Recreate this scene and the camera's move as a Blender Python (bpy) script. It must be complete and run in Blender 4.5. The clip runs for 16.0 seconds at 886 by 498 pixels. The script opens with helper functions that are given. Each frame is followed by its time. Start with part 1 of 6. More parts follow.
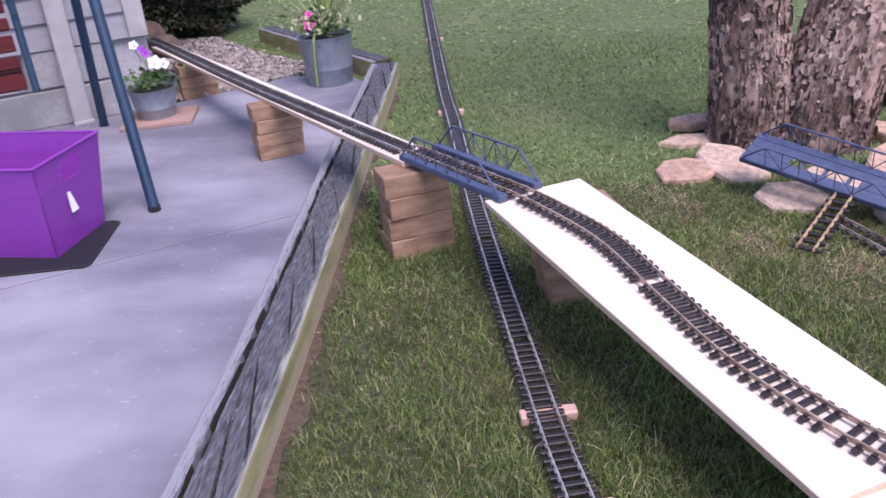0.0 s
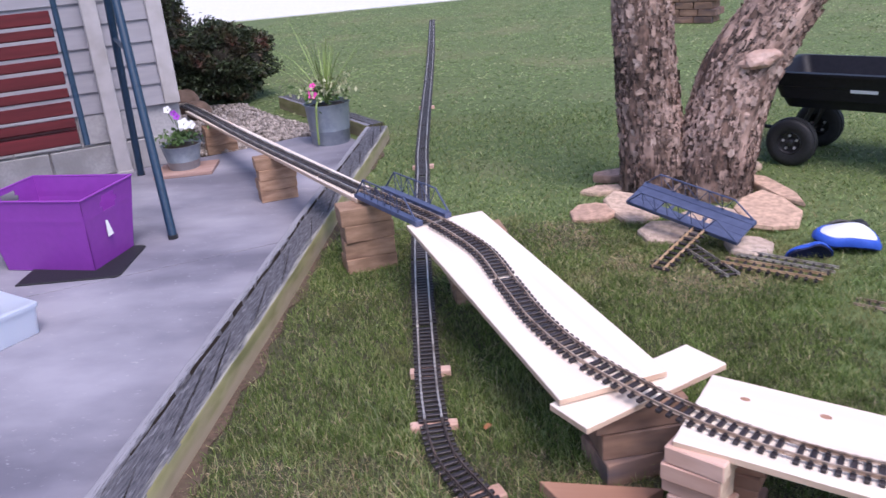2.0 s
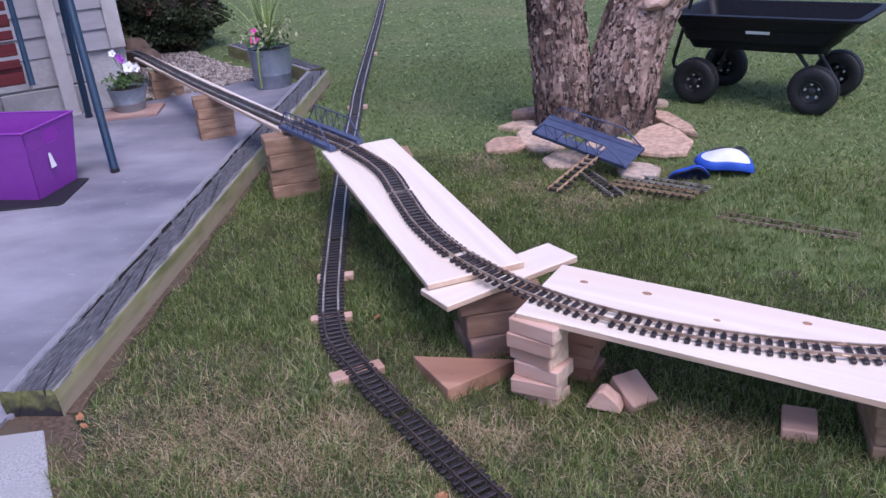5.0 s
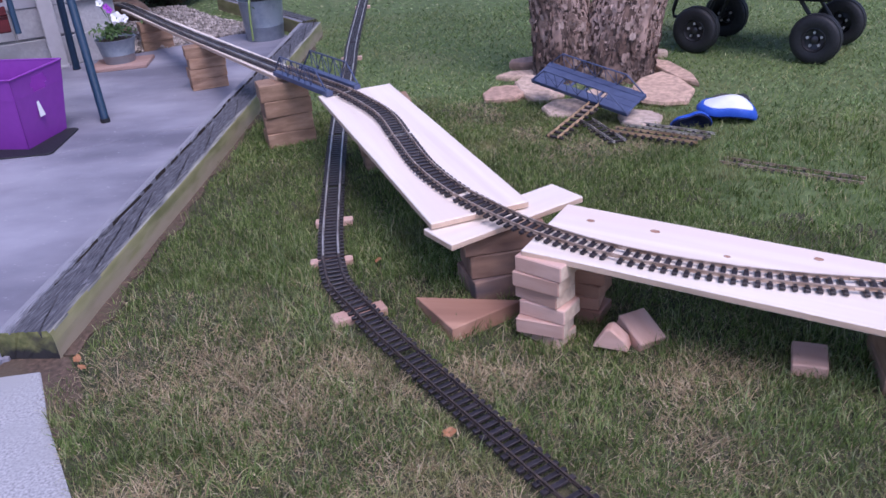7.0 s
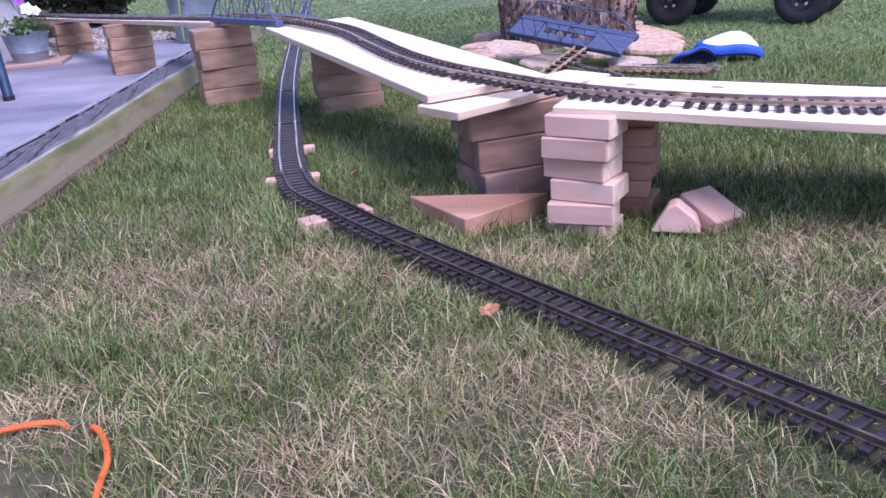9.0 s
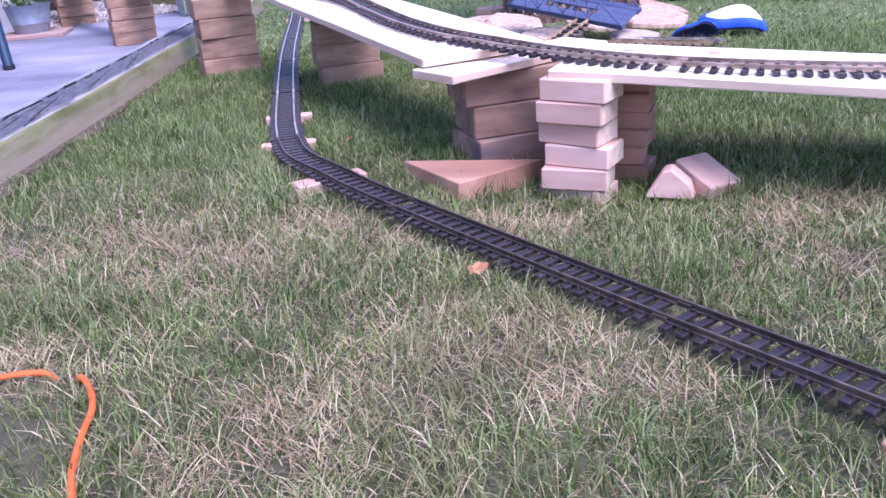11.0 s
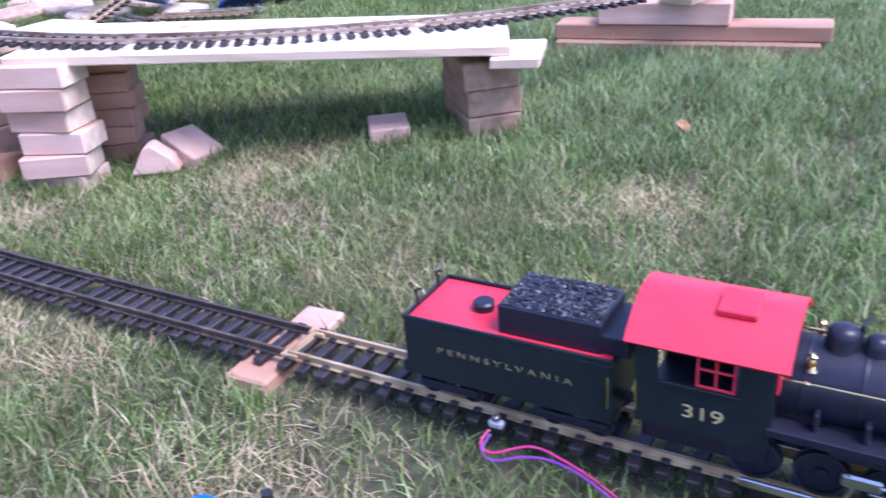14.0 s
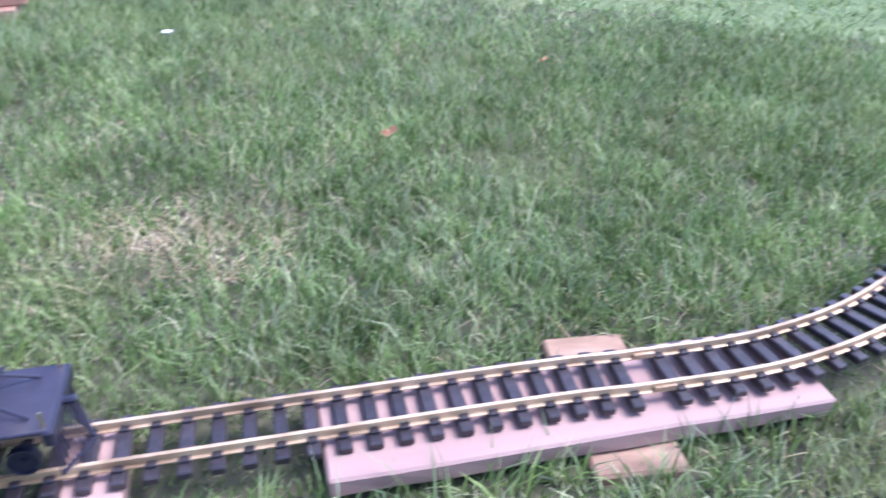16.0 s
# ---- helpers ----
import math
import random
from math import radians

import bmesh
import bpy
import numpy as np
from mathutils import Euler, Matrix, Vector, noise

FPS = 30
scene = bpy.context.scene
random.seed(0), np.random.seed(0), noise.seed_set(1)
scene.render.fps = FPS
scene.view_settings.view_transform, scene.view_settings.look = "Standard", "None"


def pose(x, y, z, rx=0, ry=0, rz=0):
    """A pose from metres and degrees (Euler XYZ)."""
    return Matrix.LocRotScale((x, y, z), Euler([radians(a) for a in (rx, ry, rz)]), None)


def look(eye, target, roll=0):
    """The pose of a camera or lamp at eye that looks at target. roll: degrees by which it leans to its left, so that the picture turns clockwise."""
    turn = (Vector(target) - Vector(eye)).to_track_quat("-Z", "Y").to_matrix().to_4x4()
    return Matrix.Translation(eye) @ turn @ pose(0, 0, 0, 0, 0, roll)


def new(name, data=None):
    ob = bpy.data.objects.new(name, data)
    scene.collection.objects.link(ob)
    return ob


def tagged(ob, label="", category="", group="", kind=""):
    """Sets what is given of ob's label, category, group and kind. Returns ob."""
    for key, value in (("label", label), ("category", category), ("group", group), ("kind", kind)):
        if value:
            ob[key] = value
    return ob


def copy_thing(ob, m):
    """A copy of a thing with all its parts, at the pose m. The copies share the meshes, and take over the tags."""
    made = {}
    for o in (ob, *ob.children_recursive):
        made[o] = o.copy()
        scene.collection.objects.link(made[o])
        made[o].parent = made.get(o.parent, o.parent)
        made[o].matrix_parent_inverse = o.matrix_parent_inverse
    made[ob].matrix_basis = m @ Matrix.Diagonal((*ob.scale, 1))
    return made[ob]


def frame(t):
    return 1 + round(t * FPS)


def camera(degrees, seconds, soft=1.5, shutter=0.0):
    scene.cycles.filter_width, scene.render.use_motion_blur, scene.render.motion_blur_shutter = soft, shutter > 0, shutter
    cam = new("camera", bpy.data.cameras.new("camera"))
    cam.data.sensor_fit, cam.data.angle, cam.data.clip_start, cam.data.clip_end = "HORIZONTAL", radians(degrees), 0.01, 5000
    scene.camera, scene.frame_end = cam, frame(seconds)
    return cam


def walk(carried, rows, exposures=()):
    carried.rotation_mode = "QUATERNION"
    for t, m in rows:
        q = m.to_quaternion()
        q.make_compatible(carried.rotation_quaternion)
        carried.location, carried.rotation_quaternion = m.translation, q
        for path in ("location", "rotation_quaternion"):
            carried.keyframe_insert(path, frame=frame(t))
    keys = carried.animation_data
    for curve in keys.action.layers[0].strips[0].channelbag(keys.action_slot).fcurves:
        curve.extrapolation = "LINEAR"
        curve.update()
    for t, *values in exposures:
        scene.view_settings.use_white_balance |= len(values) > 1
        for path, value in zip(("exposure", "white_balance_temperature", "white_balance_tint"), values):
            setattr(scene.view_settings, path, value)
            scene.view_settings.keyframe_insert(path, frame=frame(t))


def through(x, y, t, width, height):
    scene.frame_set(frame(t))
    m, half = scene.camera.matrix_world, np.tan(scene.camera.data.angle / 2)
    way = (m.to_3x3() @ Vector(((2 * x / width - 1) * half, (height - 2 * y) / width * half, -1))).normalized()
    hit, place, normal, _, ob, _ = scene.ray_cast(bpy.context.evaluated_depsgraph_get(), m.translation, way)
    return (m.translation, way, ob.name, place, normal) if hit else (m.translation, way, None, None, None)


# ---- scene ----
cam = camera(55.8, 16.0, shutter=0.33)
PATH = [
    (0, (0.179, -0.305, 1.189), (0.053, 1.49, 0.316), -5.0),
    (0.5, (0.228, -0.503, 1.243), (-0.006, 1.301, 0.411), -5.2),
    (1, (0.356, -0.724, 1.279), (0.056, 1.082, 0.475), -6.4),
    (1.5, (0.53, -0.895, 1.297), (0.24, 0.925, 0.521), -5.3),
    (2, (0.615, -1.064, 1.325), (0.401, 0.788, 0.6), -5.0),
    (2.5, (0.665, -1.204, 1.334), (0.493, 0.648, 0.601), -4.9),
    (3, (0.792, -1.289, 1.319), (0.551, 0.54, 0.546), -4.9),
    (3.5, (0.888, -1.352, 1.312), (0.662, 0.476, 0.531), -4.4),
    (4, (0.9, -1.391, 1.295), (0.714, 0.434, 0.497), -4.5),
    (6.3, (0.882, -1.403, 1.269), (0.731, 0.393, 0.402), -4.8),
    (6.5, (0.877, -1.404, 1.258), (0.73, 0.385, 0.376), -4.6),
    (7, (0.853, -1.391, 1.197), (0.712, 0.394, 0.306), -4.7),
    (7.5, (0.722, -1.3, 1.035), (0.692, 0.527, 0.222), -5.4),
    (8, (0.617, -1.188, 0.784), (0.617, 0.654, 0.007), -5.5),
    (8.5, (0.621, -1.109, 0.624), (0.651, 0.756, -0.098), -4.9),
    (9, (0.642, -1.078, 0.568), (0.669, 0.788, -0.151), -4.8),
    (11.5, (0.675, -1.092, 0.532), (0.686, 0.756, -0.233), -4.4),
    (12, (0.718, -1.094, 0.535), (0.819, 0.75, -0.235), -4.9),
    (12.5, (0.789, -1.105, 0.52), (1.006, 0.723, -0.26), -5.0),
    (13, (0.887, -1.136, 0.507), (1.237, 0.655, -0.313), -5.1),
    (13.5, (0.947, -1.177, 0.513), (1.502, 0.537, -0.356), -4.6),
    (14, (0.996, -1.233, 0.531), (1.716, 0.413, -0.346), -4.4),
    (14.5, (1.041, -1.297, 0.529), (1.973, 0.223, -0.376), -3.4),
    (15, (1.109, -1.382, 0.529), (2.307, -0.105, -0.437), -2.5),
    (15.5, (1.172, -1.443, 0.546), (2.584, -0.486, -0.498), -1.1),
    (16, (1.227, -1.494, 0.534), (2.814, -0.813, -0.476), 0.2),
]
walk(cam, [(t, look(eye, target, roll)) for t, eye, target, roll in PATH],
     [(0, 0.84, 5850, 28), (1, 0.92, 5900, 25), (2, 0.75, 5900, 23), (4, 0.46, 5650, 26), (7, 0.43, 5400, 29), (9, 1.02, 5280, 34), (12, 1.38, 5080, 38), (13.2, 1.36, 5030, 34), (14.5, 1.7, 5020, 22), (15.3, 1.84, 5060, 21), (16, 1.93, 5080, 21)])

# ---- sky, sun, exposure ----
world = bpy.data.worlds.new("sky")
scene.world = world
world.use_nodes = True
wn = world.node_tree.nodes
sky = wn.new("ShaderNodeTexSky")
sky.sky_type, sky.sun_disc = "NISHITA", False
sky.sun_elevation, sky.sun_rotation = radians(58), radians(148)
sky.air_density, sky.dust_density = 1.0, 2.0
wn["Background"].inputs["Strength"].default_value = 0.125
world.node_tree.links.new(sky.outputs["Color"], wn["Background"].inputs["Color"])
sun_data = bpy.data.lights.new("sun", "SUN")
sun_data.energy, sun_data.angle, sun_data.color = 1.9, radians(32), (1.0, 0.90, 0.80)
sun = new("sun", sun_data)
sun.matrix_world = look((2.4, -3.8, 7.2), (0, 0, 0))


# ---- materials ----
def mat(name, a, b, scale=20.0, rough=0.6, metal=0.0, bump=0.2, stretch=(1, 1, 1), stain=None, stain_scale=3.0,
        rnd=0.0, island=0.0, world_space=False, stain_at=0.55, coat=0.0, contrast=0.2, detail=6):
    """A surface of two colours in fine grain, with wider stains of a third, and fine relief."""
    m = bpy.data.materials.new(name)
    m.use_nodes = True
    t = m.node_tree
    n, ln = t.nodes, t.links
    p = n["Principled BSDF"]
    tc = n.new("ShaderNodeTexCoord")
    mp = n.new("ShaderNodeMapping")
    mp.inputs["Scale"].default_value = stretch
    if world_space:
        geo = n.new("ShaderNodeNewGeometry")
        ln.new(geo.outputs["Position"], mp.inputs["Vector"])
    else:
        ln.new(tc.outputs["Object"], mp.inputs["Vector"])
    info = n.new("ShaderNodeObjectInfo")
    if not world_space:
        off = n.new("ShaderNodeVectorMath")
        off.operation = "MULTIPLY_ADD"
        off.inputs[1].default_value = (7.3, 3.1, 5.7)
        ln.new(info.outputs["Random"], off.inputs[0])
        ln.new(mp.outputs["Vector"], off.inputs[2])
        vec = off.outputs["Vector"]
    else:
        vec = mp.outputs["Vector"]
    n1 = n.new("ShaderNodeTexNoise")
    n1.inputs["Scale"].default_value, n1.inputs["Detail"].default_value = scale, detail
    ln.new(vec, n1.inputs["Vector"])
    r1 = n.new("ShaderNodeValToRGB")
    r1.color_ramp.elements[0].position, r1.color_ramp.elements[1].position = 0.5 - contrast, 0.5 + contrast
    r1.color_ramp.elements[0].color, r1.color_ramp.elements[1].color = (*a, 1), (*b, 1)
    ln.new(n1.outputs["Fac"], r1.inputs["Fac"])
    col = r1.outputs["Color"]
    if stain:
        n2 = n.new("ShaderNodeTexNoise")
        n2.inputs["Scale"].default_value, n2.inputs["Detail"].default_value = stain_scale, 4
        ln.new(vec, n2.inputs["Vector"])
        r2 = n.new("ShaderNodeValToRGB")
        r2.color_ramp.elements[0].position, r2.color_ramp.elements[1].position = stain_at - 0.08, stain_at + 0.12
        ln.new(n2.outputs["Fac"], r2.inputs["Fac"])
        mx = n.new("ShaderNodeMix")
        mx.data_type = "RGBA"
        ln.new(r2.outputs["Color"], mx.inputs[0])
        ln.new(col, mx.inputs[6])
        mx.inputs[7].default_value = (*stain, 1)
        col = mx.outputs[2]
    if rnd or island:
        hv = n.new("ShaderNodeHueSaturation")
        mr = n.new("ShaderNodeMapRange")
        amount = rnd or island
        mr.inputs["To Min"].default_value, mr.inputs["To Max"].default_value = 1 - amount, 1 + amount
        if island:
            g2 = n.new("ShaderNodeNewGeometry")
            ln.new(g2.outputs["Random Per Island"], mr.inputs["Value"])
        else:
            ln.new(info.outputs["Random"], mr.inputs["Value"])
        ln.new(mr.outputs["Result"], hv.inputs["Value"])
        ln.new(col, hv.inputs["Color"])
        col = hv.outputs["Color"]
    ln.new(col, p.inputs["Base Color"])
    p.inputs["Roughness"].default_value, p.inputs["Metallic"].default_value = rough, metal
    p.inputs["Coat Weight"].default_value = coat
    if bump:
        bp = n.new("ShaderNodeBump")
        bp.inputs["Strength"].default_value, bp.inputs["Distance"].default_value = bump, 0.004
        ln.new(n1.outputs["Fac"], bp.inputs["Height"])
        ln.new(bp.outputs["Normal"], p.inputs["Normal"])
    return m



def ramp_mat(name, stops, rough=0.6, per_object=False, patch=None, patch_scale=1.5, patch_at=0.6, patch_most=0.6, bump=0.0, grain=60.0, through=0.0, gloss=0.4, tip=None):
    """A surface whose pieces each take a colour from a ramp, with wide patches of another colour."""
    m = bpy.data.materials.new(name)
    m.use_nodes = True
    t = m.node_tree
    n, ln = t.nodes, t.links
    p = n["Principled BSDF"]
    geo = n.new("ShaderNodeNewGeometry")
    info = n.new("ShaderNodeObjectInfo")
    r = n.new("ShaderNodeValToRGB")
    els = r.color_ramp.elements
    while len(els) < len(stops):
        els.new(0.5)
    for e, (pos, c) in zip(els, stops):
        e.position, e.color = pos, (*c, 1)
    ln.new(info.outputs["Random"] if per_object else geo.outputs["Random Per Island"], r.inputs["Fac"])
    col = r.outputs["Color"]
    fine = n.new("ShaderNodeTexNoise")
    fine.inputs["Scale"].default_value, fine.inputs["Detail"].default_value = grain, 5
    ln.new(geo.outputs["Position"], fine.inputs["Vector"])
    hv = n.new("ShaderNodeHueSaturation")
    mr = n.new("ShaderNodeMapRange")
    mr.inputs["From Min"].default_value, mr.inputs["From Max"].default_value = 0.3, 0.7
    mr.inputs["To Min"].default_value, mr.inputs["To Max"].default_value = 0.72, 1.3
    ln.new(fine.outputs["Fac"], mr.inputs["Value"])
    ln.new(mr.outputs["Result"], hv.inputs["Value"])
    ln.new(col, hv.inputs["Color"])
    col = hv.outputs["Color"]
    if patch:
        n2 = n.new("ShaderNodeTexNoise")
        n2.inputs["Scale"].default_value, n2.inputs["Detail"].default_value = patch_scale, 5
        ln.new(geo.outputs["Position"], n2.inputs["Vector"])
        f = n.new("ShaderNodeMapRange")
        f.inputs["From Min"].default_value, f.inputs["From Max"].default_value = patch_at - 0.06, patch_at + 0.12
        f.inputs["To Max"].default_value = patch_most
        ln.new(n2.outputs["Fac"], f.inputs["Value"])
        mx = n.new("ShaderNodeMix")
        mx.data_type = "RGBA"
        ln.new(f.outputs["Result"], mx.inputs[0])
        ln.new(col, mx.inputs[6])
        mx.inputs[7].default_value = (*patch, 1)
        col = mx.outputs[2]
    if tip:
        # cut ends bleached by the mower
        sz = n.new("ShaderNodeSeparateXYZ")
        ln.new(geo.outputs["Position"], sz.inputs[0])
        hz = n.new("ShaderNodeMapRange")
        hz.inputs["From Min"].default_value, hz.inputs["From Max"].default_value, hz.inputs["To Max"].default_value = 0.022, 0.052, 0.6
        ln.new(sz.outputs["Z"], hz.inputs["Value"])
        mt = n.new("ShaderNodeMix")
        mt.data_type = "RGBA"
        ln.new(hz.outputs["Result"], mt.inputs[0])
        ln.new(col, mt.inputs[6])
        mt.inputs[7].default_value = (*tip, 1)
        col = mt.outputs[2]
    ln.new(col, p.inputs["Base Color"])
    p.inputs["Roughness"].default_value = rough
    p.inputs["Specular IOR Level"].default_value = gloss
    if bump:
        bp = n.new("ShaderNodeBump")
        bp.inputs["Strength"].default_value, bp.inputs["Distance"].default_value = bump, 0.004
        ln.new(fine.outputs["Fac"], bp.inputs["Height"])
        ln.new(bp.outputs["Normal"], p.inputs["Normal"])
    if through:
        tr = n.new("ShaderNodeBsdfTranslucent")
        ln.new(col, tr.inputs["Color"])
        ms = n.new("ShaderNodeMixShader")
        ms.inputs[0].default_value = through
        ln.new(p.outputs[0], ms.inputs[1])
        ln.new(tr.outputs[0], ms.inputs[2])
        ln.new(ms.outputs[0], n["Material Output"].inputs["Surface"])
    return m



def wear(m, axis, lo, hi, colour, scale, ragged=1.6, stretch=(0.2, 1, 1)):
    """Wear of another colour that takes over, ragged at its edge, from lo to hi along one of the thing's own axes."""
    t = m.node_tree
    n, ln = t.nodes, t.links
    p = n["Principled BSDF"]
    src = p.inputs["Base Color"].links[0].from_socket
    tc = n.new("ShaderNodeTexCoord")
    sx = n.new("ShaderNodeSeparateXYZ")
    ln.new(tc.outputs["Object"], sx.inputs[0])
    mr = n.new("ShaderNodeMapRange")
    mr.clamp = False
    mr.inputs["From Min"].default_value, mr.inputs["From Max"].default_value = lo, hi
    ln.new(sx.outputs[axis], mr.inputs["Value"])
    mp = n.new("ShaderNodeMapping")
    mp.inputs["Scale"].default_value = stretch
    ln.new(tc.outputs["Object"], mp.inputs["Vector"])
    nz = n.new("ShaderNodeTexNoise")
    nz.inputs["Scale"].default_value, nz.inputs["Detail"].default_value = scale, 7
    ln.new(mp.outputs["Vector"], nz.inputs["Vector"])
    ad = n.new("ShaderNodeMath")
    ad.operation = "MULTIPLY_ADD"
    ad.inputs[1].default_value, ad.inputs[2].default_value = 2 * ragged, -ragged
    ln.new(nz.outputs["Fac"], ad.inputs[0])
    sm = n.new("ShaderNodeMath")
    sm.use_clamp = True
    ln.new(ad.outputs[0], sm.inputs[0])
    ln.new(mr.outputs["Result"], sm.inputs[1])
    mx = n.new("ShaderNodeMix")
    mx.data_type = "RGBA"
    ln.new(sm.outputs[0], mx.inputs[0])
    ln.new(src, mx.inputs[6])
    mx.inputs[7].default_value = (*colour, 1)
    ln.new(mx.outputs[2], p.inputs["Base Color"])


SOIL = mat("lawn soil", (0.028, 0.030, 0.014), (0.085, 0.080, 0.042), 55, 0.95, bump=0.8, stain=(0.105, 0.095, 0.05), stain_scale=1.6, world_space=True, stain_at=0.62, detail=9)
FAR_TURF = mat("close mown turf", (0.072, 0.106, 0.034), (0.138, 0.185, 0.064), 18, 0.95, bump=0.6, stain=(0.17, 0.175, 0.08), stain_scale=0.8, world_space=True, stain_at=0.60, detail=9)
CONCRETE = mat("weathered concrete", (0.146, 0.142, 0.182), (0.330, 0.320, 0.372), 1.25, 0.85, bump=0.35, stain=(0.45, 0.44, 0.47), stain_scale=38, world_space=True, stain_at=0.74, contrast=0.14, detail=12, stretch=(1, 1.6, 1))
AGGREGATE = mat("pale exposed aggregate", (0.24, 0.235, 0.24), (0.52, 0.51, 0.52), 150, 0.9, bump=0.5, stain=(0.36, 0.355, 0.36), stain_scale=5, world_space=True, detail=8)
PALE_CONCRETE = mat("pale concrete", (0.6, 0.6, 0.58), (0.7, 0.69, 0.67), 20, 0.9, world_space=True)
BLOCKWALL = mat("foundation block", (0.35, 0.345, 0.36), (0.45, 0.44, 0.455), 60, 0.9, bump=0.4, stain=(0.30, 0.295, 0.30), stain_scale=4, rnd=0.08)
SIDING = mat("grey vinyl siding", (0.29, 0.285, 0.315), (0.335, 0.325, 0.36), 12, 0.55, bump=0.05, stretch=(0.3, 3, 3), rnd=0.03)
TRIM = mat("pale trim", (0.44, 0.42, 0.43), (0.50, 0.475, 0.485), 15, 0.55, bump=0.06, stain=(0.38, 0.355, 0.35), stain_scale=5)
DIRT_AND_CRACK = mat("potting soil and crack shade", (0.02, 0.015, 0.01), (0.05, 0.035, 0.025), 80, 0.95, bump=0.8)
TIMBER = mat("weathered grey timber", (0.040, 0.040, 0.048), (0.135, 0.132, 0.150), 170, 0.9, bump=0.9, stretch=(0.12, 1, 1), stain=(0.36, 0.355, 0.385), stain_scale=110, stain_at=0.69, detail=11, contrast=0.16)
MOSSY = mat("mossy timber side", (0.20, 0.195, 0.075), (0.36, 0.335, 0.17), 22, 0.95, bump=0.7, stretch=(0.25, 1, 1), stain=(0.11, 0.12, 0.04), stain_scale=7, stain_at=0.60)
TIMBER_END = mat("mossy rotten timber end", (0.08, 0.09, 0.03), (0.24, 0.24, 0.09), 40, 0.95, bump=1.0, stain=(0.06, 0.05, 0.045), stain_scale=12, stain_at=0.58)
wear(TIMBER, "Y", 0.030, 0.056, (0.28, 0.275, 0.305), 190, 1.8, (0.12, 1, 1))
wear(TIMBER, "Y", -0.062, -0.084, (0.36, 0.35, 0.30), 90, 1.5, (0.07, 1, 1))
wear(TIMBER_END, "Z", 0.06, 0.02, (0.03, 0.028, 0.03), 30, 1.2, (1, 1, 1))
wear(MOSSY, "Z", 0.066, 0.012, (0.38, 0.31, 0.21), 18, 1.5, (0.2, 1, 1))
PINE_EDGE = mat("darker tan pine edge", (0.56, 0.40, 0.29), (0.70, 0.53, 0.40), 30, 0.65, bump=0.12, stretch=(0.06, 1, 1), stain=(0.50, 0.34, 0.24), stain_scale=9)
PINE_CUT = mat("cream end grain", (0.62, 0.47, 0.36), (0.78, 0.64, 0.50), 60, 0.7, bump=0.2, stain=(0.55, 0.40, 0.30), stain_scale=20)
PINKWOOD = mat("pinkish lumber", (0.30, 0.185, 0.155), (0.43, 0.29, 0.245), 30, 0.7, bump=0.2, stretch=(0.1, 1, 1), stain=(0.25, 0.15, 0.125), stain_scale=6, rnd=0.06)
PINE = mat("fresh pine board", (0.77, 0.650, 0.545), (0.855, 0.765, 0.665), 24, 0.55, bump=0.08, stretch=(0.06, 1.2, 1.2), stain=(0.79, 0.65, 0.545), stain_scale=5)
PINE_END = mat("cut pine block", (0.57, 0.355, 0.275), (0.71, 0.485, 0.40), 30, 0.65, bump=0.12, stretch=(0.2, 1, 1), stain=(0.50, 0.30, 0.225), stain_scale=9, rnd=0.10)
CEDAR = mat("brown wood block", (0.235, 0.140, 0.085), (0.40, 0.255, 0.170), 45, 0.8, bump=0.4, stretch=(0.3, 1, 1), stain=(0.17, 0.098, 0.065), stain_scale=14, rnd=0.12, stain_at=0.62)
DARKWOOD = mat("old dark wood block", (0.135, 0.078, 0.055), (0.33, 0.205, 0.145), 22, 0.85, bump=0.5, stretch=(0.3, 1, 1), stain=(0.085, 0.065, 0.07), stain_scale=7, stain_at=0.56, rnd=0.2, detail=9)
REDWOOD = mat("reddish lumber", (0.37, 0.195, 0.125), (0.50, 0.285, 0.19), 30, 0.7, bump=0.2, stretch=(0.12, 1, 1), stain=(0.31, 0.16, 0.105), stain_scale=6, rnd=0.08)
KNOT = mat("knot", (0.30, 0.15, 0.09), (0.42, 0.24, 0.16), 80, 0.6)
SLEEPER = mat("dark brown plastic sleeper", (0.018, 0.014, 0.016), (0.040, 0.031, 0.034), 120, 0.45, bump=0.2, rnd=0.25)
RAIL = mat("tarnished brass rail", (0.44, 0.29, 0.16), (0.72, 0.53, 0.33), 40, 0.42, 0.35, bump=0.05, stain=(0.29, 0.19, 0.105), stain_scale=14)
RAIL_UP = mat("oxidised brown rail", (0.36, 0.255, 0.19), (0.62, 0.49, 0.39), 40, 0.4, 0.4, bump=0.05, stain=(0.26, 0.175, 0.125), stain_scale=14)
RAIL_OLD = mat("dull nickel brown rail", (0.56, 0.51, 0.45), (0.88, 0.82, 0.74), 40, 0.42, 0.7, bump=0.05, stain=(0.34, 0.27, 0.21), stain_scale=14)
RAIL_DARK = mat("blackened brown rail", (0.050, 0.036, 0.030), (0.125, 0.090, 0.070), 40, 0.38, 0.3, bump=0.05, stain=(0.20, 0.14, 0.10), stain_scale=22, stain_at=0.66)
STEEL = mat("bright nickel", (0.42, 0.42, 0.45), (0.58, 0.58, 0.6), 60, 0.3, 1.0, bump=0.03)
BRIDGE = mat("blue grey plastic", (0.06, 0.075, 0.145), (0.085, 0.105, 0.19), 30, 0.5, bump=0.08)
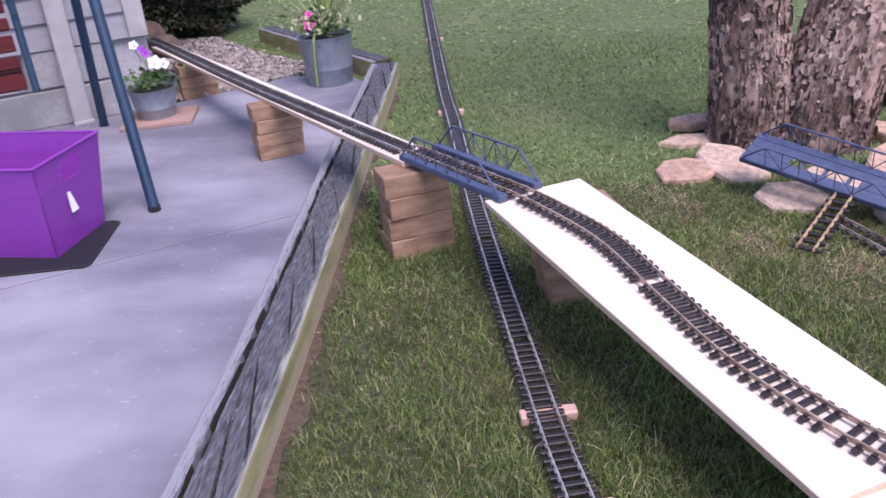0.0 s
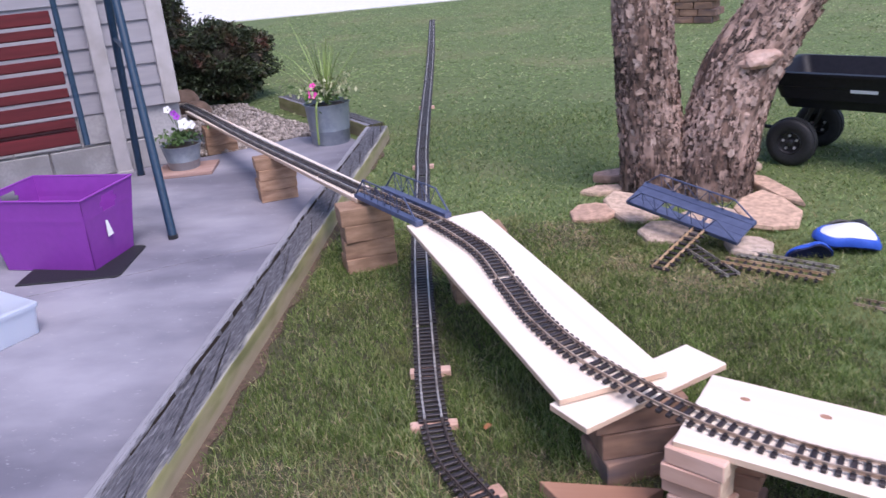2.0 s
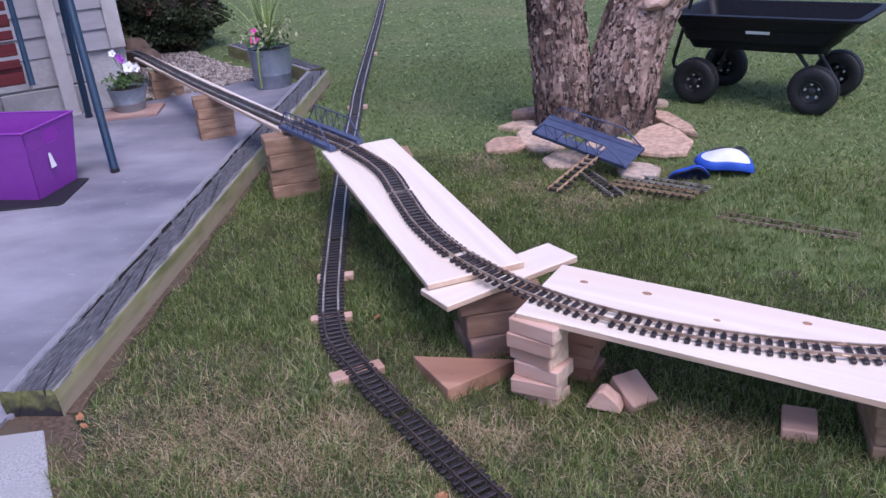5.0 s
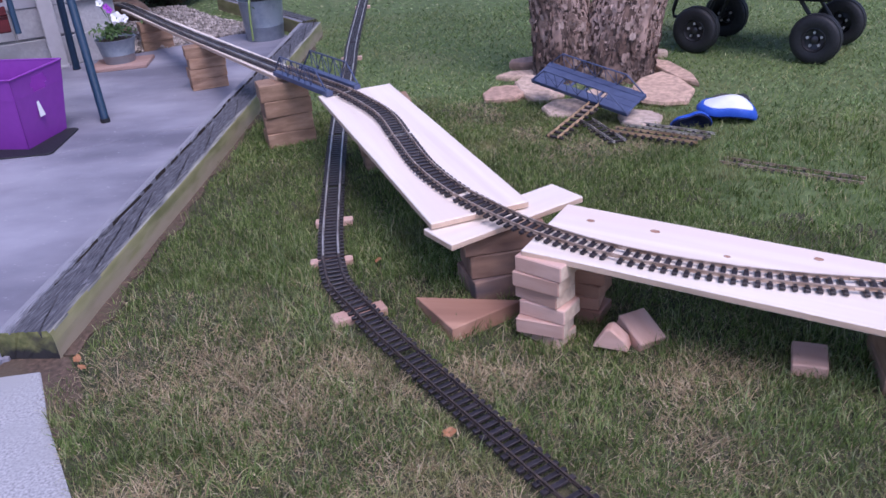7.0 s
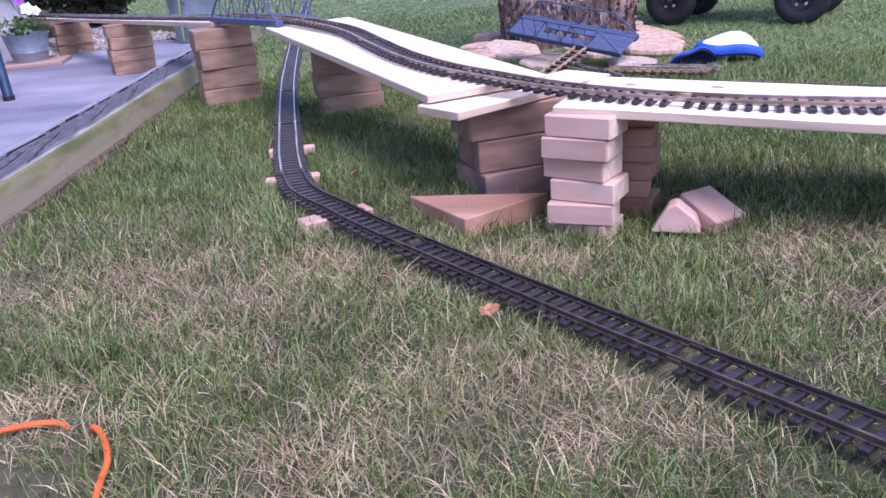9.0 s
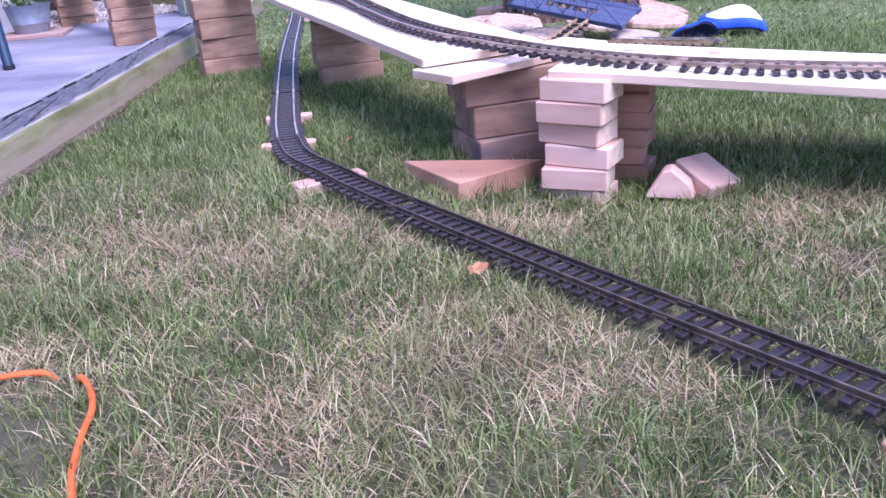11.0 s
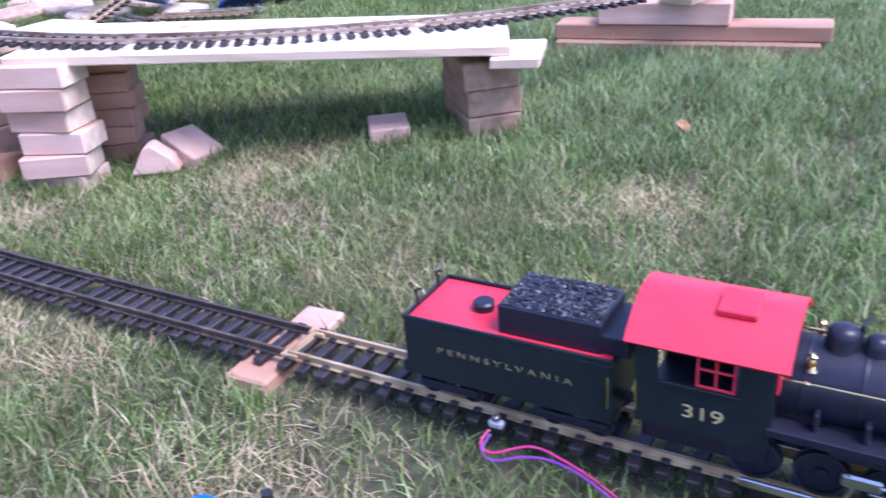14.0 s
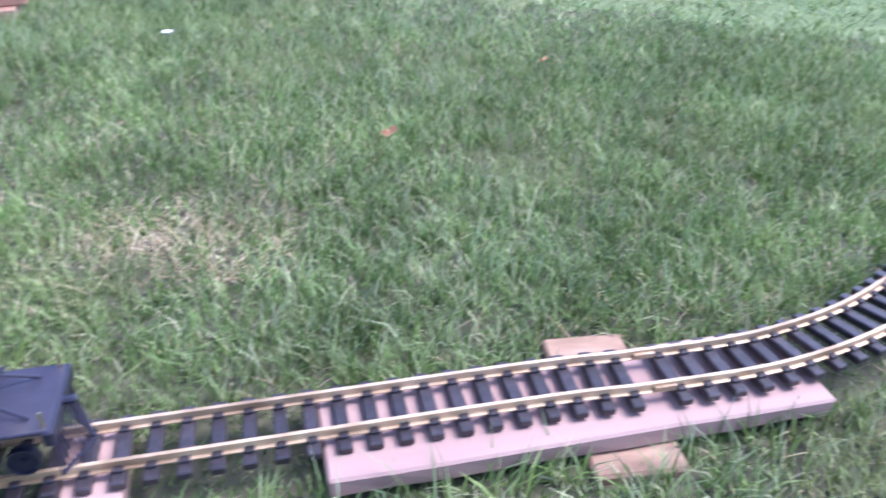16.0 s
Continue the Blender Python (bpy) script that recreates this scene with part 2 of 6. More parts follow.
BARK = mat("peeling bark", (0.034, 0.022, 0.019), (0.25, 0.160, 0.125), 36, 0.92, bump=1.0, stretch=(1, 1, 0.6), stain=(0.60, 0.425, 0.355), stain_scale=4.6, stain_at=0.56, contrast=0.16, detail=10)
FLAKE = ramp_mat("bark flakes", ((0.0, (0.040, 0.028, 0.025)), (0.35, (0.100, 0.069, 0.058)), (0.7, (0.22, 0.150, 0.125)), (1.0, (0.42, 0.30, 0.25))), 0.9, False, (0.60, 0.44, 0.375), 3.2, 0.50, 0.75, 0.5, 60)
STONE = ramp_mat("flagstone", ((0.0, (0.43, 0.255, 0.195)), (0.4, (0.52, 0.365, 0.265)), (0.75, (0.49, 0.39, 0.32)), (1.0, (0.57, 0.49, 0.43))), 0.85, True, (0.32, 0.215, 0.17), 6.0, 0.58, 0.55, 0.6, 40)
PEEL = ramp_mat("peeling bark curls", ((0.0, (0.10, 0.065, 0.052)), (0.5, (0.27, 0.185, 0.15)), (1.0, (0.52, 0.41, 0.36))), 0.85, False, None, 1.0, 0.6, 0.6, 0.6, 50)
PURPLE = mat("purple plastic", (0.235, 0.045, 0.34), (0.26, 0.05, 0.37), 30, 0.42, bump=0.03)
BLACK = mat("black plastic", (0.012, 0.012, 0.014), (0.02, 0.02, 0.023), 60, 0.42, bump=0.08)
RUBBER = mat("black rubber", (0.010, 0.010, 0.013), (0.020, 0.020, 0.024), 90, 0.62, bump=0.25)
BLUE_STEEL = mat("navy blue painted steel", (0.010, 0.032, 0.068), (0.016, 0.046, 0.09), 50, 0.45, 0.0, bump=0.05)
RED_SLAT = mat("dark red slat", (0.055, 0.007, 0.010), (0.095, 0.012, 0.016), 30, 0.65, bump=0.2, stretch=(0.1, 1, 1), rnd=0.15)
ZINC = mat("galvanised steel", (0.24, 0.28, 0.33), (0.36, 0.40, 0.45), 25, 0.42, 0.65, bump=0.06, stain=(0.3, 0.34, 0.39), stain_scale=8)
WHITE = mat("white plastic", (0.75, 0.75, 0.76), (0.82, 0.82, 0.83), 40, 0.5, bump=0.03)

RED_SLAT.node_tree.nodes["Principled BSDF"].inputs["Specular IOR Level"].default_value = 0.2


# ---- shape helpers ----
def part(name, bm, material, parent=None, label="", smooth=False, m=None):
    me = bpy.data.meshes.new(name)
    bmesh.ops.recalc_face_normals(bm, faces=bm.faces)
    bm.to_mesh(me)
    bm.free()
    me.materials.append(material)
    if smooth:
        me.polygons.foreach_set("use_smooth", [True] * len(me.polygons))
        me.set_sharp_from_angle(angle=radians(40))
    ob = new(name, me)
    if m is not None:
        ob.matrix_basis = m
    if parent:
        ob.parent = parent
    if label:
        ob["label"] = label
    return ob


def thing(name, label, category, m=None, group="", kind=""):
    ob = new(name)
    ob.empty_display_size = 0.05
    if m is not None:
        ob.matrix_basis = m
    return tagged(ob, label, category, group, kind)


def box(sx, sy, sz, c=(0, 0, 0), bevel=0.0, m=None, bm=None, seg=1):
    """A box with broken edges, centred on c."""
    bm = bm or bmesh.new()
    tmp = bmesh.new()
    bmesh.ops.create_cube(tmp, size=1.0, matrix=Matrix.Translation(c) @ Matrix.Diagonal((sx, sy, sz, 1)))
    if bevel:
        bmesh.ops.bevel(tmp, geom=tmp.edges[:], offset=bevel, segments=seg, affect="EDGES", profile=0.5)
    return merge(bm, tmp, m)


def merge(bm, tmp, m=None):
    if m is not None:
        bmesh.ops.transform(tmp, matrix=m, verts=tmp.verts)
    made = [bm.verts.new(v.co) for v in tmp.verts]
    tmp.verts.index_update()
    for f in tmp.faces:
        try:
            bm.faces.new([made[v.index] for v in f.verts])
        except ValueError:
            pass
    tmp.free()
    return bm


def lathe(profile, n=24, bm=None, m=None, cap=True):
    """A turned shape about z from (radius, height) pairs."""
    bm = bm or bmesh.new()
    tmp = bmesh.new()
    rings = []
    for r, z in profile:
        rings.append([tmp.verts.new((r * math.cos(2 * math.pi * i / n), r * math.sin(2 * math.pi * i / n), z)) for i in range(n)])
    for a, b in zip(rings, rings[1:]):
        for i in range(n):
            tmp.faces.new((a[i], a[(i + 1) % n], b[(i + 1) % n], b[i]))
    if cap:
        tmp.faces.new(rings[0][::-1])
        tmp.faces.new(rings[-1])
    return merge(bm, tmp, m)


def tube(points, r, n=8, bm=None, r_end=None, cap=True):
    """A round bar along a line of points."""
    bm = bm or bmesh.new()
    pts = [Vector(p) for p in points]
    rings = []
    side = None
    for i, p in enumerate(pts):
        d = (pts[min(i + 1, len(pts) - 1)] - pts[max(i - 1, 0)]).normalized()
        if side is None:
            side = d.orthogonal().normalized()
        side = (side - d * side.dot(d)).normalized()
        up = d.cross(side)
        rr = r if r_end is None else r + (r_end - r) * i / max(1, len(pts) - 1)
        rings.append([bm.verts.new(p + rr * (side * math.cos(2 * math.pi * k / n) + up * math.sin(2 * math.pi * k / n))) for k in range(n)])
    for a, b in zip(rings, rings[1:]):
        for k in range(n):
            bm.faces.new((a[k], a[(k + 1) % n], b[(k + 1) % n], b[k]))
    if cap:
        bm.faces.new(rings[0][::-1])
        bm.faces.new(rings[-1])
    return bm


def prism(outline, z0, z1, bevel=0.0, bm=None, m=None):
    """An upright slab over an outline in x and y."""
    bm = bm or bmesh.new()
    tmp = bmesh.new()
    lo = [tmp.verts.new((x, y, z0)) for x, y in outline]
    hi = [tmp.verts.new((x, y, z1)) for x, y in outline]
    tmp.faces.new(lo[::-1])
    top = tmp.faces.new(hi)
    k = len(lo)
    for i in range(k):
        tmp.faces.new((lo[i], lo[(i + 1) % k], hi[(i + 1) % k], hi[i]))
    if bevel:
        bmesh.ops.bevel(tmp, geom=tmp.edges[:], offset=bevel, segments=1, affect="EDGES")
    return merge(bm, tmp, m)


def spline(ctrl, step):
    """Points at even steps along a smooth line through control points, from end to end."""
    c = [Vector(p) for p in ctrl]
    c = [2 * c[0] - c[1], *c, 2 * c[-1] - c[-2]]
    fine = []
    for i in range(1, len(c) - 2):
        p0, p1, p2, p3 = c[i - 1:i + 3]
        k = max(8, int((p2 - p1).length / 0.01))
        for j in range(k):
            t = j / k
            fine.append(0.5 * (2 * p1 + (p2 - p0) * t + (2 * p0 - 5 * p1 + 4 * p2 - p3) * t * t + (3 * p1 - p0 - 3 * p2 + p3) * t ** 3))
    fine.append(c[-2])
    out, left = [fine[0]], step
    for a, b in zip(fine, fine[1:]):
        d = (b - a).length
        while d >= left > 0:
            a = a + (b - a) * (left / d)
            out.append(a)
            d = (b - a).length
            left = step
        left -= d
    return out


def on_line(pts):
    """The pose at each point: x along the line, z up."""
    res = []
    for i, p in enumerate(pts):
        d = (pts[min(i + 1, len(pts) - 1)] - pts[max(i - 1, 0)]).normalized()
        y = Vector((0, 0, 1)).cross(d).normalized()
        z = d.cross(y)
        res.append(Matrix.Translation(p) @ Matrix((d, y, z)).transposed().to_4x4())
    return res


def fuzz(x, y, s, seed=0.0):
    """Smooth noise between 0 and 1, for arrays of places."""
    v = 0
    for k, (a, b, w) in enumerate(((1.0, 0.37, 0.9), (-0.62, 1.13, 1.1), (0.41, -1.31, 1.7), (1.53, 0.83, 2.3), (-1.2, 1.9, 3.1))):
        v = v + np.sin((a * x + b * y) * s * w + seed * (k + 1.7) + 1.3 * np.sin((b * x - a * y) * s * 0.7 + k)) / (k + 1.5)
    return 0.5 + v / 3.4


# ---- ground ----


def ground_z(x, y):
    """The lawn's height: nearly level, with a shallow dip under the pine stacks."""
    return -0.042 * np.exp(-(((x - 1.0) / 0.30) ** 2 + ((y - 0.5) / 0.27) ** 2)) + 0.003 * np.sin(3.1 * x + 0.7) * np.sin(2.7 * y)


bm = bmesh.new()
gx = np.concatenate([np.linspace(-160, -8, 12), np.linspace(-6, -0.6, 10), np.linspace(-0.4, 3.4, 77), np.linspace(4, 9, 8), np.linspace(15, 160, 12)])
gy = np.concatenate([np.linspace(-120, -8, 10), np.linspace(-6, -3, 4), np.linspace(-2.4, 2.6, 101), np.linspace(3, 16, 20), np.linspace(22, 200, 12)])
rows_ = [[bm.verts.new((x, y, float(ground_z(x, y)) if -1 < x < 4 and -3 < y < 3 else 0.0)) for x in gx] for y in gy]
for r1, r2 in zip(rows_, rows_[1:]):
    for i in range(len(gx) - 1):
        bm.faces.new((r1[i], r1[i + 1], r2[i + 1], r2[i]))
ground = part("ground", bm, SOIL)
ground.data.materials.append(FAR_TURF)
for f in ground.data.polygons:
    rag = 0.16 * noise.noise(f.center * 4.0) + 0.14 * noise.noise(f.center * 13.0)
    fx, fy = f.center.x + rag, f.center.y + rag
    f.material_index = 1 if fy > 2.65 or fx > 3.25 or (fx > 1.5 and fy > 1.05) or fx < -0.6 or fy < -1.98 or (fx < 0.75 and fy < -1.15) else 0
tagged(ground, "mown green lawn ground with dry straw patches", "lawn", kind="structure")

PATIO_Z = 0.015
WALL_DIR = Vector((0.878, 0.478, 0)).normalized()
WALL_N = Vector((WALL_DIR.y, -WALL_DIR.x, 0))
CORNER = Vector((-1.60, 4.09, 0))


def wall_point(s, out=0.0, z=0.0):
    """A place on the house wall: s metres along it from its corner, out metres in front."""
    return CORNER - WALL_DIR * s + WALL_N * out + Vector((0, 0, z))


WALL_M = Matrix.Translation(CORNER) @ Matrix((-WALL_DIR, WALL_N, Vector((0, 0, 1)))).transposed().to_4x4()

# patio slabs with a joint between them, and the path slab beside them
patio = tagged(new("patio"), "grey broom-finished concrete patio slabs", "patio", kind="structure")
w0 = wall_point(5.2)
JA, JB = (-0.47, 2.50), (-3.4, 0.93)
part("slab", prism([(-0.505, 0.372), (-0.505, 0.437), (-0.49, 0.442), JA, (JB[0], JB[1]), (-3.6, 0.372)], -0.08, PATIO_Z, 0.002), CONCRETE, patio)
part("slab", prism([(JA[0], JA[1] + 0.008), (-0.49, 4.28), (-0.62, 4.50), (-0.97, 4.56), (-1.35, 4.25), tuple(wall_point(0.0, 0.0))[:2], tuple(wall_point(2.6, 0))[:2], (JB[0], JB[1] + 0.008)], -0.08, PATIO_Z, 0.002), CONCRETE, patio)
part("slab", prism([(-0.535, 0.348), (-0.372, 0.388), (-0.25, 0.17), (-0.06, -0.11), (0.1, -0.34), (-0.9, -1.1), (-1.6, -0.4), (-1.6, 0.31)], -0.08, 0.006, 0.005), AGGREGATE, patio, "pale speckled path slab")

part("joint", prism([(-0.47, 2.497), (-0.47, 2.518), (-3.4, 0.948), (-3.4, 0.927)], -0.05, 0.0125), DIRT_AND_CRACK, patio, "dirt filled joint")

# driveway far behind the lawn
tagged(part("driveway", prism([(-30, 12.2), (-6, 13.3), (1.0, 14.9), (30, 19.0), (30, 60), (-30, 60)], -0.05, 0.02), PALE_CONCRETE), "pale concrete driveway beyond the lawn", "driveway", kind="structure")

# ---- house ----
wall = tagged(part("wall_south", box(5.2, 0.2, 2.6, (2.6, -0.115, 1.69)), SIDING, m=WALL_M), "pale grey lapped vinyl siding house wall", "wall", kind="structure")
side = tagged(part("wall_east", box(0.2, 5.0, 2.6, (0.115, -2.7, 1.69)), SIDING, m=WALL_M), "pale grey siding side wall of the house", "wall", kind="structure")
base = tagged(part("foundation", box(5.2, 0.2, 0.44, (2.59, -0.13, 0.17)), BLOCKWALL, m=WALL_M), "grey concrete block foundation under the siding", "foundation", kind="structure")
part("side_foundation", box(0.2, 5.0, 0.44, (0.13, -2.7, 0.17)), BLOCKWALL, base)
b_me = None
for row in range(2):
    for k in range(13):
        ob = part("block", box(0.388, 0.03, 0.188, (0, 0, 0), 0.006), BLOCKWALL, base) if b_me is None else new("block", b_me)
        b_me = b_me or ob.data
        ob.parent = base
        ob.matrix_basis = Matrix.Translation((0.21 + 0.398 * k + (0.2 if row else 0.0), -0.02, 0.105 + 0.2 * row))
c_me = None
for row in range(17):
    if c_me is None:
        tmp = bmesh.new()
        prof = [(0.0, 0.0), (0.016, 0.002), (0.014, 0.02), (0.001, 0.132), (-0.02, 0.132), (-0.02, 0.0)]
        lo = [tmp.verts.new((0.075, y, z)) for y, z in prof]
        hi = [tmp.verts.new((5.2, y, z)) for y, z in prof]
        tmp.faces.new(lo[::-1]), tmp.faces.new(hi)
        for i in range(6):
            tmp.faces.new((lo[i], lo[(i + 1) % 6], hi[(i + 1) % 6], hi[i]))
        ob = part("siding_course", tmp, SIDING, wall)
        c_me = ob.data
    else:
        ob = new("siding_course", c_me)
        ob.parent = wall
    ob.matrix_basis = Matrix.Translation((0, -0.013, 0.40 + 0.131 * row))
tagged(part("trim", box(0.095, 0.03, 2.4, (0.03, 0.012, 1.6), 0.004), TRIM, m=WALL_M), "pale corner board at the house corner", "trim", kind="structure")
# eaves out of view, added to take sky light off the wall and patio
tagged(part("roof", box(6.4, 4.4, 0.16, (2.65, -1.55, 2.72), 0.01), TRIM, m=WALL_M), "unseen pale eaves added to shade the house wall", "roof", kind="structure")
# square post standing at the wall
post = thing("porch_post", "pale painted square porch post beside the wall", "post", WALL_M @ pose(0.40, 0.05, PATIO_Z))
part("shaft", box(0.092, 0.06, 2.4, (0, 0, 1.2), 0.006), TRIM, post)
part("foot_plate", box(0.1, 0.068, 0.02, (0, 0, 0.01), 0.003), TRIM, post)

# ---- boards, blocks and the raised line ----


def lumber(name, length, width, thick, material, m, label, category="board", group="", knots=(), seed=0):
    """A sawn board along its own x, with broken edges and knots let in."""
    rr = random.Random(seed)
    tmp = bmesh.new()
    bmesh.ops.create_cube(tmp, size=1.0, matrix=Matrix.Diagonal((length, width, thick, 1)))
    bmesh.ops.subdivide_edges(tmp, edges=[e for e in tmp.edges if abs((e.verts[0].co - e.verts[1].co).x) > 0.5 * length], cuts=8)
    for v in tmp.verts:
        v.co.y += rr.uniform(-1, 1) * 0.0008
        v.co.z += rr.uniform(-1, 1) * 0.0004
    bmesh.ops.bevel(tmp, geom=[e for e in tmp.edges if e.calc_face_angle(0) > 1.0], offset=min(0.003, thick * 0.12), segments=1, affect="EDGES")
    ob = part(name, tmp, material, m=m)
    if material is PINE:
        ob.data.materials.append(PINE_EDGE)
        # side faces take a tan darker than the top and bottom
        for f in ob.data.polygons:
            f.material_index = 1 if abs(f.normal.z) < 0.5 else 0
    tagged(ob, label, category, group)
    for kx, ky, r in knots:
        part("knot", lathe([(r, 0), (r * 0.98, 0.0012), (r * 0.6, 0.0014)], 14), KNOT, ob, m=Matrix.Translation((kx, ky, thick / 2 - 0.0005)) @ Matrix.Diagonal((1.5, 1, 1, 1)))
    return ob


def span(a, b, lift=0.0):
    """The pose of a board whose middle line runs from a to b."""
    a, b = Vector(a), Vector(b)
    d = (b - a).normalized()
    y = Vector((0, 0, 1)).cross(d).normalized()
    return Matrix.Translation((a + b) / 2 + Vector((0, 0, lift))) @ Matrix((d, y, d.cross(y))).transposed().to_4x4(), (b - a).length


def stack(x, y, yaw, z0, heights, size, material, label, jitter=0.006, turn=3.0, seed=1, name="wood_block", group=""):
    """Loose blocks piled one on another, each a little off the one below."""
    rr = random.Random(seed)
    z = z0
    for i, h in enumerate(heights):
        m = pose(x + rr.uniform(-jitter, jitter), y + rr.uniform(-jitter, jitter), z + h / 2, 0, 0, yaw + rr.uniform(-turn, turn))
        ob = part(name, box(size[0] + rr.uniform(-0.004, 0.004), size[1], h - 0.0006, (0, 0, 0), 0.003), material, m=m)
        if material is PINE_END:
            ob.data.materials.append(PINE_CUT)
            for f in ob.data.polygons:
                f.material_index = 1 if abs(f.normal.x) > 0.8 else 0
        tagged(ob, label, "block", group)
        z += h
    return z


G = "blocks carrying the raised track"
stack(-1.44, 4.30, 28, PATIO_Z - 0.01, (0.062, 0.062, 0.062), (0.2, 0.12), CEDAR, "rough brown wooden block in a low stack", seed=3, group=G)
stack(-0.735, 3.16, 26, PATIO_Z, (0.059, 0.059, 0.058, 0.058), (0.2, 0.11), CEDAR, "rough brown wooden block in a patio stack", seed=4, group=G)
stack(-0.075, 2.165, 22, -0.01, (0.073, 0.073, 0.073, 0.073), (0.21, 0.12), CEDAR, "rough brown wooden block stacked on the lawn", seed=5, group=G)
stack(0.405, 1.83, 14, -0.01, (0.07, 0.07, 0.07, 0.068), (0.21, 0.14), CEDAR, "brown wooden block under the pine board", seed=6, group=G)
stack(0.86, 0.80, 20, -0.02, (0.072, 0.071, 0.071), (0.24, 0.15), DARKWOOD, "dark weathered wooden block in a stack", seed=7, jitter=0.016, turn=7, group=G)
stack(0.968, 0.535, -32, -0.056, (0.0443,) * 6, (0.135, 0.089), PINE_END, "fresh cut pine offcut in a tall stack", seed=8, jitter=0.012, turn=9, group=G)
# rear pine blocks take a darker reddish wood, standing in for their shade
stack(1.065, 0.655, -24, -0.04, (0.038,) * 6, (0.15, 0.089), REDWOOD, "fresh cut pine offcut in a rear stack", seed=9, jitter=0.012, turn=6, group=G)
stack(1.755, 0.255, 78, -0.012, (0.054, 0.054, 0.0545), (0.2, 0.11), CEDAR, "weathered brown wooden block at the board end", seed=10, group=G)

m, n_ = span((-1.78, 4.76, 0.203), (-0.045, 2.19, 0.292))
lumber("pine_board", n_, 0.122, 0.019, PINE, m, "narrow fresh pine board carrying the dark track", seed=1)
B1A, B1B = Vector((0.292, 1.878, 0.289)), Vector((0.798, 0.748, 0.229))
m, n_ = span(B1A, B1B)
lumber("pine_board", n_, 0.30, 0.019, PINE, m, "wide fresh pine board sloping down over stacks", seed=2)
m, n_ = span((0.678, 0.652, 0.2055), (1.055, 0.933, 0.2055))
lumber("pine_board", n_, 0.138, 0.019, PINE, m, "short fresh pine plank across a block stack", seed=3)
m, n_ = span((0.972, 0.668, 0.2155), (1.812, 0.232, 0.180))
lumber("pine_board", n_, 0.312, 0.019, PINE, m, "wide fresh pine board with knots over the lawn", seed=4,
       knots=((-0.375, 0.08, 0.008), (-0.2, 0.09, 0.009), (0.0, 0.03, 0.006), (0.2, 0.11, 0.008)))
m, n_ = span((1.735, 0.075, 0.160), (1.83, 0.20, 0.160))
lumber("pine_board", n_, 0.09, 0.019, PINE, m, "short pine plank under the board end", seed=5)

# ---- track ----
PITCH = 0.0262


def sleeper_mesh():
    bm = box(0.0125, 0.084, 0.008, (0, 0, 0.004), 0.0012)
    for s in (-1, 1):
        box(0.009, 0.013, 0.004, (0, s * 0.0245, 0.0095), 0.001, bm=bm)
    me = bpy.data.meshes.new("sleeper")
    bm.to_mesh(me)
    bm.free()
    me.materials.append(SLEEPER)
    return me


SLEEPER_ME = sleeper_mesh()
RAIL_PROFILE = [(-0.0037, 0.008), (0.0037, 0.008), (0.0037, 0.0092), (0.0009, 0.0100), (0.0009, 0.0142), (0.0019, 0.0148), (0.0019, 0.0172),
                (-0.0019, 0.0172), (-0.0019, 0.0148), (-0.0009, 0.0142), (-0.0009, 0.0100), (-0.0037, 0.0092)]


def rail_bm(frames, side):
    bm = bmesh.new()
    rings = [[bm.verts.new(f @ Vector((0, side * 0.0243 + y, z))) for y, z in RAIL_PROFILE] for f in frames]
    k = len(RAIL_PROFILE)
    for a, b in zip(rings, rings[1:]):
        for i in range(k):
            bm.faces.new((a[i], a[(i + 1) % k], b[(i + 1) % k], b[i]))
    bm.faces.new(rings[0][::-1]), bm.faces.new(rings[-1])
    return bm


def track_line(ctrl, ties, rail, label, group):
    """Lays a line in sections of so many sleepers each, end to end; the wider gap at each joint holds the joiners."""
    pts = spline(ctrl, PITCH / 3)
    i, made = 0, []
    per = ties * 3 + 2
    while i + 6 < len(pts):
        run = pts[i:i + per + 1]
        fr = on_line(run)
        inv = fr[0].inverted()
        sec = thing("track_section", label, "track", fr[0], group)
        for s in (-1, 1):
            part("rail", rail_bm([inv @ f for f in fr], s), rail, sec)
            part("rail_joiner", box(0.022, 0.0085, 0.006, (0.002, s * 0.0243, 0.0115), 0.001), rail, sec)
        for k in range(2, len(run) - 1, 3):
            ob = new("sleeper", SLEEPER_ME)
            ob.parent = sec
            ob.matrix_basis = inv @ fr[k]
        made.append(sec)
        i += per
    return made


LOWER_A = [(-0.69, 11.4, 0.018), (-0.36, 7.77, 0.018), (-0.07, 4.29, 0.02), (0.02, 3.4, 0.022), (0.13, 2.3, 0.022), (0.265, 1.25, 0.022), (0.316, 0.925, 0.024)]
LOWER_B = [(0.3165, 0.922, 0.024), (0.365, 0.755, 0.024), (0.455, 0.60, 0.024), (0.566, 0.428, 0.02), (0.9, -0.05, 0.018), (1.168, -0.430, 0.022)]
LOWER_C = [(1.170, -0.433, 0.022), (1.2, -0.475, 0.022), (1.55, -0.97, 0.026), (1.80, -1.325, 0.032), (1.865, -1.425, 0.034), (1.95, -1.535, 0.034), (2.06, -1.625, 0.034), (2.2, -1.69, 0.034), (2.36, -1.72, 0.034)]
track_line(LOWER_A, 23, RAIL_OLD, "brown sleepered garden railway track lying on grass", "lower track")
track_line(LOWER_B, 23, RAIL_DARK, "dark railed garden railway track sunk in grass", "lower track")
track_line(LOWER_C, 23, RAIL, "brass railed garden railway track lying on grass", "lower track")
UPPER_A = [(-2.25, 5.02, 0.207), (-2.0, 4.97, 0.208), (-1.82, 4.82, 0.212), (-0.95, 3.50, 0.256), (-0.08, 2.235, 0.302)]
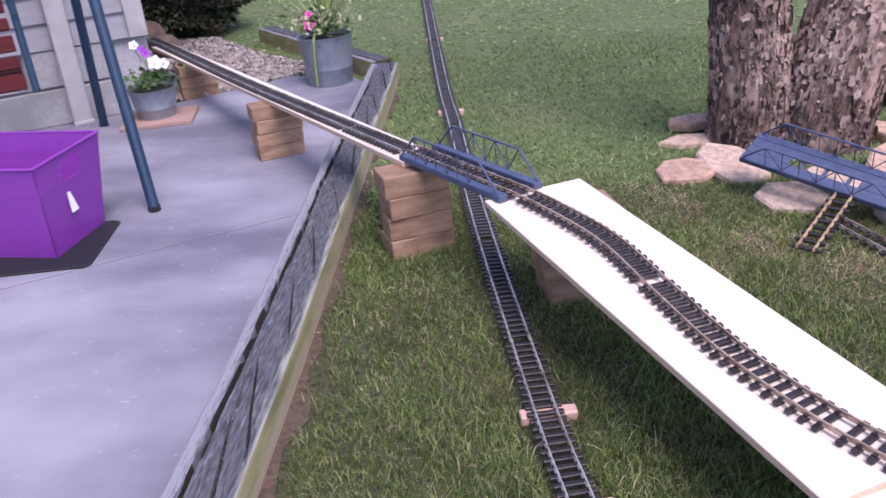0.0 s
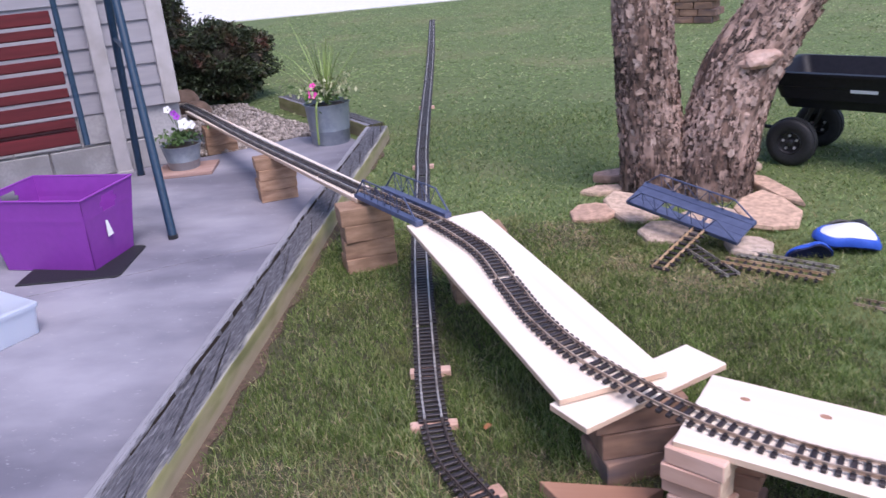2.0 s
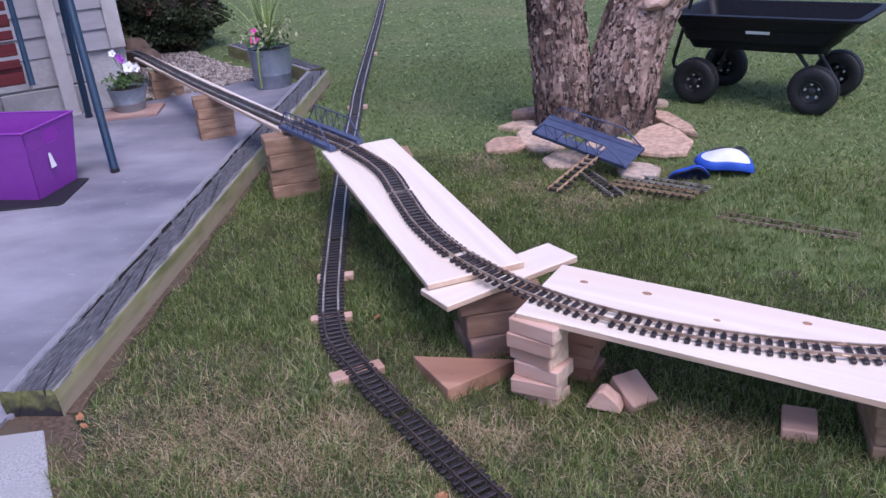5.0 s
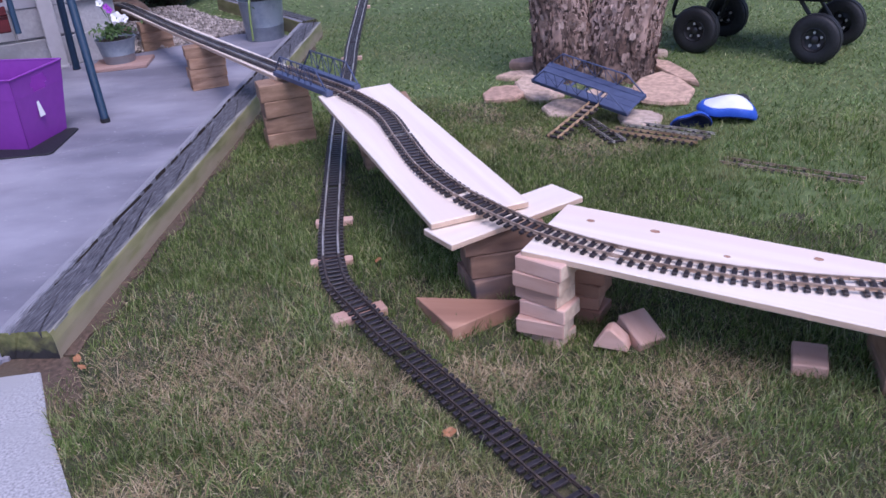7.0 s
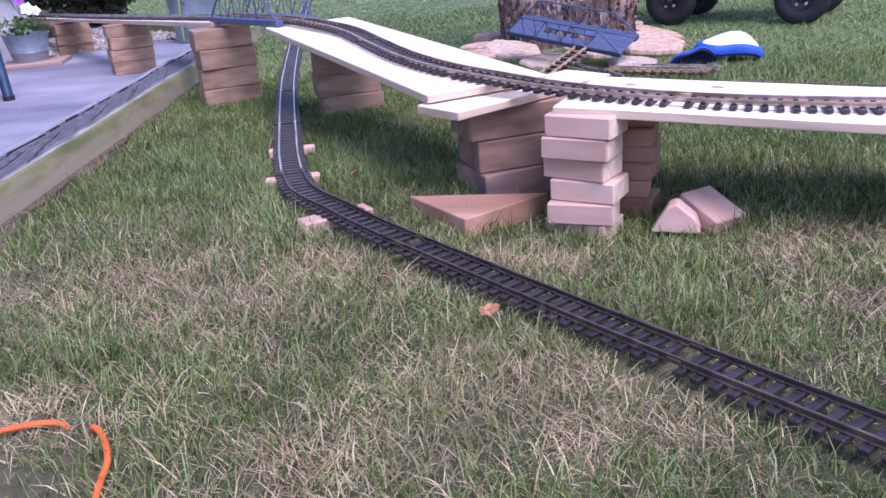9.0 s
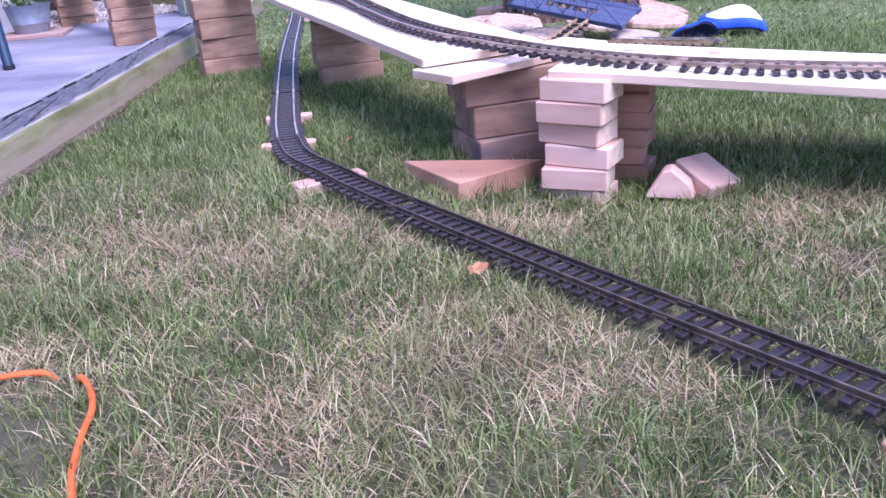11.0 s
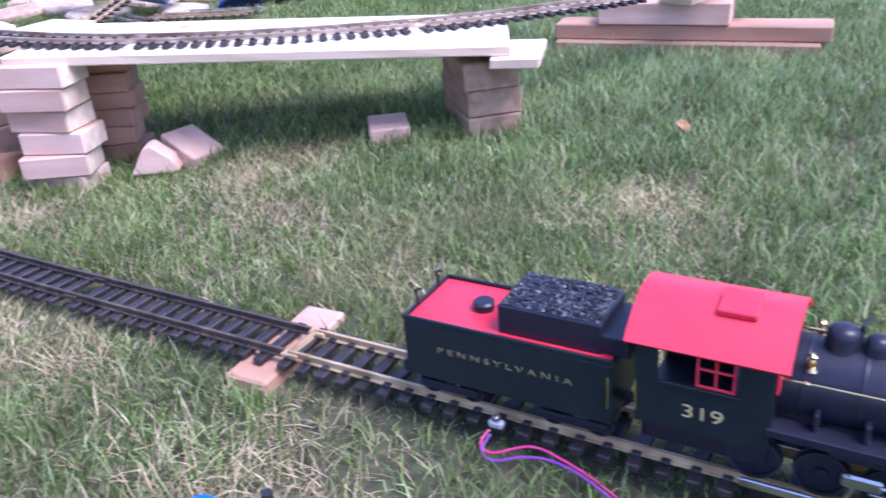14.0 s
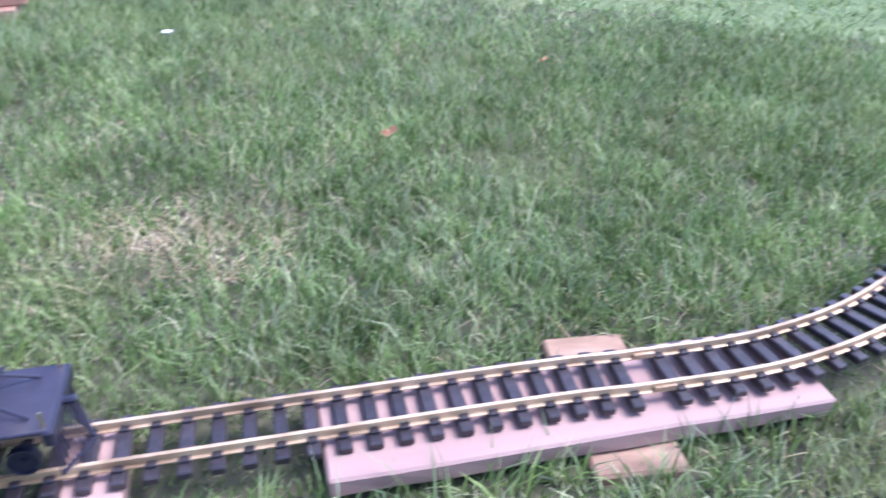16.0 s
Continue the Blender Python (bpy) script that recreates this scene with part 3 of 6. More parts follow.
UPPER_B = [(-0.07, 2.235, 0.306), (0.17, 1.93, 0.306), (0.30, 1.765, 0.302), (0.445, 1.54, 0.288), (0.536, 1.292, 0.274), (0.616, 1.074, 0.262), (0.71, 0.90, 0.250), (0.805, 0.772, 0.242), (0.93, 0.64, 0.2305), (1.08, 0.525, 0.221),
           (1.23, 0.440, 0.2145), (1.41, 0.370, 0.2075), (1.58, 0.325, 0.2012), (1.73, 0.302, 0.1958), (1.9, 0.292, 0.191), (2.2, 0.31, 0.184), (2.48, 0.40, 0.186), (2.7, 0.47, 0.186)]
track_line(UPPER_A, 30, RAIL_OLD, "dark sleepered track on a narrow pine board", "raised track")
track_line(UPPER_B, 20, RAIL_UP, "brown brass railed track curving along the pine boards", "raised track")

# ---- patio edging timbers ----


def edging(m, length, w, h, label, seed):
    """A square garden timber: one long drying crack, and shorter ones that cross the grain from the outer side."""
    rr = random.Random(seed)
    nx, ny = int(length / 0.007), 62
    xs = np.linspace(0, length, nx + 1)
    cracks = [(-0.1, length + 0.1, 0.29, 0.25, 0.0088, 0.060)]
    x0 = -0.12
    while x0 < length:
        run = rr.uniform(0.30, 0.55)
        cracks.append((x0, x0 + run, rr.uniform(0.86, 0.98), rr.uniform(0.44, 0.56), rr.uniform(0.0024, 0.0040), rr.uniform(0.018, 0.032)))
        if rr.random() < 0.3:
            cracks.append((x0 + 0.1, x0 + 0.1 + 0.6 * run, rr.uniform(0.55, 0.8), rr.uniform(0.33, 0.5), 0.0016, 0.010))
        x0 += rr.uniform(0.28, 0.46)
    bm = bmesh.new()
    rings = []
    for i, x in enumerate(xs):
        wob = 0.003 * math.sin(3 * x + seed) + 0.002 * noise.noise(Vector((x * 9, seed, 0)))
        top = h + 0.003 * noise.noise(Vector((x * 5, 3, seed)))
        at = []
        for a, b, f0, f1, gap, deep in cracks:
            t = (x - a) / (b - a)
            if 0 < t < 1:
                fade = min(1.0, 4 * t, 4 * (1 - t))
                yc = w / 2 - w * (f0 + (f1 - f0) * t + 0.010 * math.sin(7 * x + 9 * f0) + 0.012 * noise.noise(Vector((x * 6, f0 * 9, seed))))
                at.append((yc, gap * (0.5 + 0.5 * fade) * (0.7 + 0.5 * noise.noise(Vector((x * 3, f0 * 5, seed)))), deep * fade))
        low = [(-w / 2, -0.06), (-w / 2 - 0.001, top * 0.3), (-w / 2 - 0.001, top * (0.6 + 0.16 * noise.noise(Vector((x * 4, 8, seed))))), (-w / 2 + 0.001, top - 0.012)]
        prof = list(low)
        for k in range(ny + 1):
            y = -w / 2 + 0.003 + (w - 0.006) * k / ny
            edge = w / 2 - abs(y)
            z = top - 0.008 * max(0.0, 1 - edge / 0.012) ** 2 + 0.0011 * noise.noise(Vector((x * 9, y * 210, seed))) + 0.0008 * noise.noise(Vector((x * 40, y * 400, seed)))
            for yc, gap, deep in at:
                z -= deep * max(0.0, 1 - (abs(y - yc) / max(gap, 0.0012)) ** 4)
            prof.append((y, z))
        prof += [(-y, z) for y, z in low[::-1]]
        end = [0.0] * len(prof)
        if i == 0:
            end = [rr.uniform(-0.003, 0.003) + 0.022 * max(0.0, 1 - z / (0.55 * h)) * (0.4 + 0.6 * abs(math.sin(40 * y))) for y, z in prof]
        rings.append([bm.verts.new((x + e, y + wob, z)) for (y, z), e in zip(prof, end)])
    for a, b in zip(rings, rings[1:]):
        for k in range(len(a) - 1):
            bm.faces.new((a[k], a[k + 1], b[k + 1], b[k]))
    bm.faces.new(rings[0]), bm.faces.new(rings[-1][::-1])
    ob = part("edging_timber", bm, TIMBER, m=m)
    for mt in (MOSSY, TIMBER_END):
        ob.data.materials.append(mt)
    ob.data.materials.append(DIRT_AND_CRACK)
    for f in ob.data.polygons:
        if abs(f.normal.x) > 0.8 and len(f.vertices) > 4:
            f.material_index = 2
        elif abs(f.normal.z) < 0.4 and abs(f.center.y) > w * 0.468:
            f.material_index = 1
        # crack floors coloured near black, painting the shade deep in the grooves
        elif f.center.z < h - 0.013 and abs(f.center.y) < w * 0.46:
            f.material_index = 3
    return tagged(ob, label, "timber", "patio edging timbers")


SOIL_BARE = mat("bare brown soil", (0.05, 0.034, 0.024), (0.15, 0.10, 0.07), 70, 0.95, bump=1.0, stain=(0.10, 0.075, 0.05), stain_scale=9, world_space=True)
strip = [(-0.36, 0.46 + 0.1 * k) for k in range(40)] + [(-0.302 + 0.018 * math.sin(2.1 * k) + 0.012 * math.sin(5.3 * k), 4.36 - 0.1 * k) for k in range(40)]
tagged(part("bare_soil", prism(strip, -0.02, 0.006), SOIL_BARE), "strip of bare brown soil along the timber", "soil", kind="structure")
tagged(part("bare_soil", prism([(-0.52, 0.455), (-0.33, 0.455), (-0.25, 0.35), (-0.185, 0.23), (-0.165, 0.12), (-0.24, 0.10), (-0.50, 0.30)], -0.02, 0.0035), SOIL_BARE), "bare brown soil between timber end and path", "soil", kind="structure")
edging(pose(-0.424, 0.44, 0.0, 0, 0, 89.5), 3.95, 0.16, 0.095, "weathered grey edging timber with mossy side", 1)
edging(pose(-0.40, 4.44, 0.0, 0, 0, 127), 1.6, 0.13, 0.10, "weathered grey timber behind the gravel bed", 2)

# ---- model railway bridges ----


def bridge(m, length, width, label):
    """A through-truss bridge of blue plastic: two flanges, a floor of cross beams, and two truss sides."""
    b = thing("toy_bridge", label, "bridge", m)
    for s in (-1, 1):
        part("flange", box(length, 0.03, 0.020, (0, s * (width / 2 - 0.015), 0.0), 0.002), BRIDGE, b)
        side = part("truss", tube([(-length / 2 + 0.01, s * (width / 2 - 0.006), 0.01), (-length / 2 + 0.09, s * (width / 2 - 0.006), 0.085), (length / 2 - 0.09, s * (width / 2 - 0.006), 0.085), (length / 2 - 0.01, s * (width / 2 - 0.006), 0.01)], 0.0035, 6), BRIDGE, b)
        x0, k = -length / 2 + 0.09, 6
        step = (length - 0.18) / k
        for i in range(k):
            xa, xb = x0 + i * step, x0 + (i + 1) * step
            za, zb = (0.01, 0.085) if i % 2 else (0.085, 0.01)
            part("brace", tube([(xa, s * (width / 2 - 0.006), za), (xb, s * (width / 2 - 0.006), zb)], 0.0018, 5), BRIDGE, side)
            part("upright", tube([(xa, s * (width / 2 - 0.006), 0.01), (xa, s * (width / 2 - 0.006), 0.085)], 0.0018, 5), BRIDGE, side)
    for i in range(7):
        part("cross_beam", box(0.012, width - 0.06, 0.008, (-length / 2 + 0.03 + i * (length - 0.06) / 6, 0, -0.004), 0.001), BRIDGE, b)
    return b


m, n_ = span((-0.045, 2.225, 0.308), (0.255, 1.835, 0.309))
bridge(m, 0.50, 0.155, "blue grey plastic truss bridge carrying the track")
spare = bridge(Matrix.Translation((1.263, 2.29, 0.128)) @ pose(0, 0, 0, 22, 8, -43), 0.53, 0.145, "spare blue grey plastic bridge leaning on stones")
part("deck", box(0.53, 0.05, 0.006, (0, 0.032, 0.004), 0.001), BRIDGE, spare)
part("deck", box(0.53, 0.028, 0.006, (0, -0.042, 0.004), 0.001), BRIDGE, spare)
for x in (-0.19, 0.19):
    part("deck", box(0.15, 0.034, 0.006, (x, -0.0105, 0.0042), 0.001), BRIDGE, spare)

# ---- small timbers under the tracks ----


def chunk(name, size, m, material, label, category="block", group="", bevel=0.003):
    return tagged(part(name, box(*size, (0, 0, 0), bevel), material, m=m), label, category, group)


SH = "shims under the lower track"
for x, y, yaw, ln_ in ((0.316, 0.93, 8, 0.135), (0.276, 1.235, 7, 0.13), (0.0, 3.62, 6, 0.125), (-0.15, 5.3, 6, 0.12)):
    chunk("track_shim", (ln_, 0.034, 0.030), pose(x, y, 0.0065, 0, 0, yaw), PINE_END, "small pale wooden shim crosswise under track", "shim", SH)
chunk("track_shim", (0.155, 0.05, 0.035), pose(0.447, 0.60, 0.006, 0, 0, 27), PINE_END, "pale wooden offcut under the curved track", "shim", SH)
chunk("track_shim", (0.056, 0.092, 0.036), pose(1.130, -0.414, 0.002, 0, 0, -52), REDWOOD, "reddish wooden offcut under a track joint", "shim", SH)
chunk("track_shim", (0.056, 0.080, 0.022), pose(1.194, -0.356, 0.002, 0, 0, -50), PINE_END, "pale wooden offcut end to end with another", "shim", SH)
chunk("track_shim", (0.050, 0.128, 0.050), pose(1.573, -1.032, 0.001, 0, 0, -52), PINKWOOD, "reddish wooden offcut under the straight track", "shim", SH)
m, n_ = span((1.685, -1.183, 0.020), (1.961, -1.559, 0.020))
lumber("track_plank", n_, 0.115, 0.020, PINKWOOD, m, "reddish plank laid under the curving track", "plank", seed=11)
chunk("wood_block", (0.085, 0.20, 0.055), pose(1.858, -1.396, -0.018, 0, 0, -59), CEDAR, "pale wood block under the track plank")

# loose offcuts on the grass
tri = prism([(-0.145, 0.06), (0.155, 0.055), (-0.03, -0.105)], -0.02, 0.028, 0.002)
tagged(part("wood_wedge", tri, REDWOOD, m=pose(0.745, 0.585, -0.004, 0, 3, -2)), "reddish triangular wood offcut lying on grass", "wood offcut")
tagged(part("wood_block", prism([(-0.044, -0.024), (0.050, -0.024), (0.040, 0.006), (0.004, 0.036), (-0.012, 0.030)], -0.022, 0.022, 0.003), PINE_END, m=pose(1.122, 0.452, 0.000, 90, 0, -22)), "pale wedge shaped offcut standing on edge", "block")
chunk("wood_block", (0.108, 0.080, 0.040), pose(1.204, 0.484, -0.004, 0, 20, -64), PINE_END, "pale wood offcut leaning on its neighbour")
chunk("wood_block", (0.080, 0.105, 0.052), pose(1.568, 0.302, 0.003, 0, 0, -18), PINE_END, "single pale wood offcut on the grass")
# long beams and offcuts under the far end of the raised line
BEAM = "lumber under the far track"
m, n_ = span((2.235, 0.70, 0.014), (2.67, 0.225, 0.014))
lumber("beam", n_, 0.12, 0.038, REDWOOD, m, "reddish timber beam flat on the lawn", "beam", BEAM, seed=12)
m, n_ = span((2.245, 0.72, 0.0525), (2.70, 0.22, 0.0525))
lumber("beam", n_, 0.10, 0.038, REDWOOD, m, "reddish timber beam on another beam", "beam", BEAM, seed=13)
m, n_ = span((2.33, 0.64, 0.1), (2.55, 0.40, 0.1))
lumber("beam", n_, 0.13, 0.055, PINE_END, m, "pale thick offcut resting on a beam", "beam", BEAM, seed=14)
m, n_ = span((2.40, 0.44, 0.137), (2.72, 0.55, 0.137))
lumber("beam", n_, 0.09, 0.019, PINE, m, "thin pine plank on stacked lumber", "plank", BEAM, seed=15)
m, n_ = span((2.38, 0.62, 0.165), (2.62, 0.38, 0.165))
lumber("beam", n_, 0.10, 0.038, PINE_END, m, "pale offcut carrying the far track", "beam", BEAM, seed=16)

# ---- spare track pieces ----


def spare_track(a, b, rail, label, n_ties):
    a, b = Vector(a), Vector(b)
    k = max(2, n_ties * 3)
    fr = on_line([a + (b - a) * i / k for i in range(k + 1)])
    inv = fr[0].inverted()
    sec = thing("track_section", label, "track", fr[0], "spare track pieces")
    for s in (-1, 1):
        part("rail", rail_bm([inv @ f for f in fr], s), rail, sec)
    for i in range(1, k, 3):
        ob = new("sleeper", SLEEPER_ME)
        ob.parent, ob.matrix_basis = sec, inv @ fr[i]
    return sec


spare_track((1.085, 1.94, 0.02), (1.30, 2.20, 0.085), RAIL, "spare brass track piece propped on the bridge", 9)
spare_track((1.25, 2.16, 0.012), (1.35, 1.86, 0.012), RAIL_OLD, "spare dark track piece lying in the grass", 8)
spare_track((1.34, 1.99, 0.022), (1.65, 1.79, 0.022), RAIL, "spare brown track piece lying in the grass", 11)
spare_track((1.42, 2.08, 0.012), (1.72, 1.87, 0.012), RAIL_OLD, "spare dark track piece behind another", 11)
spare_track((1.70, 1.64, -0.004), (2.12, 1.37, -0.006), RAIL_UP, "dark track piece sunk in the grass", 16)

# ---- locomotive and tender ----
LOCO_BLACK = mat("satin black paint", (0.014, 0.013, 0.024), (0.021, 0.019, 0.033), 60, 0.36, bump=0.03)
LOCO_GREEN = mat("dark green paint", (0.008, 0.013, 0.019), (0.013, 0.018, 0.025), 60, 0.37, bump=0.03)
SMOKE = mat("graphite smokebox", (0.027, 0.024, 0.038), (0.038, 0.034, 0.052), 60, 0.40, bump=0.05)
RED = mat("red paint", (0.60, 0.026, 0.050), (0.68, 0.036, 0.064), 20, 0.42, bump=0.02)
BRASS = mat("polished brass", (0.75, 0.55, 0.25), (0.85, 0.66, 0.34), 60, 0.2, 1.0, bump=0.02)
COAL = mat("black coal load", (0.008, 0.008, 0.014), (0.045, 0.045, 0.062), 300, 0.24, bump=0.4, contrast=0.1)
GOLD_INK = mat("gold lettering", (0.45, 0.36, 0.17), (0.52, 0.42, 0.2), 60, 0.5, bump=0)
GOLD_DIM = mat("dull gold lettering", (0.16, 0.13, 0.065), (0.22, 0.18, 0.09), 60, 0.5, bump=0)
DRIVER = mat("cab interior", (0.05, 0.08, 0.14), (0.10, 0.14, 0.2), 40, 0.7, bump=0)
for m_ in (LOCO_BLACK, LOCO_GREEN, SMOKE):
    m_.node_tree.nodes["Principled BSDF"].inputs["Specular IOR Level"].default_value = 0.36
LAMP = bpy.data.materials.new("lit headlamp")
LAMP.use_nodes = True
LAMP.node_tree.nodes["Principled BSDF"].inputs["Emission Color"].default_value = (1.0, 0.78, 0.42, 1)
LAMP.node_tree.nodes["Principled BSDF"].inputs["Emission Strength"].default_value = 14.0

LD = Vector((0.577, -0.816, 0.006)).normalized()
LOCO_M = on_line([Vector((1.338, -0.671, 0.0418)), Vector((1.338, -0.671, 0.0418)) + LD * 0.5])[0]
AX = 0.091
ROLL_X = Matrix.Rotation(radians(90), 4, "Y")     # turns a lathe's z to x
ROLL_Y = Matrix.Rotation(radians(-90), 4, "X")    # turns a lathe's z to y


def wheel(x, y, z, r, parent, name="wheel", spokes=8):
    w = part(name, lathe([(r * 1.06, -0.0035), (r * 1.06, -0.0022), (r, -0.002), (r, 0.0035), (r * 0.86, 0.0035), (r * 0.84, 0.001), (r * 0.3, 0.001), (r * 0.28, 0.004), (0.001, 0.004)], 28), LOCO_BLACK, parent,
             m=Matrix.Translation((x, y, z)) @ (ROLL_Y if y > 0 else Matrix.Rotation(radians(90), 4, "X")), smooth=True)
    part("tyre", lathe([(r * 0.9, 0.0036), (r * 1.0, 0.0038), (r * 1.0, 0.0033), (r * 0.9, 0.0033), (r * 0.9, 0.0036)], 28, cap=False), SMOKE, w)
    return w


def lettering(text, size, m, parent, material):
    cu = bpy.data.curves.new("lettering", "FONT")
    cu.body, cu.size, cu.extrude, cu.align_x = text, size, 0.0003, "CENTER"
    tmp = bpy.data.objects.new("tmp", cu)
    scene.collection.objects.link(tmp)
    me = bpy.data.meshes.new_from_object(tmp.evaluated_get(bpy.context.evaluated_depsgraph_get()))
    bpy.data.objects.remove(tmp)
    me.materials.clear()
    me.materials.append(material)
    ob = new("lettering", me)
    ob.parent, ob.matrix_basis = parent, m
    return ob


loco = thing("toy_locomotive", "black toy steam locomotive with red cab roof", "locomotive", LOCO_M)
# boiler, smokebox and firebox
boiler = part("boiler", lathe([(0.0335, 0.195), (0.0335, 0.308)], 40, m=Matrix.Translation((0, 0, AX)) @ ROLL_X), LOCO_BLACK, loco, smooth=True)
for x in (0.222, 0.262, 0.304):
    part("boiler_band", lathe([(0.0338, -0.0015), (0.0342, -0.001), (0.0342, 0.001), (0.0338, 0.0015)], 40, m=Matrix.Translation((x, 0, AX)) @ ROLL_X), LOCO_BLACK, boiler, smooth=True)
smokebox = part("smokebox", lathe([(0.0345, 0.308), (0.0345, 0.352), (0.036, 0.353), (0.036, 0.359), (0.033, 0.361), (0.020, 0.364), (0.006, 0.366)], 40, m=Matrix.Translation((0, 0, AX)) @ ROLL_X), SMOKE, loco, "graphite grey smokebox", smooth=True)
for k in range(12):
    a = 2 * math.pi * k / 12
    part("rivet", box(0.004, 0.004, 0.006, (0.361, 0.0285 * math.sin(a), AX + 0.0285 * math.cos(a)), 0.001), SMOKE, smokebox)
part("top_rail", tube([(0.203, 0.022, 0.121), (0.345, 0.022, 0.121)], 0.0011, 6), BRASS, loco, "brass top rail")
part("firebox", box(0.05, 0.052, 0.05, (0.215, 0, 0.068), 0.006), LOCO_BLACK, loco)
# chimney and domes
part("chimney", lathe([(0.012, 0.120), (0.0085, 0.126), (0.0078, 0.144), (0.0085, 0.157), (0.0105, 0.159), (0.0105, 0.162), (0.0085, 0.162), (0.0072, 0.142)], 24, m=Matrix.Translation((0.337, 0, 0))), SMOKE, loco, smooth=True)
for x, r, h in ((0.243, 0.0125, 0.141), (0.267, 0.0098, 0.137), (0.294, 0.0125, 0.141)):
    part("dome", lathe([(r * 1.25, 0.117), (r * 1.02, 0.123), (r, h - 0.008), (r * 0.95, h - 0.0045), (r * 0.8, h - 0.0015), (r * 0.55, h + 0.0004), (r * 0.2, h + 0.0012)], 24, m=Matrix.Translation((x, 0, 0))), LOCO_BLACK, loco, smooth=True)
part("whistle", tube([(0.255, 0.004, 0.122), (0.255, 0.004, 0.142), (0.259, 0.012, 0.144)], 0.002, 6), LOCO_BLACK, loco)
bell = part("bell", lathe([(0.0062, 0), (0.0055, 0.002), (0.004, 0.007), (0.0012, 0.009)], 16, m=Matrix.Translation((0.352, 0, 0.130))), BRASS, loco, "brass bell", smooth=True)
part("bell_bracket", tube([(0.352, -0.008, 0.122), (0.352, -0.008, 0.138), (0.352, 0, 0.142), (0.352, 0.008, 0.138), (0.352, 0.008, 0.122)], 0.0012, 6), BRASS, bell)
for s in (-1, 1):
    part("safety_valve", lathe([(0.0045, 0.0), (0.0025, 0.003), (0.0032, 0.007), (0.0018, 0.010), (0.0034, 0.013), (0.0015, 0.015)], 12, m=Matrix.Translation((0.226, s * 0.026, 0.113))), BRASS, loco, "brass valve", smooth=True)
    y = s * 0.0355
    rail_ = part("handrail", tube([(0.2, y, 0.107), (0.325, y, 0.107), (0.331, y, 0.105), (0.333, y, 0.100), (0.333, y, 0.083)], 0.0011, 6), BRASS, loco, "brass handrail")
    for x, z in ((0.225, 0.107), (0.29, 0.107), (0.333, 0.098), (0.333, 0.087)):
        part("handrail_knob", lathe([(0.0005, -0.0022), (0.0022, 0), (0.0005, 0.0022)], 10, m=Matrix.Translation((x, y, z))), BRASS, rail_)
    # running board, with its brackets
    board = part("running_board", box(0.158, 0.019, 0.003, (0.281, s * 0.041, 0.0675), 0.0008), LOCO_BLACK, loco)
    part("valance", box(0.158, 0.002, 0.007, (0.281, s * 0.0505, 0.0655), 0.0005), LOCO_BLACK, loco)
    for x in (0.235, 0.27, 0.31):
        part("bracket", box(0.004, 0.010, 0.016, (x, s * 0.037, 0.077), 0.001), LOCO_BLACK, board)
    part("air_tank", lathe([(0.004, 0.245), (0.008, 0.247), (0.008, 0.317), (0.004, 0.319)], 18, m=Matrix.Translation((0, s * 0.036, 0.055)) @ ROLL_X), LOCO_BLACK, loco, smooth=True)
    # wheels, rods and cylinder
    for x in (0.193, 0.243, 0.293):
        wheel(x, s * 0.0245, 0.0205, 0.0205, loco, "driving_wheel")
    part("side_rod", box(0.116, 0.004, 0.008, (0.243, s * 0.041, 0.0045), 0.001), STEEL, loco, "bright side rod")
    part("main_rod", tube([(0.243, s * 0.045, 0.005), (0.325, s * 0.045, 0.024)], 0.0026, 6), STEEL, loco, "bright main rod")
    part("crosshead", box(0.026, 0.007, 0.015, (0.306, s * 0.045, 0.022), 0.0015), STEEL, loco)
    for dz in (0.024, 0.037):
        part("slide_bar", box(0.05, 0.003, 0.002, (0.303, s * 0.046, dz - 0.008), 0.0005), STEEL, loco)
    gear = part("valve_gear", box(0.028, 0.006, 0.012, (0.272, s * 0.046, 0.037), 0.002), STEEL, loco, "bright valve gear")
    part("valve_link", tube([(0.262, s * 0.047, 0.044), (0.266, s * 0.047, 0.030), (0.262, s * 0.047, 0.018)], 0.0018, 6), STEEL, gear)
    part("valve_rod", tube([(0.272, s * 0.047, 0.038), (0.335, s * 0.047, 0.035)], 0.0014, 6), STEEL, gear)
    part("eccentric_rod", tube([(0.262, s * 0.048, 0.018), (0.243, s * 0.048, 0.006)], 0.0015, 6), STEEL, gear)
    cyl = part("cylinder", lathe([(0.012, -0.020), (0.0155, -0.018), (0.0155, 0.018), (0.012, 0.020)], 24, m=Matrix.Translation((0.343, s * 0.042, 0.024)) @ ROLL_X), LOCO_BLACK, loco, smooth=True)
    part("steam_chest", box(0.034, 0.022, 0.016, (0.343, s * 0.042, 0.043), 0.003), LOCO_BLACK, cyl)
    wheel(0.387, s * 0.0235, 0.0125, 0.0125, loco, "leading_wheel")
    # front steps and braces
    ladder = part("front_step", tube([(0.352, s * 0.047, 0.066), (0.372, s * 0.044, 0.046)], 0.0012, 6), BRASS, loco)
    part("front_step", tube([(0.361, s * 0.036, 0.066), (0.381, s * 0.033, 0.046)], 0.0012, 6), LOCO_BLACK, loco)
    for k in range(3):
        part("rung", box(0.007, 0.012, 0.0014, (0.357 + 0.008 * k, s * 0.0415, 0.061 - 0.007 * k), 0.0003), LOCO_BLACK, ladder)
    part("boiler_brace", tube([(0.357, s * 0.014, 0.074), (0.400, s * 0.026, 0.055)], 0.0013, 6), LOCO_BLACK, loco)
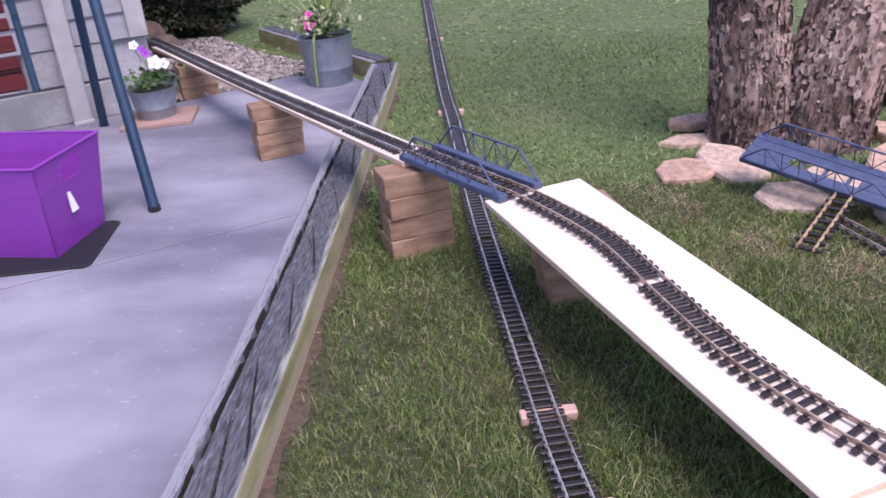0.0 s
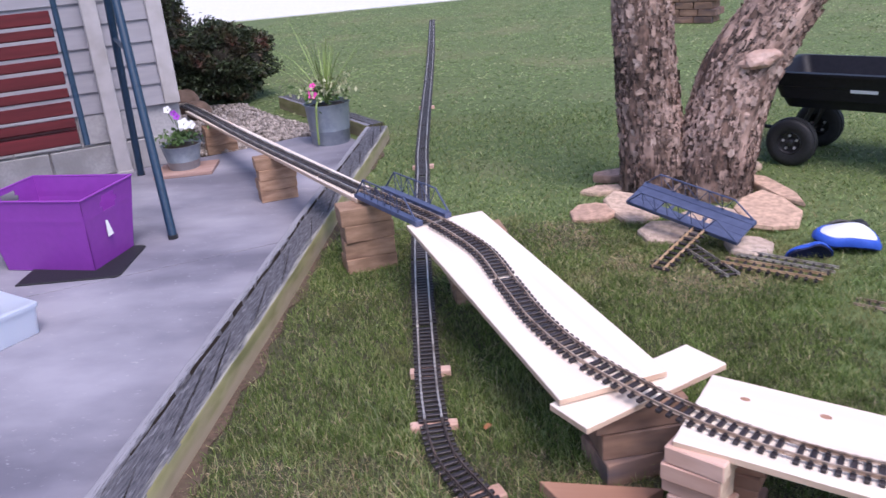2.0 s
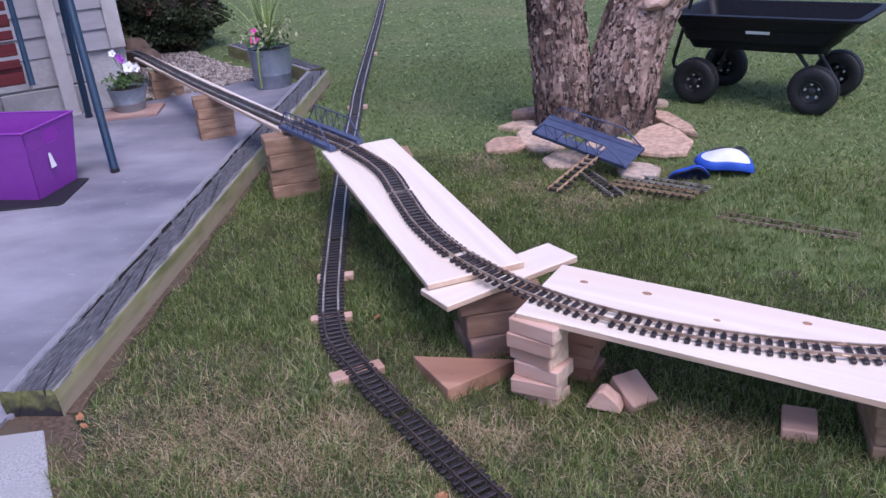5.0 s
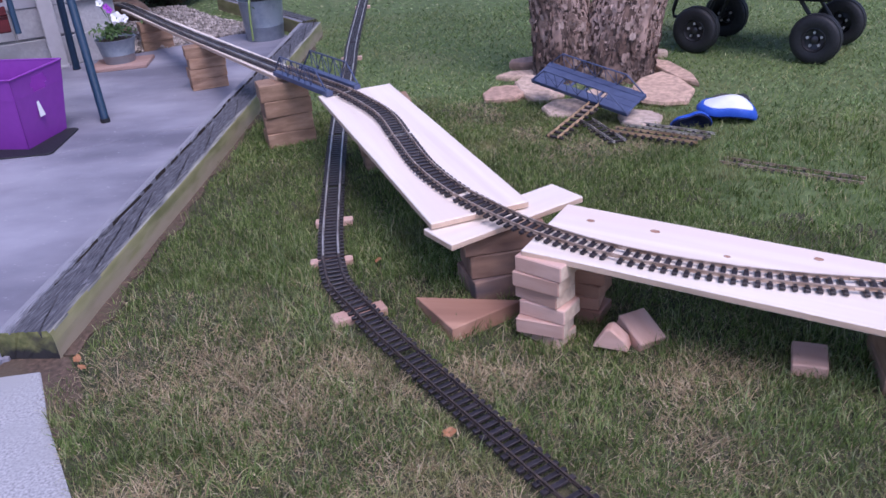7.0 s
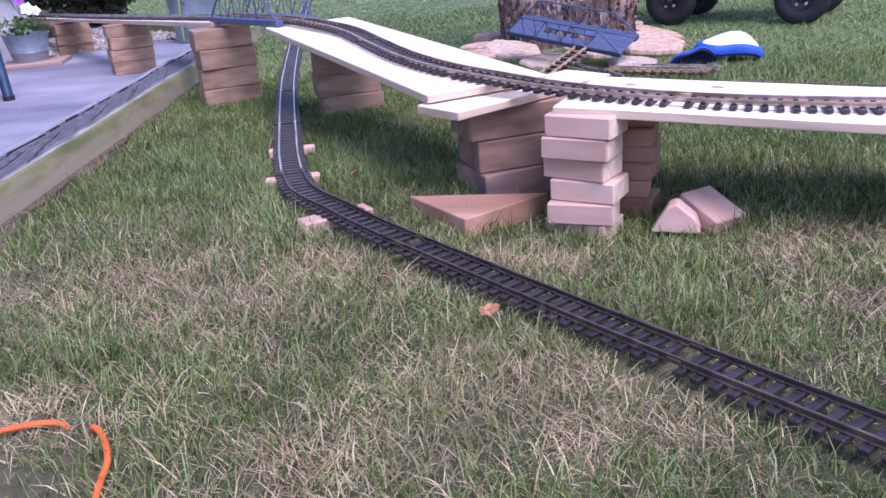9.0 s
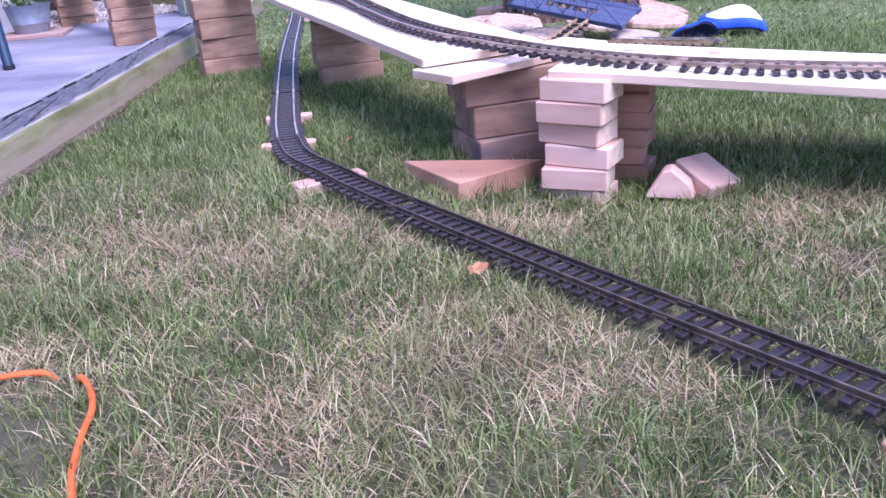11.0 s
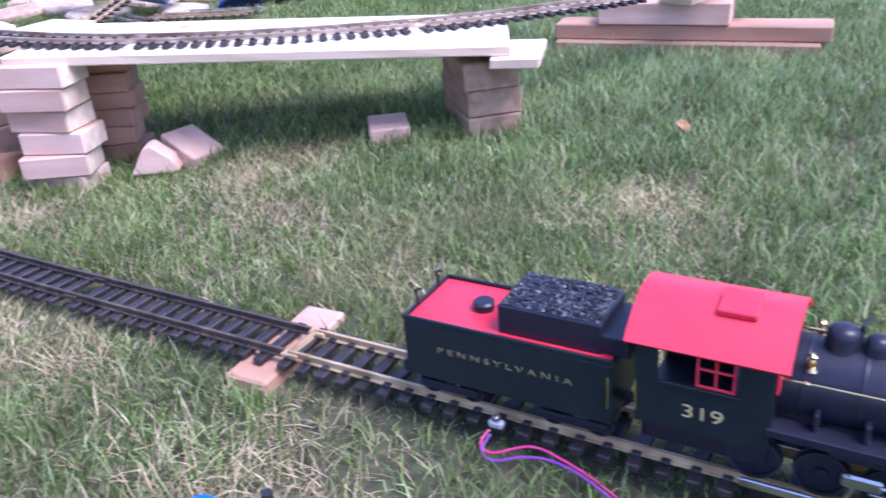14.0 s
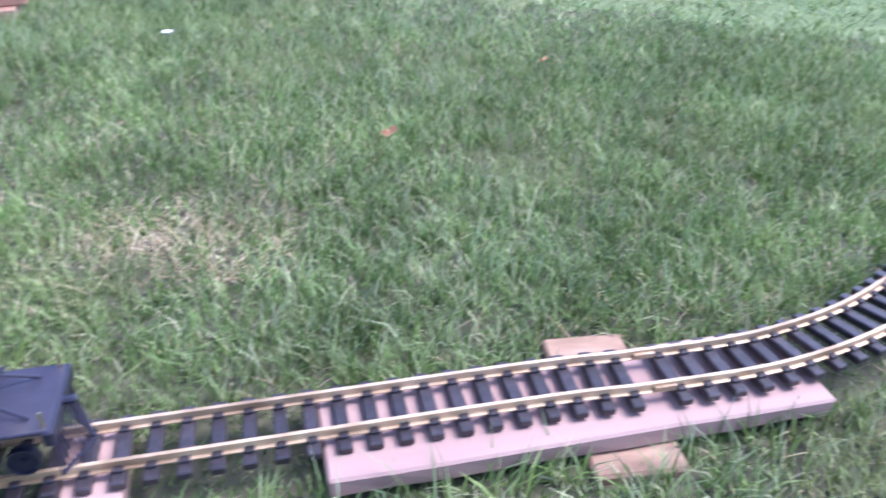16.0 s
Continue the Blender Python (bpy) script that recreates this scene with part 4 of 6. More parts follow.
    part("marker_post", tube([(0.413, s * 0.037, 0.054), (0.413, s * 0.037, 0.068)], 0.0013, 6), BRASS, loco, "brass flag post")
    part("cylinder_cock", box(0.012, 0.004, 0.004, (0.335, s * 0.045, 0.014), 0.001), STEEL, cyl)
# frame, front deck, buffer beam and pilot
part("ash_pan", box(0.105, 0.056, 0.034, (0.152, 0, 0.029), 0.003), LOCO_BLACK, loco)
part("frame", box(0.30, 0.03, 0.02, (0.255, 0, 0.038), 0.002), LOCO_BLACK, loco)
part("front_deck", box(0.058, 0.084, 0.004, (0.388, 0, 0.052), 0.001), SMOKE, loco, "grey front deck")
part("number_plate", box(0.002, 0.022, 0.009, (0.371, 0, 0.066), 0.0005, m=None), WHITE, loco)
beam_ = part("buffer_beam", box(0.008, 0.088, 0.014, (0.416, 0, 0.046), 0.0015), LOCO_BLACK, loco)
part("coupler", box(0.014, 0.008, 0.007, (0.424, 0, 0.048), 0.002), LOCO_BLACK, beam_)
pilot = part("pilot_rail", tube([(0.418, -0.040, 0.008), (0.436, 0, 0.006), (0.418, 0.040, 0.008)], 0.0018, 6), LOCO_BLACK, loco)
for k in range(15):
    u = -1 + 2 * k / 14
    part("pilot_bar", tube([(0.417, u * 0.034, 0.042), (0.418 + 0.018 * (1 - abs(u)), u * 0.040, 0.007)], 0.0011, 5), LOCO_BLACK, pilot)
lamp = part("headlamp", lathe([(0.009, 0.0), (0.010, 0.001), (0.010, 0.014), (0.0085, 0.014), (0.0075, 0.010)], 24, m=Matrix.Translation((0.366, 0, 0.095)) @ ROLL_X), LOCO_BLACK, loco, "round headlamp, lit", smooth=True)
part("lens", lathe([(0.0074, 0.0), (0.006, 0.002), (0.0005, 0.0028)], 20, m=Matrix.Translation((0.377, 0, 0.095)) @ ROLL_X), LAMP, lamp, "glowing warm lens")
part("lamp_bracket", box(0.016, 0.006, 0.010, (0.37, 0, 0.083), 0.001), BRASS, lamp)
# cab: four walls with window openings, roof and hatch
cab = part("cab_floor", box(0.108, 0.092, 0.004, (0.152, 0, 0.048), 0.001), LOCO_BLACK, loco)


def cab_side(s):
    """A cab side with its window opening, from strips that meet end to end."""
    y = s * 0.0475
    bm = box(0.106, 0.003, 0.044, (0.152, y, 0.068))
    box(0.018, 0.003, 0.035, (0.108, y, 0.1075), bm=bm)
    box(0.026, 0.003, 0.035, (0.192, y, 0.1075), bm=bm)
    box(0.106, 0.003, 0.006, (0.152, y, 0.1275), bm=bm)
    return bm


for s in (-1, 1):
    panel = part("cab_side", cab_side(s), LOCO_GREEN, loco, "dark green cab side")
    sash = part("window_sash", box(0.030, 0.002, 0.0025, (0.162, s * 0.0470, 0.0913), 0.0003), RED, panel, "red window sash")
    for z in (0.1235, 0.1075):
        part("sash_bar", box(0.030, 0.002, 0.002, (0.162, s * 0.0470, z), 0.0003), RED, sash)
    for x in (0.148, 0.162, 0.176):
        part("sash_bar", box(0.002, 0.002, 0.031, (x, s * 0.0470, 0.1075), 0.0003), RED, sash)
    part("window_sill", box(0.064, 0.004, 0.0025, (0.150, s * 0.0495, 0.0895), 0.0005), LOCO_GREEN, panel)
    lettering("319", 0.0175, Matrix.Translation((0.154, s * 0.0491, 0.0605)) @ pose(0, 0, 0, 90, 0, 0 if s < 0 else 180) @ Matrix.Diagonal((1.3, 1, 1, 1)), panel, GOLD_INK)
    part("grab_rail", tube([(0.100, s * 0.0500, 0.056), (0.100, s * 0.0500, 0.086)], 0.0007, 6), BRASS, panel)
    part("side_window", box(0.002, 0.010, 0.026, (0.2065, s * 0.0395, 0.110), 0.0003), RED, panel, "red front window frame")
part("cab_front", box(0.003, 0.092, 0.082, (0.2035, 0, 0.091), 0.0005), LOCO_GREEN, loco)
bm = bmesh.new()
rings = []
for x in (0.091, 0.215):
    ring = [bm.verts.new((x, 0.0565 * u, 0.1245 + 0.027 * (1 - u * u))) for u in np.linspace(-1, 1, 17)]
    ring += [bm.verts.new((x, 0.0545 * u, 0.122 + 0.027 * (1 - u * u))) for u in np.linspace(1, -1, 17)]
    rings.append(ring)
k = len(rings[0])
for i in range(k):
    bm.faces.new((rings[0][i], rings[0][(i + 1) % k], rings[1][(i + 1) % k], rings[1][i]))
for r_ in (rings[0], rings[1]):
    for i in range(16):
        bm.faces.new((r_[i], r_[i + 1], r_[k - 2 - i], r_[k - 1 - i]))
roof = part("cab_roof", bm, RED, loco, "bright red arched cab roof", smooth=True)
part("roof_hatch", box(0.030, 0.030, 0.006, (0.170, 0, 0), 0.001), RED, roof, m=Matrix.Translation((0, -0.013, 0.1515)) @ Matrix.Rotation(radians(11), 4, "X"))
arch = [(0.046 * u, 0.1255 + 0.0235 * (1 - u * u)) for u in np.linspace(-1, 1, 15)]
bm = bmesh.new()
lo = [bm.verts.new((0.2020, y, z)) for y, z in arch]
hi = [bm.verts.new((0.2050, y, z)) for y, z in arch]
bm.faces.new(lo), bm.faces.new(hi[::-1])
for i in range(len(arch)):
    j = (i + 1) % len(arch)
    bm.faces.new((lo[i], hi[i], hi[j], lo[j]))
part("cab_gable", bm, LOCO_GREEN, loco)
part("backhead", box(0.03, 0.05, 0.05, (0.185, 0, 0.08), 0.006), DRIVER, loco)

tender = thing("toy_tender", "dark green toy tender with coal and red deck", "tender", LOCO_M)
tb = part("tank", box(0.205, 0.088, 0.060, (-0.024, 0, 0.058), 0.0015), LOCO_GREEN, tender, "dark green tender tank")
part("deck", box(0.198, 0.082, 0.003, (-0.024, 0, 0.0885), 0.0005), RED, tender, "red tender deck")
for s in (-1, 1):
    part("rim", box(0.205, 0.003, 0.006, (-0.024, s * 0.0428, 0.0905), 0.0008), LOCO_GREEN, tb)
    lettering("P E N N S Y L V A N I A", 0.0088, Matrix.Translation((-0.024, s * 0.0443, 0.060)) @ pose(0, 0, 0, 90, 0, 0 if s < 0 else 180) @ Matrix.Diagonal((1.5, 1, 1, 1)), tb, GOLD_DIM)
    part("grab_rail", tube([(0.075, s * 0.0455, 0.046), (0.075, s * 0.0455, 0.078)], 0.0007, 6), BRASS, tb)
    for x0 in (-0.088, 0.04):
        truck = part("truck_frame", box(0.062, 0.004, 0.009, (x0, s * 0.034, 0.014), 0.0015), LOCO_BLACK, tender)
        for dx in (-0.022, 0.022):
            wheel(x0 + dx, s * 0.0245, 0.0125, 0.0125, truck)
    part("rear_handle", tube([(-0.122, s * 0.02, 0.093), (-0.124, s * 0.02, 0.108), (-0.118, s * 0.02, 0.110)], 0.0015, 6), LOCO_BLACK, tb)
part("rim", box(0.003, 0.084, 0.006, (-0.1248, 0, 0.0905), 0.0008), LOCO_GREEN, tb)
part("coal_bunker", box(0.096, 0.066, 0.030, (0.016, 0, 0.1035), 0.0015), LOCO_BLACK, tender)
bm = bmesh.new()
bmesh.ops.create_grid(bm, x_segments=34, y_segments=24, size=1, matrix=Matrix.Translation((0.016, 0, 0.119)) @ Matrix.Diagonal((0.046, 0.0315, 1, 1)))
for v in bm.verts:
    e = max(abs(v.co.x - 0.016) / 0.046, abs(v.co.y) / 0.0315)
    v.co.z += 0.004 * (1 - e ** 4) + (0.0028 * noise.noise(v.co * 260) + 0.0015 * noise.noise(v.co * 500)) * (e < 0.99)
lumps = random.Random(41)
for k in range(520):
    u, v = lumps.uniform(-1, 1), lumps.uniform(-1, 1)
    spot = Vector((0.016 + 0.0435 * u, 0.0290 * v, 0.1195 + 0.0045 * (1 - max(abs(u), abs(v)) ** 4)))
    turn = pose(*spot, lumps.uniform(0, 360), lumps.uniform(0, 360), lumps.uniform(0, 360))
    got = bmesh.ops.create_cube(bm, size=1, matrix=turn @ Matrix.Diagonal((lumps.uniform(0.0022, 0.0048), lumps.uniform(0.002, 0.0038), lumps.uniform(0.0018, 0.003), 1)))
    for c in got["verts"]:
        c.co += Vector((lumps.uniform(-1, 1), lumps.uniform(-1, 1), lumps.uniform(-1, 1))) * 0.0006
part("coal", bm, COAL, tender, "heap of black coal")
part("bunker_front", box(0.026, 0.062, 0.018, (0.076, 0, 0.0985), 0.001), LOCO_BLACK, tender)
part("water_hatch", lathe([(0.010, 0.0895), (0.010, 0.096), (0.011, 0.097), (0.009, 0.099)], 20, m=Matrix.Translation((-0.062, 0.0, 0.0))), LOCO_BLACK, tender, smooth=True)
part("underframe", box(0.19, 0.05, 0.012, (-0.024, 0, 0.024), 0.001), LOCO_BLACK, tender)
part("drawbar", box(0.05, 0.012, 0.004, (0.09, 0, 0.03), 0.001), LOCO_BLACK, tender)
part("rear_beam", box(0.006, 0.084, 0.012, (-0.129, 0, 0.034), 0.001), LOCO_BLACK, tender)

# power clip and wires at the track
CLIP = mat("grey wire clip", (0.22, 0.22, 0.26), (0.4, 0.4, 0.44), 60, 0.4, bump=0.02)
VIOLET = mat("violet wire", (0.20, 0.05, 0.32), (0.26, 0.07, 0.4), 30, 0.4, bump=0)
MAGENTA = mat("pink wire", (0.5, 0.03, 0.16), (0.55, 0.05, 0.2), 30, 0.4, bump=0)
clip = thing("wire_connector", "white and silver wire connector clipped to the rail", "connector", pose(1.284, -0.668, 0.036, 0, 0, -54.7))
part("housing", box(0.015, 0.009, 0.008, (0, 0, 0), 0.002), CLIP, clip)
part("screw", lathe([(0.004, 0), (0.004, 0.004), (0.002, 0.005)], 12, m=Matrix.Translation((0, 0, 0.004))), STEEL, clip)
copy_thing(clip, pose(1.352, -0.628, 0.036, 0, 0, -54.7))
tagged(part("wire", tube(spline([(1.275, -0.672, 0.03), (1.262, -0.678, 0.02), (1.268, -0.690, 0.014), (1.292, -0.706, 0.02), (1.312, -0.73, 0.022), (1.326, -0.775, 0.02), (1.33, -0.85, 0.014), (1.29, -0.95, 0.008), (1.15, -1.1, 0.006)], 0.006), 0.0014, 6), VIOLET), "thin violet wire lying in the grass", "wire")
tagged(part("wire", tube(spline([(1.277, -0.666, 0.03), (1.264, -0.672, 0.024), (1.270, -0.684, 0.018), (1.30, -0.702, 0.026), (1.316, -0.728, 0.024), (1.332, -0.775, 0.018), (1.338, -0.85, 0.012), (1.30, -0.95, 0.008), (1.16, -1.1, 0.006)], 0.006), 0.0014, 6), MAGENTA), "thin pink wire beside the violet one", "wire")
ORANGE = mat("orange cord", (0.62, 0.12, 0.02), (0.70, 0.16, 0.03), 40, 0.5, bump=0.05)
tagged(part("extension_cord", tube(spline([(-0.55, -0.30, 0.006), (-0.2, -0.21, 0.008), (0.05, -0.145, 0.012), (0.135, -0.13, 0.012), (0.155, -0.125, -0.01)], 0.01), 0.0042, 8), ORANGE), "orange extension cord lying in the grass", "cord")
tagged(part("extension_cord", tube(spline([(0.185, -0.135, -0.008), (0.195, -0.15, 0.012), (0.215, -0.175, 0.014), (0.238, -0.225, 0.012), (0.246, -0.28, 0.012), (0.26, -0.35, 0.011), (0.28, -0.41, 0.010), (0.31, -0.55, 0.008), (0.30, -0.75, 0.008)], 0.01), 0.0042, 8), ORANGE), "orange extension cord running through dry grass", "cord")

# ---- tree with its ring of stones ----
tree = thing("tree", "two-stemmed tree with pale peeling birch bark", "tree", pose(1.36, 2.97, 0))


def trunk(line, radii, seed):
    """A stem lofted along a line, its surface broken into ridges and plates."""
    bm = bmesh.new()
    pts = spline(line, 0.012)
    fr = on_line_up(pts)
    rings, n = [], 84
    for i, f in enumerate(fr):
        t = i / (len(fr) - 1)
        r = float(np.interp(t, np.linspace(0, 1, len(radii)), radii))
        ring = []
        for k in range(n):
            a = 2 * math.pi * k / n
            d = Vector((math.cos(a), math.sin(a), 0))
            q = Vector((d.x * 3, d.y * 3, i * 0.042 + seed))
            plates = noise.noise(Vector((d.x * 7, d.y * 7, i * 0.096 + seed)))
            lump = 0.07 * noise.noise(q) + 0.06 * (abs(plates) ** 0.5) * (1 if plates > 0 else -0.6) + 0.02 * noise.noise(Vector((d.x * 22, d.y * 22, i * 0.3)))
            ring.append(bm.verts.new(f @ (d * r * (1 + lump))))
        rings.append(ring)
    for a, b in zip(rings, rings[1:]):
        for k in range(n):
            bm.faces.new((a[k], a[(k + 1) % n], b[(k + 1) % n], b[k]))
    bm.faces.new(rings[-1])
    return bm, fr


def on_line_up(pts):
    res = []
    for i, p in enumerate(pts):
        d = (pts[min(i + 1, len(pts) - 1)] - pts[max(i - 1, 0)]).normalized()
        x = Vector((1, 0, 0))
        x = (x - d * x.dot(d)).normalized()
        res.append(Matrix.Translation(p) @ Matrix((x, d.cross(x), d)).transposed().to_4x4())
    return res


STEMS = (([(-0.13, 0.02, -0.05), (-0.145, 0.0, 0.2), (-0.175, 0.0, 0.5), (-0.205, 0.0, 0.9), (-0.26, 0.05, 1.5), (-0.33, 0.1, 2.4), (-0.45, 0.2, 3.6)], [0.160, 0.134, 0.118, 0.110, 0.10, 0.08, 0.05], 1.0),
         ([(0.13, -0.03, -0.05), (0.15, -0.03, 0.2), (0.24, -0.02, 0.55), (0.455, 0.0, 0.9), (0.74, 0.0, 1.45), (1.05, 0.05, 2.3), (1.4, 0.1, 3.4)], [0.185, 0.166, 0.128, 0.115, 0.10, 0.08, 0.05], 7.0))
rr = random.Random(5)
for line, radii, seed in STEMS:
    bm, fr = trunk(line, radii, seed)
    part("trunk", bm, BARK, tree, "shaggy brown and pink peeling bark", smooth=True)
    fl = bmesh.new()
    for _ in range(5200):
        i = rr.randrange(2, int(len(fr) * 0.42))
        t = i / (len(fr) - 1)
        r = float(np.interp(t, np.linspace(0, 1, len(radii)), radii))
        a = rr.uniform(0, 2 * math.pi)
        if noise.noise(Vector((math.cos(a) * 3, math.sin(a) * 3, i * 0.05 + seed))) > 0.38:
            continue
        w, h = rr.uniform(0.006, 0.024), rr.uniform(0.008, 0.038)
        base_r = r * 1.015
        lift = rr.uniform(0.001, 0.015)
        vs = []
        for jj in range(3):
            zz = (jj / 2 - 0.5) * h
            for kk in range(3):
                aa = a + (kk / 2 - 0.5) * w / r
                out = base_r + lift * (abs(kk / 2 - 0.5) * 2 if rr.random() < 0.7 else 0.4) * rr.uniform(0.4, 1.0)
                aa += rr.uniform(-0.22, 0.22) * w / r
                vs.append(fl.verts.new(fr[i] @ Vector((math.cos(aa) * out, math.sin(aa) * out, zz + rr.uniform(-0.3, 0.3) * h))))
        for jj in range(2):
            for kk in range(2):
                fl.faces.new((vs[jj * 3 + kk], vs[jj * 3 + kk + 1], vs[jj * 3 + kk + 4], vs[jj * 3 + kk + 3]))
    tagged(part("bark", fl, FLAKE, tree), kind="stuff")
    curls = bmesh.new()
    for _ in range(210):
        i = rr.randrange(2, int(len(fr) * 0.42))
        r = float(np.interp(i / (len(fr) - 1), np.linspace(0, 1, len(radii)), radii))
        a = rr.gauss(-0.9, 1.0)
        w, h = rr.uniform(0.012, 0.036), rr.uniform(0.015, 0.05)
        lift = rr.uniform(0.004, 0.018)
        side = rr.choice((-1, 1))
        rows_ = []
        for jj in range(4):
            row = []
            for kk in range(4):
                u = kk / 3
                aa = a + (u - 0.5) * w / r * (1 + 0.3 * rr.uniform(-1, 1))
                out = r * 1.02 + 0.003 + lift * (u if side > 0 else 1 - u) ** 2
                row.append(curls.verts.new(fr[i] @ Vector((math.cos(aa) * out, math.sin(aa) * out, (jj / 3 - 0.5) * h + rr.uniform(-0.22, 0.22) * h))))
            rows_.append(row)
        for r1, r2 in zip(rows_, rows_[1:]):
            for kk in range(3):
                curls.faces.new((r1[kk], r1[kk + 1], r2[kk + 1], r2[kk]))
    tagged(part("peeling_bark", curls, PEEL, tree, "pale pinkish curls of peeling bark"), kind="stuff")
PALEWOOD = mat("pale bare wood", (0.30, 0.175, 0.13), (0.56, 0.41, 0.35), 20, 0.8, bump=0.4, stain=(0.46, 0.30, 0.24), stain_scale=9)
bm = bmesh.new()
bmesh.ops.create_icosphere(bm, subdivisions=3, radius=1.0)
for v in bm.verts:
    k = 1 + 0.35 * noise.noise(v.co * 1.3 + Vector((4, 1, 0))) + 0.12 * noise.noise(v.co * 4)
    v.co = Vector((v.co.x * 0.088 * k, v.co.y * 0.058 * k, (v.co.z * 0.042 + v.co.x * 0.016) * k))
part("limb_stub", bm, PALEWOOD, tree, "pale torn limb stub", m=Matrix.Translation((0.29, -0.165, 0.645)))
# limbs and crown above
CROWN = mat("tree leaves", (0.05, 0.09, 0.03), (0.10, 0.15, 0.05), 4, 0.6, bump=0, island=0.35, world_space=True)
tips = []
for k in range(9):
    a = 2 * math.pi * k / 9
    x0, y0, z0 = ((-0.3, 0.1, 2.4), (0.9, 0.05, 2.3))[k % 2]
    tip = (x0 + 1.1 * math.cos(a), y0 + 1.1 * math.sin(a), z0 + 1.2 + 0.4 * math.sin(3 * a))
    part("limb", tube(spline([(x0, y0, z0), ((x0 * 2 + tip[0]) / 3, (y0 * 2 + tip[1]) / 3, z0 + 0.6), tip], 0.1), 0.04, 8, r_end=0.01), BARK, tree)
    tips.append(Vector(tip))
rng = np.random.default_rng(3)


def leaf_cloud(centres, n, radius, size, name, material, parent, squash=0.7):
    """A crown of many small leaves, in clumps round the twig ends."""
    c = np.array([tuple(q) for q in centres])
    p = c[rng.integers(0, len(c), n)] + rng.normal(0, radius, (n, 3)) * np.array([1, 1, squash])
    u = rng.normal(0, 1, (n, 3))
    u /= np.linalg.norm(u, axis=1)[:, None]
    w = np.cross(u, rng.normal(0, 1, (n, 3)))
    w /= np.linalg.norm(w, axis=1)[:, None]
    s = size * rng.uniform(0.6, 1.3, (n, 1))
    v = np.stack([p - u * s, p + w * s * 0.45, p + u * s, p - w * s * 0.45], 1).reshape(-1, 3)
    return quads(name, v, n, material, parent)


def quads(name, v, n, material, parent=None):
    me = bpy.data.meshes.new(name)
    me.vertices.add(len(v))
    me.vertices.foreach_set("co", v.astype(np.float32).ravel())
    me.loops.add(4 * n)
    me.loops.foreach_set("vertex_index", np.arange(4 * n, dtype=np.int32))
    me.polygons.add(n)
    me.polygons.foreach_set("loop_start", np.arange(0, 4 * n, 4, dtype=np.int32))
    me.update(calc_edges=True)
    me.materials.append(material)
    ob = new(name, me)
    if parent:
        ob.parent = parent
    return ob


tagged(leaf_cloud(tips, 650, 0.34, 0.04, "crown", CROWN, tree), kind="stuff")


def flagstone(x, y, z, a, b, yaw, seed, tilt=(0, 0), thick=0.026):
    """A flat broken stone with an uneven outline and rounded edges."""
    q = random.Random(seed)
    n = 6 + seed % 3
    bm = bmesh.new()
    rings = []
    for k, (f, zz) in enumerate(((0.93, -thick), (1.0, -thick * 0.3), (0.98, thick * 0.25), (0.90, thick * 0.5))):
        q2 = random.Random(seed)
        rings.append([bm.verts.new((a * f * q2.uniform(0.72, 1.12) * math.cos(2 * math.pi * i / n), b * f * q2.uniform(0.72, 1.12) * math.sin(2 * math.pi * i / n), zz + q.uniform(-0.002, 0.002))) for i in range(n)])
    for r1, r2 in zip(rings, rings[1:]):
        for i in range(n):
            bm.faces.new((r1[i], r1[(i + 1) % n], r2[(i + 1) % n], r2[i]))
    top = bm.faces.new(rings[-1])
    bm.faces.new(rings[0][::-1])
    bmesh.ops.poke(bm, faces=[top])
    return tagged(part("flagstone", bm, STONE, m=pose(x, y, z, tilt[0], tilt[1], yaw), smooth=False), "flat tan flagstone in the ring round the tree", "stone", "stones round the tree")


for i, s in enumerate(((0.890, 2.64, 0.030, 0.110, 0.105, -18, (6, -4)), (1.000, 2.97, 0.028, 0.135, 0.060, 4, (4, 0)), (1.045, 3.17, 0.048, 0.115, 0.065, 6, (4, 0)),
                       (1.065, 2.66, 0.040, 0.125, 0.205, 18, (8, 0)), (1.17, 2.35, 0.028, 0.145, 0.110, -12, (6, 0)), (1.475, 2.15, 0.028, 0.125, 0.105, 12, (4, 4)),
                       (1.645, 2.52, 0.045, 0.145, 0.215, -8, (5, 4)), (1.745, 2.86, 0.040, 0.260, 0.060, -68, (3, 3)), (1.745, 3.24, 0.035, 0.085, 0.050, -10, (3, 0)),
                       (1.40, 2.47, 0.040, 0.14, 0.13, 30, (6, 0)), (1.36, 3.45, 0.03, 0.14, 0.08, 0, (0, 0)), (1.62, 3.42, 0.03, 0.12, 0.08, -20, (0, 0)))):
    flagstone(s[0], s[1], s[2] - 0.010, *s[3:6], 20 + i, s[6])

# ---- knee pads ----
WHITECLOTH = mat("white shell", (0.72, 0.73, 0.76), (0.80, 0.81, 0.84), 30, 0.55, bump=0.1)
BLUECLOTH = mat("blue rim", (0.02, 0.07, 0.42), (0.03, 0.10, 0.5), 60, 0.6, bump=0.2)


NAVY = mat("navy lining", (0.008, 0.012, 0.05), (0.015, 0.02, 0.08), 60, 0.8, bump=0.3)


